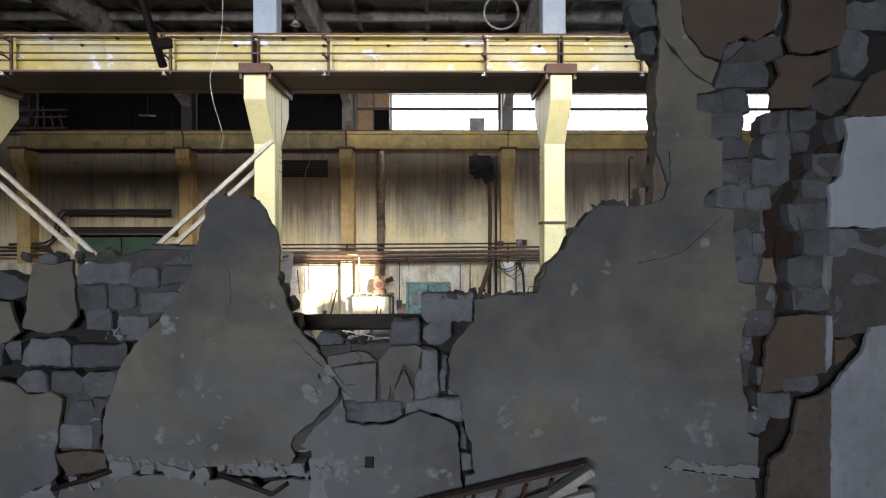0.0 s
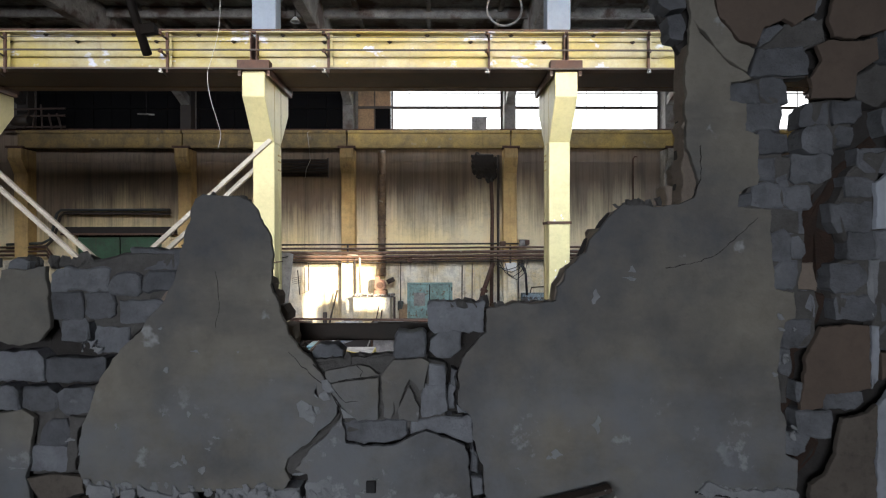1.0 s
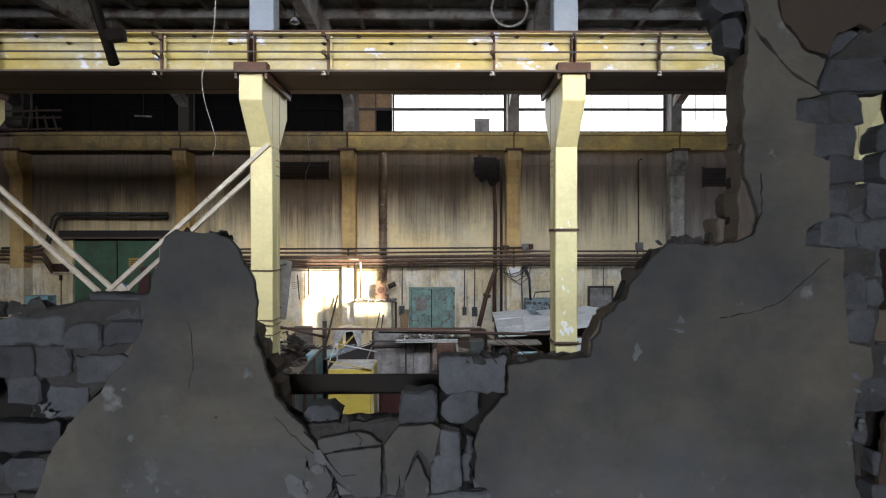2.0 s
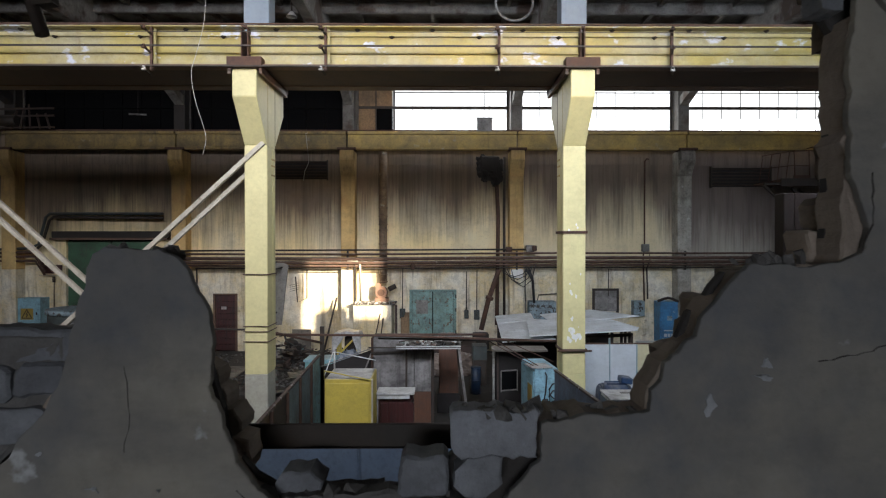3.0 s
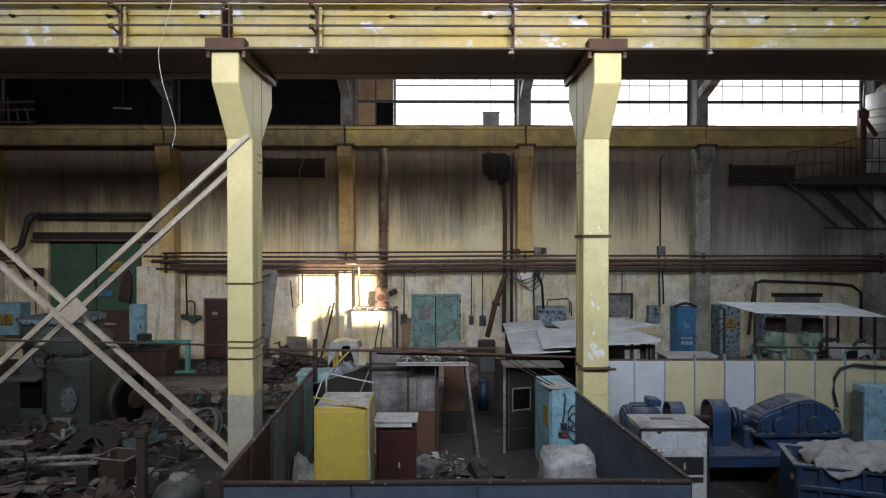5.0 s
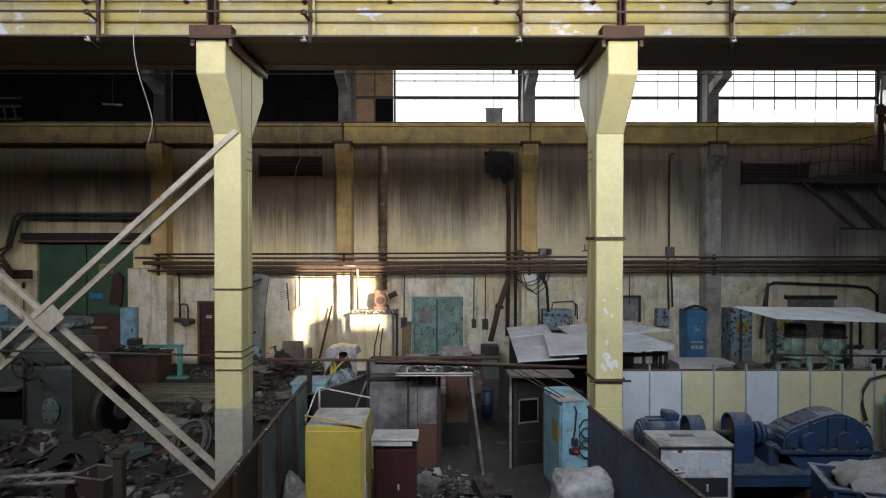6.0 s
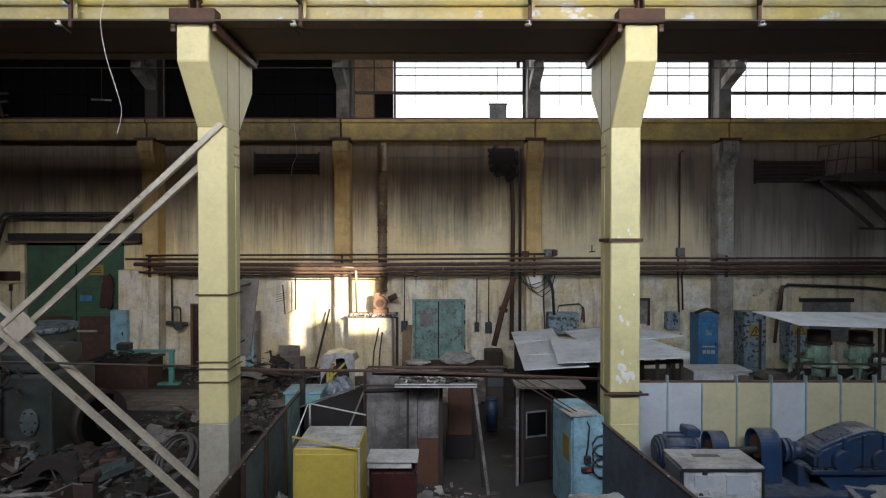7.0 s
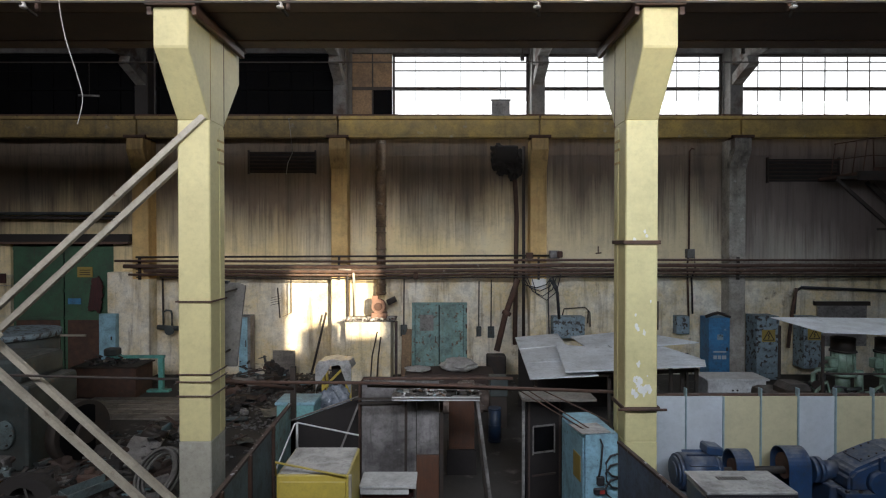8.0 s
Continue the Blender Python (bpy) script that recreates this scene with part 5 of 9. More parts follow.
part("rear_skin", slab([(-2.354, 3.447), (-1.464, 3.498), (-1.179, 3.562), (-1.083, 3.396), (-0.981, 3.625), (-0.854, 3.651), (-0.803, 3.447), (-0.752, 3.218), (-0.422, 3.117), (-0.091, 3.117), (0.265, 3.295), (0.596, 3.345), (0.774, 3.676), (0.875, 3.752), (1.18, 3.752), (1.231, 4.134), (1.206, 4.769), (1.18, 4.998), (1.501, 4.998), (1.501, 4.388), (1.501, 4.057), (1.587, 3.803), (1.592, 3.701), (1.549, 3.447), (1.549, 2.328), (-2.354, 2.328)], 2.672, 2.77, 0.02, 0.05, 0.012, 4, 0.02), BLOCK_BACK, bw, "rough brown rear skin of the wall")
part("rear_skin", slab([(1.643, 4.998), (2.477, 4.998), (2.477, 2.328), (1.575, 2.328), (1.575, 2.989), (1.613, 3.447), (1.676, 3.701), (1.702, 3.854), (1.776, 4.007), (1.776, 4.261), (1.776, 4.429)], 2.672, 2.77, 0.02, 0.05, 0.012, 6, 0.02), BLOCK_BACK, bw, "rough brown rear skin of the wall")


# ---- near columns and crane beams ----
def near_column(x):
    c = thing("crane_column", "yellow painted concrete column with a grey base, carrying crane beams", "column", "near columns", "structure")
    w = 0.215
    bm = box(x - w, x + w, 11.8, 12.3, 1.45, 5.75, 0.015)
    part("shaft", bm, YELLOW, c)
    part("base", box(x - w - 0.003, x + w + 0.003, 11.797, 12.303, 0.0, 1.46, 0.015), BARE if x < 0 else YELLOW, c, "bare grey base" if x < 0 else "")
    bm = bmesh.new()
    prof = [(11.8, 5.74), (11.17, 6.5), (11.17, 6.98), (12.93, 6.98), (12.93, 6.5), (12.3, 5.74)]
    va = [bm.verts.new((x - w, y, z)) for y, z in prof]
    vb = [bm.verts.new((x + w, y, z)) for y, z in prof]
    bm.faces.new(va)
    bm.faces.new(vb[::-1])
    for i in range(6):
        j = (i + 1) % 6
        bm.faces.new((va[j], va[i], vb[i], vb[j]))
    bmesh.ops.recalc_face_normals(bm, faces=bm.faces)
    bmesh.ops.bevel(bm, geom=list(bm.edges), offset=0.015, segments=1, affect="EDGES")
    part("corbel", bm, YELLOW, c)
    part("upper_shaft", box(x - 0.24, x + 0.24, 11.85, 12.25, 6.97, 9.5, 0.015), PALE, c, "pale blue upper shaft")
    part("cap_plate", box(x - 0.305, x + 0.305, 11.15, 11.6, 7.0, 7.19, 0.004), RUST, c)
    part("cap_plate", box(x - 0.305, x + 0.305, 12.5, 12.96, 6.98, 7.1, 0.004), RUST, c)
    for z in ((4.12, 1.9) if x > 0 else (3.33,)):
        bm = bmesh.new()
        t = 0.02
        for p, q in (((x - w - t, 11.78), (x + w + t, 11.78)), ((x + w + t, 11.78), (x + w + t, 12.32)), ((x + w + t, 12.32), (x - w - t, 12.32)), ((x - w - t, 12.32), (x - w - t, 11.78))):
            add_bar(bm, (*p, z), (*q, z), 0.02, 0.05 if x > 0 else 0.02)
        part("clamp_band", bm, RUST, c)
    if x < 0:
        for z in (2.36, 2.26, 2.07):
            bm = bmesh.new()
            for p, q in (((x - w - 0.02, 11.78), (x + w + 0.02, 11.78)), ((x + w + 0.02, 11.78), (x + w + 0.02, 12.32))):
                add_bar(bm, (*p, z), (*q, z), 0.02, 0.013)
            part("clamp_band", bm, PIPE_RUST, c)
    else:
        part("clamp_bolt", tube([(x - 0.32, 11.74, 1.9), (x + 0.32, 11.74, 1.9)], 0.018, 6), RUST, c)
    for s in (-1, 1):
        part("seat_angle", box(x + s * 0.275 - 0.03, x + s * 0.275 + 0.03, 11.2, 12.9, 6.9, 7.03, 0.004), BROWN_PAINT, c, "rusty brown seat angle")
    s = 1 if x < 0 else -1
    part("side_seam", box(min(x + s * w, x + s * (w + 0.004)), max(x + s * w, x + s * (w + 0.004)), 11.83, 11.842, 5.7, 6.95), OLD_YELLOW, c)
    part("side_seam", box(min(x + s * w, x + s * (w + 0.004)), max(x + s * w, x + s * (w + 0.004)), 12.3, 12.315, 5.74, 6.93), RUST, c)
    part("side_rib", box(min(x + s * w, x + s * (w + 0.012)), max(x + s * w, x + s * (w + 0.012)), 12.12, 12.28, 1.5, 5.7, 0.004), YELLOW, c)
    for z in (5.2, 5.38, 5.5):
        part("side_strap", box(min(x + s * w, x + s * (w + 0.016)), max(x + s * w, x + s * (w + 0.016)), 12.06, 12.27, z, z + 0.03), OLD_YELLOW, c)
    return c

COLS = [-15.4, -9.4, -3.4, 2.56, 8.55, 14.55]
for x in COLS:
    near_column(x)

# paint chipped off one column
chips = random.Random(3)
for k in range(26):
    cx, cz = 2.56 + chips.uniform(-0.13, 0.13), chips.choice((2.08, 2.12, 2.15, 2.2, 2.3, 2.5, 2.62, 2.9, 3.05, 3.2, 3.3, 4.2)) + chips.uniform(-0.07, 0.07)
    r = chips.uniform(0.01, 0.034) * (1.7 if cz < 2.3 else 1.0)
    pts = [(cx + r * chips.uniform(0.45, 1.1) * math.cos(a), cz + 1.5 * r * chips.uniform(0.45, 1.2) * math.sin(a)) for a in [2 * math.pi * i / 10 for i in range(10)]]
    tagged(part("paint_chip", slab(pts, 11.7985 - 0.0004 * k, 11.8015, 0.002, 0.01, 0.0005, k), CHIP_WHITE), "white undercoat showing where yellow paint flaked off", "paint", "chipped paint", "structure")

def crane_beam(yc, front):
    b = thing("crane_beam", "yellow steel crane beam with conductor bars on porcelain insulators" if front < 0 else "brown steel crane beam", "beam", "near crane beams", "structure")
    main = GIRDER if front < 0 else BROWN_PAINT
    for x in COLS[:-1]:
        xa, xb = x + 0.045, x + 5.935
        part("web", box(xa, xb, yc - 0.012, yc + 0.012, 7.075, 7.72), main, b)
        for z in (7.61, 7.30):
            part("stiffener", box(xa, xb, yc - 0.055, yc - 0.013, z - 0.012, z + 0.012, 0.003), main, b)
        part("top_flange", box(xa, xb, yc - 0.18, yc + 0.18, 7.722, 7.745, 0.004), main, b)
        part("bottom_flange", box(xa, xb, yc - 0.15, yc + 0.15, 7.05, 7.073, 0.004), BROWN_PAINT, b, "brown painted flange")
        for xx in (xa, xb):
            part("end_plate", box(xx - 0.012, xx + 0.012, yc - 0.15, yc + 0.15, 7.08, 7.715), RUST, b, "rusty end plate")
        if front < 0:
            for k in range(8):
                xx = x + 0.5 + k * 0.72 + 0.1 * math.sin(k * 5 + x)
                bm = bmesh.new()
                bmesh.ops.create_cone(bm, cap_ends=True, segments=4, radius1=0.012, radius2=0.06, depth=0.04, matrix=pose(xx, yc - 0.05, 7.575 if k % 2 else 7.7))
                part("gusset", bm, DARK_STEEL, b)
    part("rail", box(COLS[0], COLS[-1], yc - 0.035, yc + 0.035, 7.747, 7.81, 0.01), RUST, b)
    if front < 0:
        for k in range(28):
            x = COLS[0] + 0.4 + k * 1.08
            part("rail_clip", box(x - 0.05, x + 0.05, yc - 0.17, yc - 0.05, 7.747, 7.77, 0.005), RUST, b)
    return b

nb = crane_beam(11.37, -1)
crane_beam(12.73, 1)
part("soffit_plate", box(COLS[0], COLS[-1], 11.56, 12.55, 7.06, 7.085), SOFFIT_BROWN, nb, "dark brown walkway plate")
part("toe_board", box(COLS[0], COLS[-1], 11.175, 11.19, 7.755, 7.78), RUST, nb)
# conductor bars
for z, r, y in ((7.345, 0.014, 11.06), (6.99, 0.012, 11.05)):
    part("conductor_bar", bar((COLS[0], y, z), (COLS[-1], y, z), r * 2, r * 2), DARK_STEEL, nb)
part("conductor_bar", bar((COLS[0], 11.1, 7.6), (COLS[-1], 11.1, 7.6), 0.012, 0.012), DARK_STEEL, nb)
for i in range(10):
    x = -14.22 + i * 3.065 - 0.02
    if abs(min((x - c for c in COLS), key=abs)) < 0.3:
        continue
    h = part("insulator_hanger", box(x - 0.022, x + 0.022, 11.2, 11.24, 6.95, 7.72), RUST, nb)
    part("hanger_plate", box(x + 0.03, x + 0.07, 11.25, 11.26, 7.1, 7.7), GIRDER, h)
    for z in (7.64, 7.31, 6.93):
        part("arm", bar((x, 11.2, z - 0.05), (x - 0.07, 11.0, z + 0.03), 0.035, 0.02), DARK_STEEL, h)
        bm = bmesh.new()
        bmesh.ops.create_cone(bm, cap_ends=True, segments=10, radius1=0.034, radius2=0.026, depth=0.07, matrix=Matrix.Translation((x - 0.05, 11.05, z + 0.02)))
        bmesh.ops.create_cone(bm, cap_ends=True, segments=10, radius1=0.045, radius2=0.045, depth=0.016, matrix=Matrix.Translation((x - 0.05, 11.05, z + 0.0)))
        part("insulator", bm, PORCELAIN if z < 7 else RUST, h, "white porcelain insulator" if z < 7 else "rust-stained insulator")

# cross brace between two columns
cb = thing("cross_brace", "pale painted steel cross brace of double angles", "brace", kind="structure")
part("diagonal", add_angle(bmesh.new(), (-3.25, 11.75, 5.79), (-9.31, 11.75, 0.246), 0.078), BRACE, cb)
part("diagonal", add_angle(bmesh.new(), (-3.5, 11.95, 5.345), (-9.5, 11.95, -0.15), 0.078), BRACE, cb)
part("diagonal", add_angle(bmesh.new(), (-3.45, 11.9, 0.32), (-9.5, 11.9, 5.8), 0.074, flip=-1), BRACE, cb)
part("diagonal", add_angle(bmesh.new(), (-3.375, 11.66, 0.087), (-9.29, 11.66, 5.446), 0.074, flip=-1), BRACE, cb)
part("gusset_plate", bar((-6.34, 11.72, 2.68), (-5.98, 11.72, 3.0), 0.28, 0.02, (0, -1, 0)), BRACE, cb)

# ---- services on the far wall ----
pr = thing("pipe_run", "rusty service pipes on brackets along the far wall", "pipes")
for z, y, r, xa in ((3.66, 21.42, 0.03, -9.3), (3.55, 21.36, 0.036, -9.9), (3.39, 21.3, 0.062, -9.6), (3.255, 21.3, 0.058, -9.0), (3.14, 21.38, 0.034, -9.5), (3.04, 21.46, 0.024, -8.6)):
    part("pipe", tube([(xa, y, z), (-3.0, y, z - 0.02), (3.0, y, z + 0.03), (3.0 if z > 3.6 else X1, y, z + 0.03)] if z < 3.6 else [(xa, y, z), (3.1, y, z + 0.05)], r), PIPE_RUST if r > 0.033 else DARK_STEEL, pr)
for x in PIL:
    if x > -10:
        part("bracket", box(x - 0.03, x + 0.03, 21.42, 21.5, 2.98, 3.66), DARK_STEEL, pr)
        for z in (3.06, 3.2, 3.3, 3.46):
            part("bracket_arm", box(x - 0.02, x + 0.02, 21.28, 21.42, z - 0.012, z + 0.012), DARK_STEEL, pr)
part("down_pipe", tube([(-3.2, 21.3, 3.3), (-2.85, 21.3, 3.28), (-2.75, 21.3, 3.2), (-2.73, 21.3, 1.9)], 0.045), BRACE, pr)
part("down_pipe", tube([(-2.95, 21.38, 3.2), (-2.92, 21.38, 0.4)], 0.035), DARK_STEEL, pr)
for i, (x, z) in enumerate(((-0.9, 3.1), (3.4, 3.75))):
    part("valve", box(x - 0.08, x + 0.08, 21.25, 21.4, z - 0.1, z + 0.1, 0.03), RUST, pr)

wl = thing("loose_cables", "slack black cables looped round the pilaster under the pipes", "cable")
for dx, dz, sag in ((0.0, 0.0, 0.35), (0.08, 0.05, 0.5), (-0.1, -0.03, 0.25), (0.2, 0.1, 0.62)):
    part("cable_loop", tube([(2.35 + dx, 21.32, 3.0 + dz), (2.5 + dx, 21.3, 3.0 - sag * 0.7), (2.8 + dx, 21.28, 3.0 - sag), (3.1 + dx, 21.3, 3.0 - sag * 0.6), (3.25 + dx, 21.36, 3.1 + dz)], 0.016, 6), RUBBER, wl)
part("cable_drop", tube([(3.2, 21.4, 3.05), (3.35, 21.4, 2.7), (3.38, 21.45, 2.2), (3.4, 21.5, 1.85)], 0.024, 6), RUBBER, wl)
part("cable_drop", tube([(3.12, 21.5, 3.0), (3.1, 21.55, 2.4), (3.14, 21.6, 1.2)], 0.02, 6), RUBBER, wl)
part("cable_box", box(3.12, 3.42, 21.4, 21.6, 3.62, 3.86, 0.02), SHEET_GREY, wl)
part("cable_box", box(2.4, 2.62, 21.36, 21.5, 3.62, 3.8, 0.02), RUST, wl)
part("lime_patch", sheet([(2.56, 2.72), (3.02, 2.68), (3.03, 3.0), (2.9, 3.02), (2.6, 2.98)], 21.492, 21.4995, 0.02, 0.04, 3), CHIP_WHITE, wl)
hk = thing("hook_bracket", "small rusty hook on the sooty wall", "hook")
part("stem", bar((4.72, 21.98, 3.98), (4.72, 21.98, 3.78), 0.03, 0.03), RUST, hk)
part("hook_arm", bar((4.64, 21.97, 3.76), (4.82, 21.97, 3.78), 0.03, 0.04), RUST, hk)
rs_ = thing("red_wall_sign", "dark red sign board on the wall beside the gate", "sign")
part("board", box(-14.3, -13.62, 21.92, 21.98, 2.84, 3.14, 0.006), MAROON, rs_)
part("shelf_rail", bar((-14.4, 21.9, 2.77), (-13.4, 21.9, 2.77), 0.03, 0.025), BRACE, rs_)
part("bell", tube([(-13.9, 21.93, 2.72), (-13.9, 21.93, 2.52)], 0.05, 8), DARK_STEEL, rs_)
part("cable", tube([(-13.9, 21.95, 2.55), (-13.92, 21.96, 1.2)], 0.015, 6), DARK_STEEL, rs_)

lp = thing("gate_pipes", "dark green pipes bent over the gate lintel", "pipes")
for dx, dz, mt in ((0, 0, MACHINE), (0.12, -0.12, DARK_STEEL)):
    part("pipe", tube([(-15.8, 21.6, 3.7 + dz), (-14.5 + dx, 21.6, 3.75 + dz), (-14.2 + dx, 21.6, 3.9), (-13.95 + dx, 21.6, 4.85 + dz), (-13.8 + dx, 21.6, 4.98 + dz), (-9.8, 21.6, 4.98 + dz * 1.3)], 0.05), mt, lp)
for z in (3.45, 3.6, 3.3):
    part("pipe", tube([(-16.5, 21.55, z), (-14.3, 21.55, z), (-14.0, 21.6, z - 0.5)], 0.04), RUST, lp)

duct = thing("extract_duct", "stained sheet metal duct running down the wall", "duct")
part("duct_pipe", tube([(-1.98, 21.75, 7.2), (-1.98, 21.75, 4.6)], 0.15, 12), DUCT_BROWN, duct)
part("duct_pipe", tube([(-1.98, 21.75, 4.6), (-1.98, 21.75, 2.5)], 0.14, 12), DUCT_BROWN, duct)
for z in (2.55, 2.8, 3.05, 3.35, 3.9, 4.4, 4.6, 4.9, 5.2, 6.3):
    part("duct_collar", tube([(-1.98, 21.75, z - 0.02), (-1.98, 21.75, z + 0.02)], 0.165, 12), DUCT_BROWN, duct)
fan = thing("extract_fan", "orange primed centrifugal fan on the shed roof", "fan")
part("volute", tube([(-2.0, 21.2, 2.2), (-2.0, 21.45, 2.2)], 0.21, 20), CASTIRON, fan)
part("foot", box(-2.22, -1.76, 21.15, 21.55, 1.83, 2.02, 0.02), CASTIRON, fan)
part("motor", tube([(-1.75, 21.35, 2.3), (-1.5, 21.35, 2.42)], 0.09, 12), DARK_STEEL, fan)
part("inlet_ring", tube([(-2.0, 21.15, 2.2), (-2.0, 21.2, 2.2)], 0.12, 16), RUST, fan)
part("outlet", box(-2.2, -2.02, 21.22, 21.42, 2.28, 2.52, 0.01), CASTIRON, fan)

shed = thing("whitewashed_shed", "whitewashed block shed with crumbs on its flat roof", "shed")
part("front_wall", box(-2.95, -1.62, 20.95, 21.05, 0, 1.78, 0.01), DADO, shed)
part("side_wall", box(-1.72, -1.62, 21.05, 21.98, 0, 1.78), DADO, shed)
part("side_wall", box(-2.95, -2.85, 21.05, 21.48, 0, 1.78), DADO, shed)
part("roof", box(-3.0, -1.5, 20.9, 21.98, 1.78, 1.83, 0.01), CONCRETE, shed)
part("door_edge", box(-1.5, -1.42, 20.95, 21.0, 0, 1.8), TAR_BROWN, shed, "dark brown door edge")
bm = bmesh.new()
for i in range(60):
    x, y, s = random.uniform(-2.95, -1.55), random.uniform(20.92, 21.4), random.uniform(0.02, 0.07)
    add_box(bm, -s, s, -s, s, -s * 0.4, s * 0.4, 0, pose(x, y, 1.83 + s * 0.35, random.uniform(-20, 20), random.uniform(-20, 20), random.uniform(0, 90)))
tagged(part("roof_crumbs", bm, DUST), "broken plaster crumbs lying on the shed roof", "rubble", kind="stuff")

# doors of the far wall
d = thing("door_1", "closed dark brown plank door in the whitewashed wall", "door", kind="structure")
for i in range(9):
    part("plank", box(-8.1, -7.38, 22.05, 22.09, 0.02 + i * 0.224, 0.236 + i * 0.224, 0.008), MAROON, d)
bm = box(-8.18, -8.1, 21.98, 22.12, 0, 2.1)
add_box(bm, -7.38, -7.3, 21.98, 22.12, 0, 2.1)
add_box(bm, -8.1, -7.38, 21.98, 22.12, 2.04, 2.1)
part("door_frame", bm, BROWN_PAINT, d)
part("backing", box(-8.1, -7.38, 22.1, 22.3, 0.0, 2.05), BLACK, d)
part("sign_plate", box(-7.9, -7.72, 22.03, 22.05, 1.52, 1.62), WHITE_STEEL, d)
part("sign_writing", box(-7.87, -7.75, 22.025, 22.03, 1.56, 1.58), RED, d)

part("door_backing", box(-0.98, 0.58, 22.12, 22.2, 0.0, 2.24), BLACK, nw)
d = thing("door_2", "peeling teal double steel door", "door", kind="structure")
for x0, x1, mt in ((-0.95, -0.22, TEAL), (-0.19, 0.55, TEAL)):
    lf = part("leaf", box(x0, x1, 22.04, 22.08, 0.03, 2.16, 0.008), mt, d)
    part("stiffener", box(x0 + 0.02, x1 - 0.02, 22.02, 22.041, 1.05, 1.1), mt, lf)
    part("handle", bar((x1 - 0.1, 22.02, 1.0), (x1 - 0.1, 22.02, 1.18), 0.02, 0.02), RUST, lf)
part("repair_patch", box(-0.8, -0.38, 22.03, 22.04, 1.35, 1.85), SHEET_GREY, d, "grey patch plate")
bm = box(-1.05, -0.96, 21.97, 22.12, 0, 2.24)
add_box(bm, 0.56, 0.66, 21.97, 22.12, 0, 2.24)
add_box(bm, -0.96, 0.56, 21.97, 22.12, 2.17, 2.24)
part("door_frame", bm, TEAL, d)
for z in (0.7, 1.5, 2.0):
    part("hinge", tube([(0.64, 21.95, z - 0.06), (0.64, 21.95, z + 0.06)], 0.02), DARK_STEEL, d)

g = thing("gate", "tall dark green two-leaf steel gate with rusty lower panels", "gate", kind="structure")
for x0, x1 in ((-13.48, -11.92), (-11.88, -10.32)):
    lf = part("leaf", box(x0, x1, 22.08, 22.12, 0.02, 4.0, 0.01), GREEN, g)
    for z in (0.06, 1.75, 2.6, 3.92):
        part("rail", box(x0 + 0.01, x1 - 0.01, 22.05, 22.081, z - 0.05, z + 0.05), GREEN, lf)
    part("kick_panel", box(x0 + 0.1, x1 - 0.1, 22.06, 22.081, 0.12, 1.68), RUST, lf, "rust-brown lower panel")
part("backing", box(-13.5, -10.3, 22.13, 22.3, 0.0, 4.05), BLACK, g)
part("lock_bar", box(-12.3, -11.2, 22.0, 22.05, 1.18, 1.24), BRACE, g)
part("notice", box(-11.45, -10.98, 22.03, 22.045, 3.02, 3.34), SIGN_YELLOW, g, "faded yellow notice")
for z in (3.24, 3.17, 3.1):
    part("notice_line", box(-11.38, -11.05, 22.025, 22.03, z - 0.012, z + 0.012), DARK_STEEL, g)
part("blue_sticker", box(-11.75, -11.35, 22.03, 22.045, 2.18, 2.36), BLUE_CAB, g)
jk = thing("hanging_cloth", "dark maroon rag hanging beside the gate", "cloth")
bm = sheet([(-10.95, 3.0), (-10.72, 3.05), (-10.62, 2.8), (-10.64, 2.2), (-10.72, 1.9), (-10.86, 2.02), (-11.08, 1.98), (-11.02, 2.4)], 21.93, 21.98, 0.03, 0.06, 4)
part("rag", bm, MAROON, jk)
part("hook", bar((-10.8, 21.96, 3.0), (-10.8, 22.05, 3.06), 0.02, 0.02), DARK_STEEL, jk)
part("lintel", box(-13.9, -9.7, 21.8, 22.0, 4.12, 4.36, 0.02), SOOT_AND_SHADE, nw)
part("lintel_shelf", box(-13.9, -9.7, 21.7, 22.0, 4.05, 4.12), BROWN_PAINT, nw)
part("gate_pier", box(-10.28, -9.46, 21.6, 22.0, 0, 3.2, 0.02), DADO, nw)

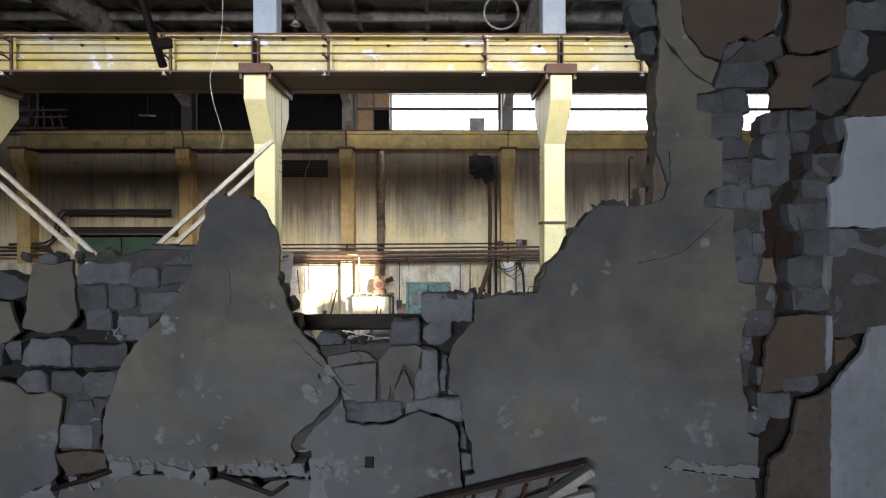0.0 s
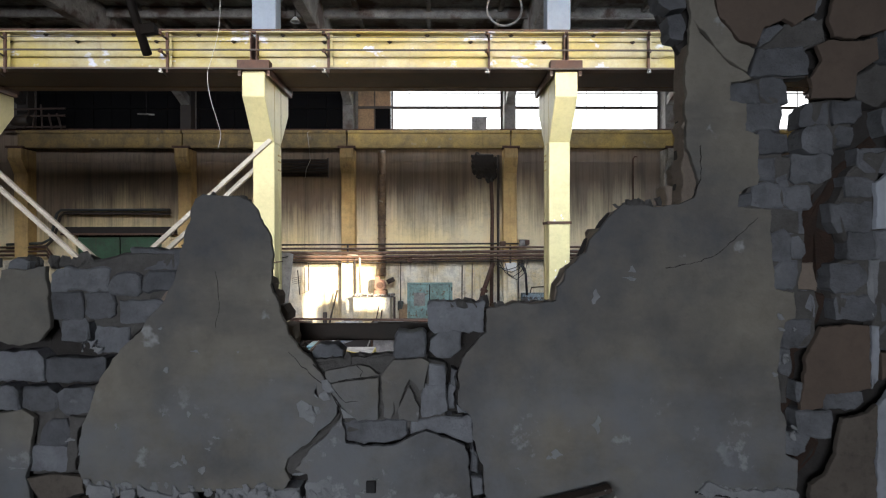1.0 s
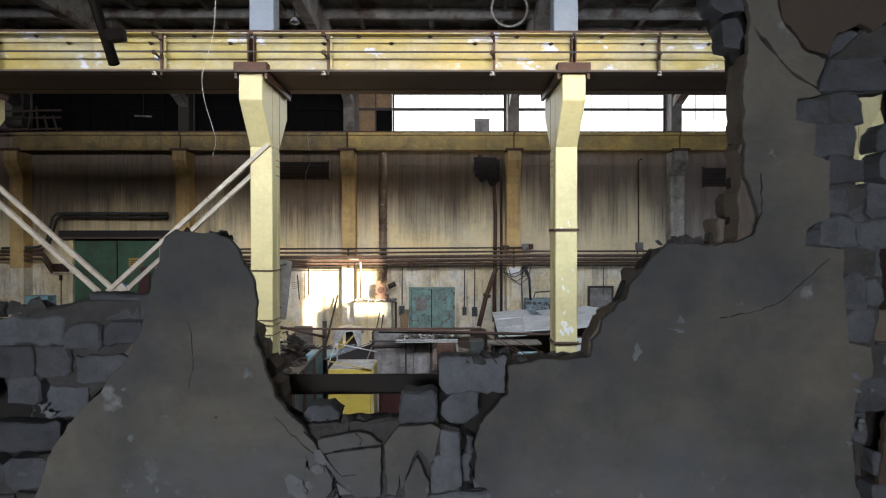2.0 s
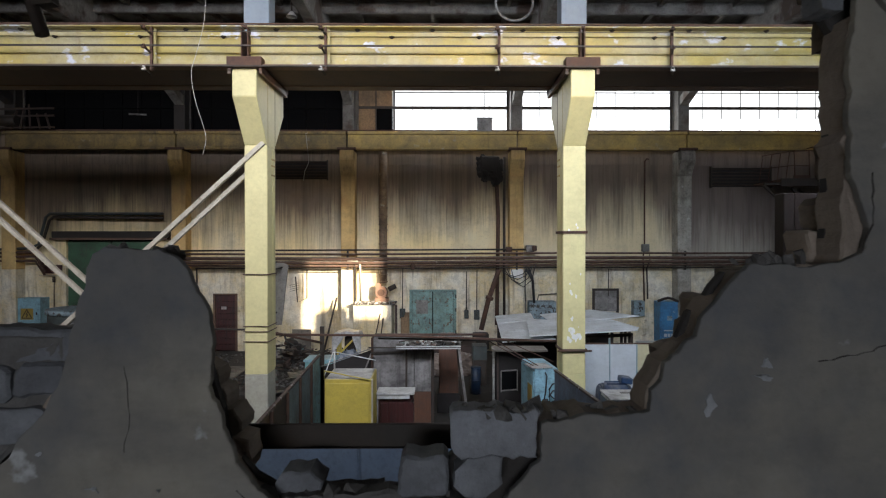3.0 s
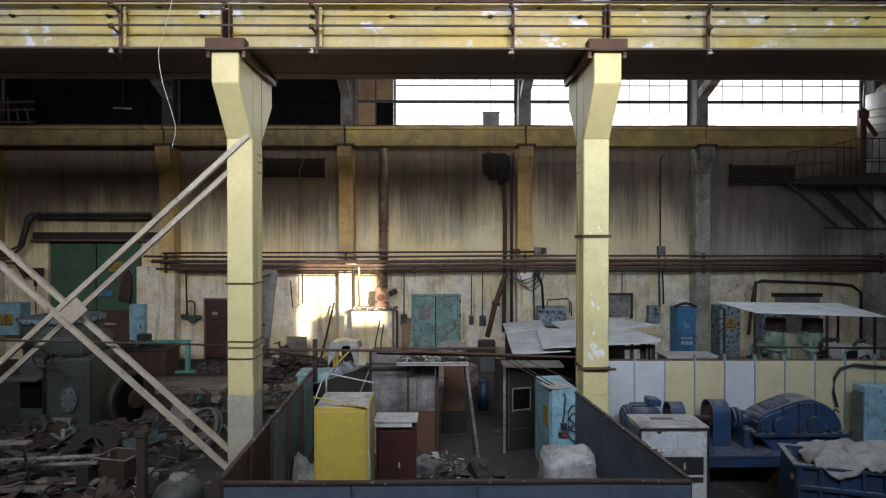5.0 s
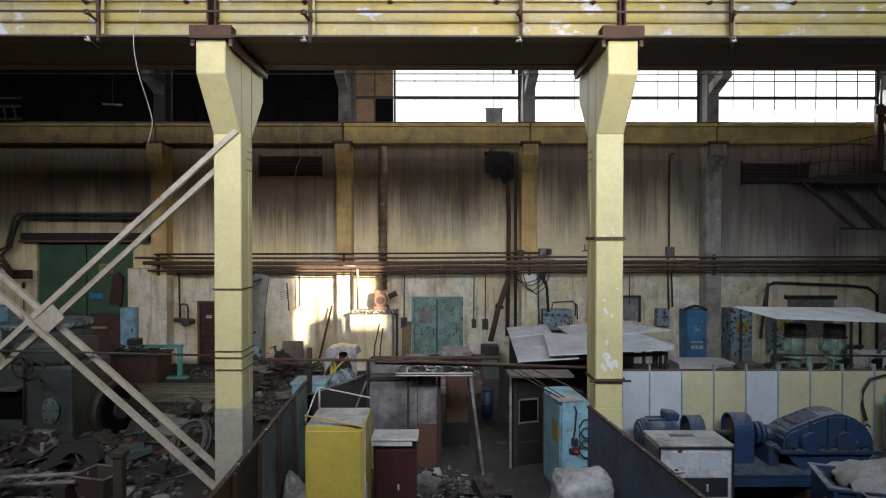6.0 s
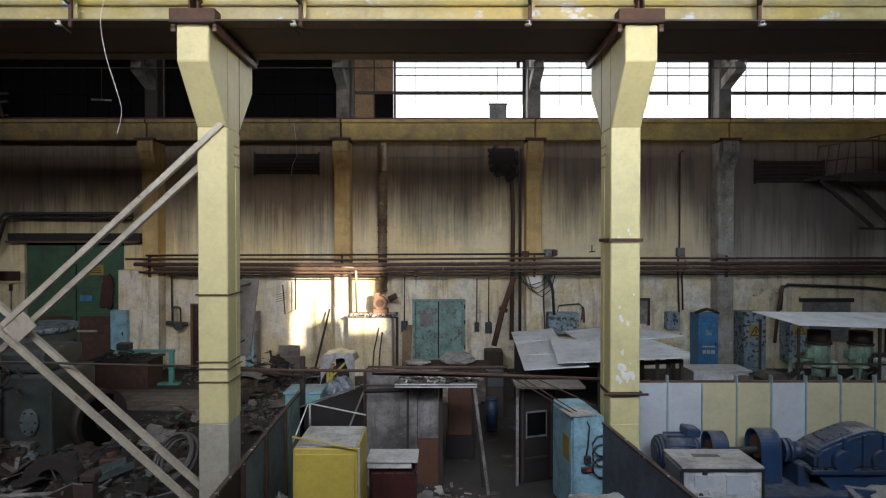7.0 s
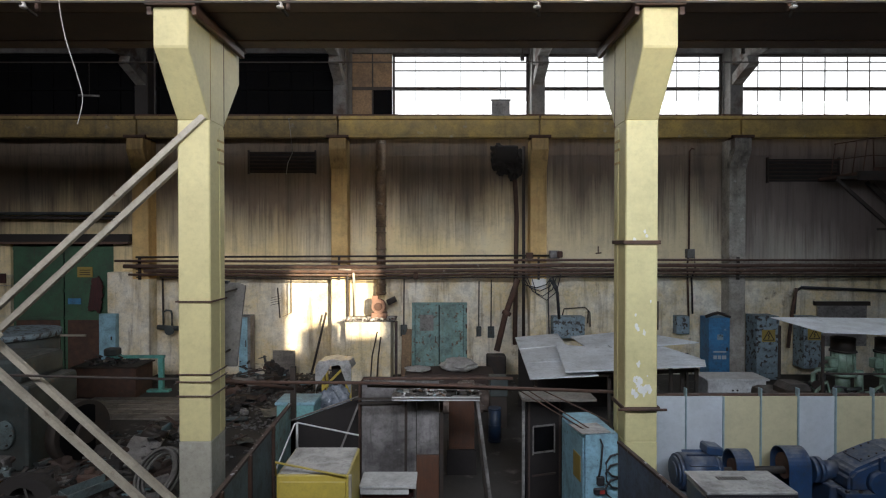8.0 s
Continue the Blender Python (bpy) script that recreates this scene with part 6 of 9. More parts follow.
def wall_box(name, x0, x1, z0, z1, mt, label, y0=21.72, y1=22.0, warn=None, arch=False):
    c = thing(name, label, "cabinet", "wall cabinets")
    part("body", box(x0, x1, y0, y1, z0, z1, 0.012), mt, c)
    part("door", box(x0 + 0.04, x1 - 0.04, y0 - 0.02, y0 - 0.001, z0 + 0.05, z1 - 0.05, 0.006), mt, c)
    part("handle", box(x1 - 0.12, x1 - 0.09, y0 - 0.05, y0 - 0.021, (z0 + z1) / 2 - 0.05, (z0 + z1) / 2 + 0.05), DARK_STEEL, c)
    if arch:
        part("hood", tube([(x0 - 0.05, y0 + 0.1, z1 + 0.02), (x0 + 0.15, y0 + 0.1, z1 + 0.1), ((x0 + x1) / 2, y0 + 0.1, z1 + 0.14), (x1 - 0.15, y0 + 0.1, z1 + 0.1), (x1 + 0.05, y0 + 0.1, z1)], 0.05, 6), DARK_STEEL, c)
    if warn:
        wx, wz, s = warn
        sg = part("warning_plate", box(wx - s, wx + s, y0 - 0.03, y0 - 0.021, wz - s * 0.9, wz + s * 0.9), SIGN_YELLOW, c)
        bm = bmesh.new()
        tri = [(wx - s * 0.8, wz - s * 0.65), (wx + s * 0.8, wz - s * 0.65), (wx, wz + s * 0.75)]
        for a, b in zip(tri, tri[1:] + tri[:1]):
            add_bar(bm, (a[0], y0 - 0.034, a[1]), (b[0], y0 - 0.034, b[1]), s * 0.12, 0.004, (0, -1, 0))
        for a, b in (((0.15, 0.4), (-0.12, 0.0)), ((-0.12, 0.0), (0.12, -0.08)), ((0.12, -0.08), (-0.08, -0.5))):
            add_bar(bm, (wx + a[0] * s, y0 - 0.034, wz + a[1] * s), (wx + b[0] * s, y0 - 0.034, wz + b[1] * s), s * 0.12, 0.004, (0, -1, 0))
        part("warning_symbol", bm, DARK_STEEL, sg)
    return c

wall_box("switch_cabinet", -10.42, -9.92, 0.5, 1.95, SKY_BLUE, "slim light blue switch cabinet on the wall pier", 21.4, 21.6)
wall_box("switch_cabinet", -14.9, -14.1, 0.9, 1.98, SKY_BLUE, "light blue switch cabinet with a yellow warning plate", 21.5, 22.0, (-14.55, 1.42, 0.22))
wall_box("switch_cabinet", 7.85, 8.48, 0.0, 1.85, BLUE_CAB, "bright blue floor cabinet under a small hood", 21.3, 21.9, None, True)
bcab = [o for o in scene.objects if o.name.startswith("switch_cabinet")][-1]
part("door_panel", box(7.94, 8.38, 21.262, 21.279, 0.95, 1.55, 0.006), BLUE_CAB, bcab)
part("emblem_plate", box(8.08, 8.26, 21.255, 21.262, 1.2, 1.36), PEELING, bcab)
for zz, xa, xb in ((0.82, 7.98, 8.36), (0.62, 7.98, 8.08), (0.62, 8.11, 8.2), (0.62, 8.23, 8.36)):
    part("writing_bar", box(xa, xb, 21.272, 21.279, zz, zz + (0.04 if zz > 0.7 else 0.11)), PANEL_WHITE, bcab)
wall_box("switch_cabinet", 9.28, 9.96, 0.0, 1.9, PEELING, "peeling switch cabinet door with a yellow warning plate", 21.3, 21.95, (9.62, 1.32, 0.2))
wall_box("switch_cabinet", 10.75, 11.35, 0.3, 1.85, PEELING, "peeling grey cabinet with a yellow warning plate", 21.4, 21.95, (11.05, 1.35, 0.2))
wall_box("control_box", 3.25, 4.2, 1.2, 1.85, PEELING, "peeling pale blue control box on the wall", 21.5, 21.95)
wall_box("control_box", 7.05, 7.45, 1.3, 1.85, PEELING, "small peeling control box", 21.7, 22.0)
wall_box("junction_box", -1.4, -1.2, 1.2, 1.55, MACHINE, "small grey-green junction box", 21.9, 22.0)
wall_box("junction_box", 0.95, 1.1, 1.2, 1.5, MACHINE, "small grey-green junction box", 21.9, 22.0)
wall_box("junction_box", 1.3, 1.5, 1.15, 1.5, MACHINE, "small grey-green junction box", 21.9, 22.0)
wc = thing("conduit_run", "thin wall conduits running down to the boxes", "conduit")
for x, z0, z1 in ((-1.3, 1.55, 3.0), (1.02, 1.5, 2.9), (1.4, 1.5, 2.95), (6.2, 2.0, 3.0), (4.4, 1.6, 2.0)):
    part("conduit", tube([(x, 21.95, z0), (x + 0.01, 21.95, z1)], 0.018, 6), DARK_STEEL, wc)
part("conduit", tube([(3.6, 21.9, 1.85), (3.65, 21.9, 2.05), (4.3, 21.9, 2.1), (4.45, 21.9, 1.95), (4.46, 21.9, 1.5)], 0.02, 6), DARK_STEEL, wc)
part("conduit", tube([(3.1, 21.4, 3.0), (3.2, 21.4, 2.9), (3.35, 21.4, 2.6), (3.4, 21.4, 1.8)], 0.045, 8), RUBBER, wc, "thick black cable")
part("conduit", tube([(7.65, 21.9, 6.98), (7.56, 21.9, 7.0), (7.5, 21.9, 6.9), (7.5, 21.9, 3.95), (7.45, 21.9, 3.4), (7.5, 21.9, 1.8)], 0.03, 8), RUST, wc)
part("conduit", tube([(7.65, 21.9, 3.9), (7.7, 21.9, 3.3), (7.58, 21.9, 3.0), (7.62, 21.9, 1.9)], 0.03, 8), DARK_STEEL, wc)
part("conduit_box", box(7.4, 7.65, 21.8, 21.98, 3.62, 3.9, 0.02), CONCRETE, wc)
part("conduit", tube([(10.75, 21.9, 1.9), (10.8, 21.9, 2.6), (10.95, 21.85, 2.72), (13.4, 21.85, 2.62), (14.1, 21.85, 2.55), (14.4, 21.85, 2.3), (14.4, 21.85, 0.5)], 0.045, 8), RUBBER, wc, "thick black cable")
part("conduit", tube([(10.4, 21.6, 0.9), (10.5, 21.6, 1.9), (10.7, 21.7, 2.7)], 0.05, 8), RUST, wc)

wp = thing("wall_window", "grey boarded window in the whitewashed wall", "window", kind="structure")
part("panel", box(5.7, 6.5, 21.94, 21.985, 1.45, 2.2), SHEET_GREY, wp)
bm = box(5.62, 5.7, 21.92, 21.998, 1.4, 2.28)
add_box(bm, 6.5, 6.58, 21.92, 21.998, 1.4, 2.28)
add_box(bm, 5.7, 6.5, 21.92, 21.998, 2.2, 2.28)
part("window_frame", bm, DARK_STEEL, wp)
wp = thing("wall_window", "dark grey shuttered panel behind the pumps", "window", kind="structure")
part("panel", box(11.5, 13.0, 21.9, 21.985, 0.9, 2.15), SHEET_GREY, wp)
part("window_frame", box(11.4, 13.1, 21.88, 21.998, 2.15, 2.28), DARK_STEEL, wp)
for x0, x1, z0, z1 in ((-6.06, -4.04, 6.25, 6.9), (9.95, 12.1, 5.98, 6.68)):
    v = thing("wall_vent", "dark louvred wall vent", "vent", "wall vents", "structure")
    part("backing", box(x0, x1, 21.96, 21.99, z0, z1), SOOT_AND_SHADE, v)
    for k in range(6):
        z = z0 + (k + 0.5) * (z1 - z0) / 6
        part("slat", bar((x0, 21.94, z), (x1, 21.94, z), 0.05, 0.012, (0, 0.6, 1)), TAR_BROWN, v)
    bm = box(x0 - 0.04, x0, 21.9, 21.998, z0 - 0.04, z1 + 0.04)
    add_box(bm, x1, x1 + 0.04, 21.9, 21.998, z0 - 0.04, z1 + 0.04)
    part("vent_frame", bm, DARK_STEEL, v)

# soot-black hopper with its pipe and chute
hp = thing("soot_hopper", "soot-black hopper box with a rusty down pipe", "hopper")
part("hopper_box", box(1.5, 2.2, 21.62, 21.98, 6.45, 7.05, 0.06, None, 2), SOOT_AND_SHADE, hp)
for x, z, r in ((1.56, 6.9, 0.17), (1.6, 6.52, 0.2), (1.86, 6.38, 0.22), (2.1, 6.3, 0.2), (2.22, 6.72, 0.18), (2.05, 6.12, 0.13), (1.68, 6.26, 0.12), (1.5, 6.72, 0.12)):
    bm = bmesh.new()
    bmesh.ops.create_icosphere(bm, subdivisions=3, radius=r)
    for v in bm.verts:
        q = v.co * (2.2 / r)
        n = 0.55 * noise.noise(q * 0.5 + Vector((x * 9, 0, z))) + 0.4 * noise.noise(q * 1.3 + Vector((z, x, 3)))
        v.co = Vector((v.co.x, v.co.y * 0.7, v.co.z * 1.15)) * (1 + n)
    part("soot_crust", bm, SOOT_AND_SHADE, hp, "lumpy crust of black soot").matrix_basis = pose(x, 21.74, z)
part("down_pipe", tube([(2.1, 21.65, 6.0), (2.15, 21.65, 4.9), (2.1, 21.62, 1.0)], 0.07, 10), RUST, hp)
part("down_pipe", tube([(2.36, 21.6, 7.0), (2.36, 21.6, 1.0)], 0.05, 8), DARK_STEEL, hp)
part("chute", tube([(2.15, 21.35, 3.0), (1.75, 21.2, 1.9), (1.5, 21.1, 0.9)], 0.09, 8), RUST, hp)
part("chute_bin", box(1.2, 1.75, 20.85, 21.3, 0.25, 0.8, 0.03), DARK_STEEL, hp)
part("chute_flange", tube([(1.82, 21.22, 2.05), (1.78, 21.2, 1.95)], 0.14, 10), RUST, hp)

# antenna bracket and leaning slabs
ab = thing("pipe_bracket", "bent pipe bracket hanging from the pipes with a small rack", "bracket")
part("arm", tube([(-4.62, 21.3, 3.0), (-4.62, 21.3, 2.0), (-4.95, 21.3, 1.85), (-5.02, 21.3, 2.75)], 0.022, 6), DARK_STEEL, ab)
for k in range(4):
    part("rack_bar", bar((-5.2, 21.2, 2.45 - k * 0.07), (-4.9, 21.2, 2.52 - k * 0.07), 0.014, 0.014), DARK_STEEL, ab)
ls = thing("strapped_board", "dusty grey board strapped to the back of the column", "board")
lb = bmesh.new()
front = [lb.verts.new(p) for p in ((-3.40, 12.82, 2.24), (-3.205, 12.82, 2.24), (-3.13, 12.8, 2.9), (-3.05, 12.76, 3.47), (-3.16, 12.76, 3.51), (-3.36, 12.76, 3.52), (-3.38, 12.8, 2.9))]
back = [lb.verts.new((v.co.x, v.co.y + 0.05, v.co.z)) for v in front]
lb.faces.new(front)
lb.faces.new(back[::-1])
for i in range(7):
    lb.faces.new((front[(i + 1) % 7], front[i], back[i], back[(i + 1) % 7]))
bmesh.ops.recalc_face_normals(lb, faces=lb.faces)
bmesh.ops.bevel(lb, geom=list(lb.edges), offset=0.006, segments=1, affect="EDGES")
part("board", lb, CONCRETE_BOARD, ls)
for z, xx in ((3.42, -3.18), (2.5, -3.3)):
    part("strap", bar((xx - 0.03, 12.3, z - 0.02), (xx, 12.8, z), 0.015, 0.025), DARK_STEEL, ls)
    part("strap_nut", tube([(xx, 12.735, z), (xx, 12.8, z)], 0.018, 6), DARK_STEEL, ls)
part("top_clip", box(-3.37, -3.3, 12.72, 12.82, 3.5, 3.54, 0.004), RUBBER, ls)
for k, (xa, xb) in enumerate(((-4.05, -3.6),)):
    tagged(part("leaning_pole", tube([(xa, 21.25, 0.0), (xb, 21.45, 2.0 - 0.3 * k)], 0.035, 6), DARK_STEEL), "dark steel pole leaning against the pilaster", "pole", "leaning poles")
for k, (xa, xb, z) in enumerate(((-2.2, -2.0, 1.5), (-2.02, -1.9, 1.35))):
    tagged(part("leaning_stick", tube([(xa, 20.85, 0.0), (xa + 0.05, 20.87, 0.8), (xb, 20.9, z)], 0.02, 6), DARK_STEEL), "thin dark stick leaning on the shed", "stick", "leaning sticks")

# ---- platform at the wall, with crane cage ----
pf = thing("maintenance_platform", "rusty steel wall platform with rails and braces", "platform")
part("deck", box(11.5, 16.6, 20.3, 21.95, 6.0, 6.08), RUST, pf)
part("edge_beam", box(11.5, 16.6, 20.24, 20.3, 5.84, 6.1), DARK_STEEL, pf)
part("edge_beam", bar((10.95, 20.3, 5.92), (11.5, 20.3, 5.92), 0.06, 0.08), DARK_STEEL, pf)
part("kerb_plate", box(11.9, 12.45, 20.2, 20.24, 6.1, 6.2), RUST, pf)
part("kerb_plate", box(13.2, 14.2, 20.2, 20.24, 6.1, 6.22), RUST, pf)
for xa, xb, y in ((10.95, 12.5, 20.3), (12.3, 13.7, 21.0), (12.9, 14.4, 21.6)):
    part("brace", bar((xa, y, 5.86), (xb, y, 4.5), 0.07, 0.09), DARK_STEEL, pf)
part("brace", bar((12.1, 20.3, 4.48), (14.8, 20.3, 4.42), 0.06, 0.07), DARK_STEEL, pf)
part("gangway_rail", tube([(10.9, 20.35, 6.86), (11.95, 20.32, 7.03), (12.46, 20.32, 7.05), (13.0, 20.32, 7.0)], 0.02, 6), RUST, pf)
part("gangway_rail", tube([(10.9, 20.35, 6.42), (11.95, 20.32, 6.55), (12.5, 20.32, 6.53)], 0.016, 6), RUST, pf)
for k in range(3, 7):
    x = 10.0 + k * 0.3
    part("rail_post", tube([(x - 0.1, 20.33, 5.95 + 0.02 * k), (x + 0.02, 20.33, 6.68 + 0.055 * k)], 0.015, 5), RUST, pf)
for x in (12.0, 12.5):
    part("rail_post", tube([(x, 20.32, 6.1), (x - 0.03, 20.32, 7.05)], 0.02, 5), RUST, pf)
for xa in (13.6, 14.6):
    part("brace", bar((xa, 21.2, 5.86), (xa + 1.3, 21.2, 4.5), 0.08, 0.08), DARK_STEEL, pf)
cg = thing("ladder_cage", "rusty railed cage and post on the platform", "cage")
for i in range(9):
    x = 13.02 + i * 0.24
    part("cage_bar", tube([(x, 20.22, 6.12), (x + 0.02 * math.sin(i * 4), 20.22, 7.28)], 0.016, 5), RUST, cg)
for z, r in ((6.56, 0.022), (6.66, 0.014), (7.28, 0.02)):
    part("cage_hoop", tube([(13.0, 20.22, z), (15.2, 20.22, z + 0.02)], r, 5), RUST, cg)
for y in (20.5, 20.8):
    part("cage_bar", tube([(13.02, y, 6.1), (13.02, y, 7.25)], 0.016, 5), RUST, cg)
part("cage_hoop", tube([(13.02, 20.22, 7.27), (13.02, 21.6, 7.27)], 0.018, 5), RUST, cg)
part("post", box(13.42, 13.62, 20.6, 20.78, 6.08, 8.32, 0.01), ORANGE_WOOD, cg)
part("post_head", box(13.34, 13.68, 20.58, 20.6, 8.0, 8.26), ORANGE_WOOD, cg)
part("post_brace", bar((13.62, 20.7, 8.0), (14.0, 20.7, 7.45), 0.09, 0.1), ORANGE_WOOD, cg)
part("mast", tube([(13.58, 20.69, 8.32), (13.6, 20.69, 9.1)], 0.035, 8), SHEET_GREY, cg)
part("tank", tube([(14.6, 21.2, 6.1), (14.6, 21.2, 8.9)], 0.55, 20), WHITE_STEEL, cg)
for k, z in enumerate((7.6, 7.85, 8.1, 8.35)):
    ring = [(14.55 + 0.62 * math.cos(a), 21.2 + 0.62 * math.sin(a), z) for a in [math.pi + math.pi * i / 14 for i in range(15)]]
    part("tank_band", tube(ring, 0.025, 6), BRACE, cg)
part("drum_white", tube([(13.85, 20.9, 6.08), (13.85, 20.9, 6.75)], 0.18, 14), WHITE_STEEL, cg)

sx = thing("beam_box", "dusty grey steel box standing on the far crane beam", "box")
part("body", box(1.36, 1.9, 21.25, 21.36, 7.852, 8.3, 0.015), SHEET_GREY, sx)
part("lid", box(1.34, 1.92, 21.23, 21.37, 8.3, 8.34, 0.008), SHEET_GREY, sx)
part("cable", tube([(1.6, 21.3, 8.33), (1.63, 21.3, 8.8), (1.62, 21.5, 9.6)], 0.012, 6), DARK_STEEL, sx)

# lamps hanging in front of the far windows
for x, y, z in ((1.95, 19.0, 8.9), (4.2, 19.0, 8.55), (7.1, 18.0, 8.75), (11.8, 18.0, 8.6)):
    hl = thing("hanging_fitting", "small dark light fitting hanging on a rod", "lamp", "hanging fittings")
    part("rod", tube([(x, y, z), (x, y, 9.5)], 0.012, 5), DARK_STEEL, hl)
    part("ceiling_rose", tube([(x, y, 9.45), (x, y, CEIL + 0.02)], 0.02, 5), DARK_STEEL, hl)
    part("socket", tube([(x, y, z - 0.12), (x, y, z + 0.02)], 0.05, 8), DARK_STEEL, hl)
part("tie_bar", bar((-15, 20.5, 9.2), (16, 20.5, 9.2), 0.03, 0.03), DARK_STEEL, nw)

# tall screen on the hall floor behind the broken wall
tc = thing("steel_screen", "tall dark brown steel screen with a black panel", "screen")
part("stile", box(2.6, 2.68, 5.3, 5.42, 0.0, 4.28, 0.006), TAR_BROWN, tc)
part("stile", box(4.1, 4.18, 5.3, 5.42, 0.0, 4.28, 0.006), TAR_BROWN, tc)
part("header", box(2.68, 4.1, 5.3, 5.42, 4.0, 4.28, 0.006), TAR_BROWN, tc)
part("black_panel", box(2.68, 4.1, 5.36, 5.4, 3.05, 4.0), SOOT_AND_SHADE, tc)
part("lower_panel", box(2.68, 4.1, 5.32, 5.4, 0.0, 3.05, 0.006), TAR_BROWN, tc)

# rusty frame parked in the dark bay
rfm = thing("parked_frame", "rusty steel frame standing on the far crane beam", "frame")
rq = random.Random(8)
for k in range(9):
    x = -16.1 + k * 0.34
    part("strut", bar((x, 21.0, 7.86), (x + rq.uniform(-0.3, 0.3), 21.2, 8.5 + rq.uniform(-0.2, 0.35)), 0.05, 0.06), TAR_BROWN, rfm)
for z in (7.9, 8.3, 8.55):
    part("rail", bar((-16.3, 21.1, z), (-13.3, 21.1, z + 0.05), 0.06, 0.06), TAR_BROWN, rfm)
part("motor", tube([(-15.1, 21.0, 8.15), (-14.5, 21.0, 8.15)], 0.18, 14), DARK_STEEL, rfm)

# ---- the booth of steel sheets ----
booth = thing("sheet_metal_booth", "open-topped booth of slate blue and grey-green steel sheets", "booth")
TOP = 1.6
fx = [-2.22, -0.94, 0.32, 1.64, 2.46]
for a, b in zip(fx, fx[1:]):
    part("front_sheet", box(a + 0.002, b - 0.002, 7.9, 7.93, 0.05, TOP, 0.004), SLATE_FRONT, booth)
for a, b in zip(fx, fx[1:]):
    part("front_capping", bar((a, 7.915, TOP + 0.012 + 0.01 * math.sin(a * 9)), (b, 7.915, TOP + 0.012 + 0.01 * math.sin(b * 9)), 0.06, 0.035, bevel=0.006), BOOTH_CAP, booth)
for x in fx[1:-1]:
    for dx in (-0.022, 0.022):
        part("seam", box(x + dx - 0.006, x + dx + 0.006, 7.888, 7.899, 0.06, TOP - 0.02, 0.003), SLATE_FRONT, booth)
for x in fx:
    part("post", box(x - 0.025, x + 0.025, 7.935, 7.985, 0, TOP), RUST, booth)
ly = [7.95, 8.9, 9.9, 10.9, 12.0, 13.2]
for a, b, mt in zip(ly, ly[1:], (MAROON, DARK_STEEL, SLATE_GREEN, SLATE_GREEN, TEAL)):
    part("side_sheet", bar((-2.26 - (a - 7.95) * 0.045, a + 0.02, 0.83), (-2.26 - (b - 7.95) * 0.045, b - 0.02, 0.83), 0.02, 1.5, (0, 0, 1)), mt, booth)
    part("post", bar((-2.24 - (a - 7.95) * 0.045, a + 0.02, 0), (-2.24 - (a - 7.95) * 0.045, a + 0.02, 1.6), 0.05, 0.05), RUST, booth)
part("side_capping", bar((-2.26, 7.95, 1.63), (-2.5, 13.2, 1.56), 0.05, 0.035), BOOTH_CAP, booth)
part("side_sheet", bar((2.46, 8.0, 0.8), (2.08, 11.2, 0.83), 0.02, 1.6), SLATE, booth)
part("side_capping", bar((2.46, 7.95, 1.62), (2.08, 11.2, 1.66), 0.05, 0.03), BOOTH_CAP, booth)
part("corner_post", box(-2.5, -2.42, 13.2, 13.28, 0, 2.15), DARK_STEEL, booth)
part("back_sheet", sheet([(-2.52, 0.0), (-1.39, 0.0), (-1.39, 1.66), (-2.0, 1.45), (-2.52, 1.27)], 13.2, 13.22, 0.003), DOOR_DARK, booth, "black sheet with a slanting top edge")
part("back_capping", bar((-2.5, 13.21, 1.3), (-1.4, 13.21, 1.69), 0.03, 0.02), SHEET_GREY, booth)
part("back_stay", bar((-1.72, 13.1, 0.8), (-1.4, 13.1, 1.6), 0.03, 0.03), SHEET_GREY, booth)
part("back_sheet", box(-1.36, -0.505, 13.1, 13.13, 0.0, 1.96, 0.004), BOOTH_BACK, booth)
part("back_sheet", box(-0.495, -0.15, 13.1, 13.13, 0.8, 1.96, 0.004), BOOTH_BACK, booth)
part("back_sheet", box(-0.5, -0.15, 13.1, 13.14, 0.0, 0.79, 0.004), ORANGE_WOOD, booth, "orange-brown lower board")
part("back_frame", tube([(-1.38, 13.08, 0.0), (-1.38, 13.08, 1.93), (-1.32, 13.08, 2.0), (1.0, 13.08, 2.0)], 0.025, 8), RUST, booth)
part("stile", box(-0.14, -0.08, 13.08, 13.14, 0, 1.96), DARK_STEEL, booth)
part("cross_bar", bar((-1.4, 13.05, 1.62), (-0.7, 13.05, 1.64), 0.03, 0.04), DARK_STEEL, booth)

rp = thing("long_rail_pipe", "rusty pipe spanning between the yellow columns", "pipe")
part("pipe", tube([(-3.2, 12.35, 2.12), (-1.0, 12.5, 2.07), (2.4, 12.33, 1.98)], 0.024, 8), RUST, rp)
part("pipe", tube([(-1.2, 12.6, 2.0), (2.3, 12.5, 1.95)], 0.02, 8), DARK_STEEL, rp)
part("pipe", tube([(-3.2, 12.35, 2.15), (-2.45, 13.22, 1.8)], 0.026, 8), RUST, rp)
rp = thing("thin_rail", "thin dark steel bar tied between the braced columns", "bar")
part("bar", tube([(-9.2, 11.75, 2.42), (-6.0, 11.75, 2.36), (-3.6, 11.76, 2.3)], 0.018, 6), DARK_STEEL, rp)

# yellow cabinet with its rail
yc = thing("yellow_cabinet", "yellow painted steel cabinet with dusty top and bent rail", "cabinet")
part("body", box(-1.72, -1.01, 9.75, 10.5, 0.0, 1.84, 0.01), CAB_YELLOW, yc)
part("door", box(-1.69, -1.04, 9.73, 9.748, 0.05, 1.78, 0.005), CAB_YELLOW, yc)
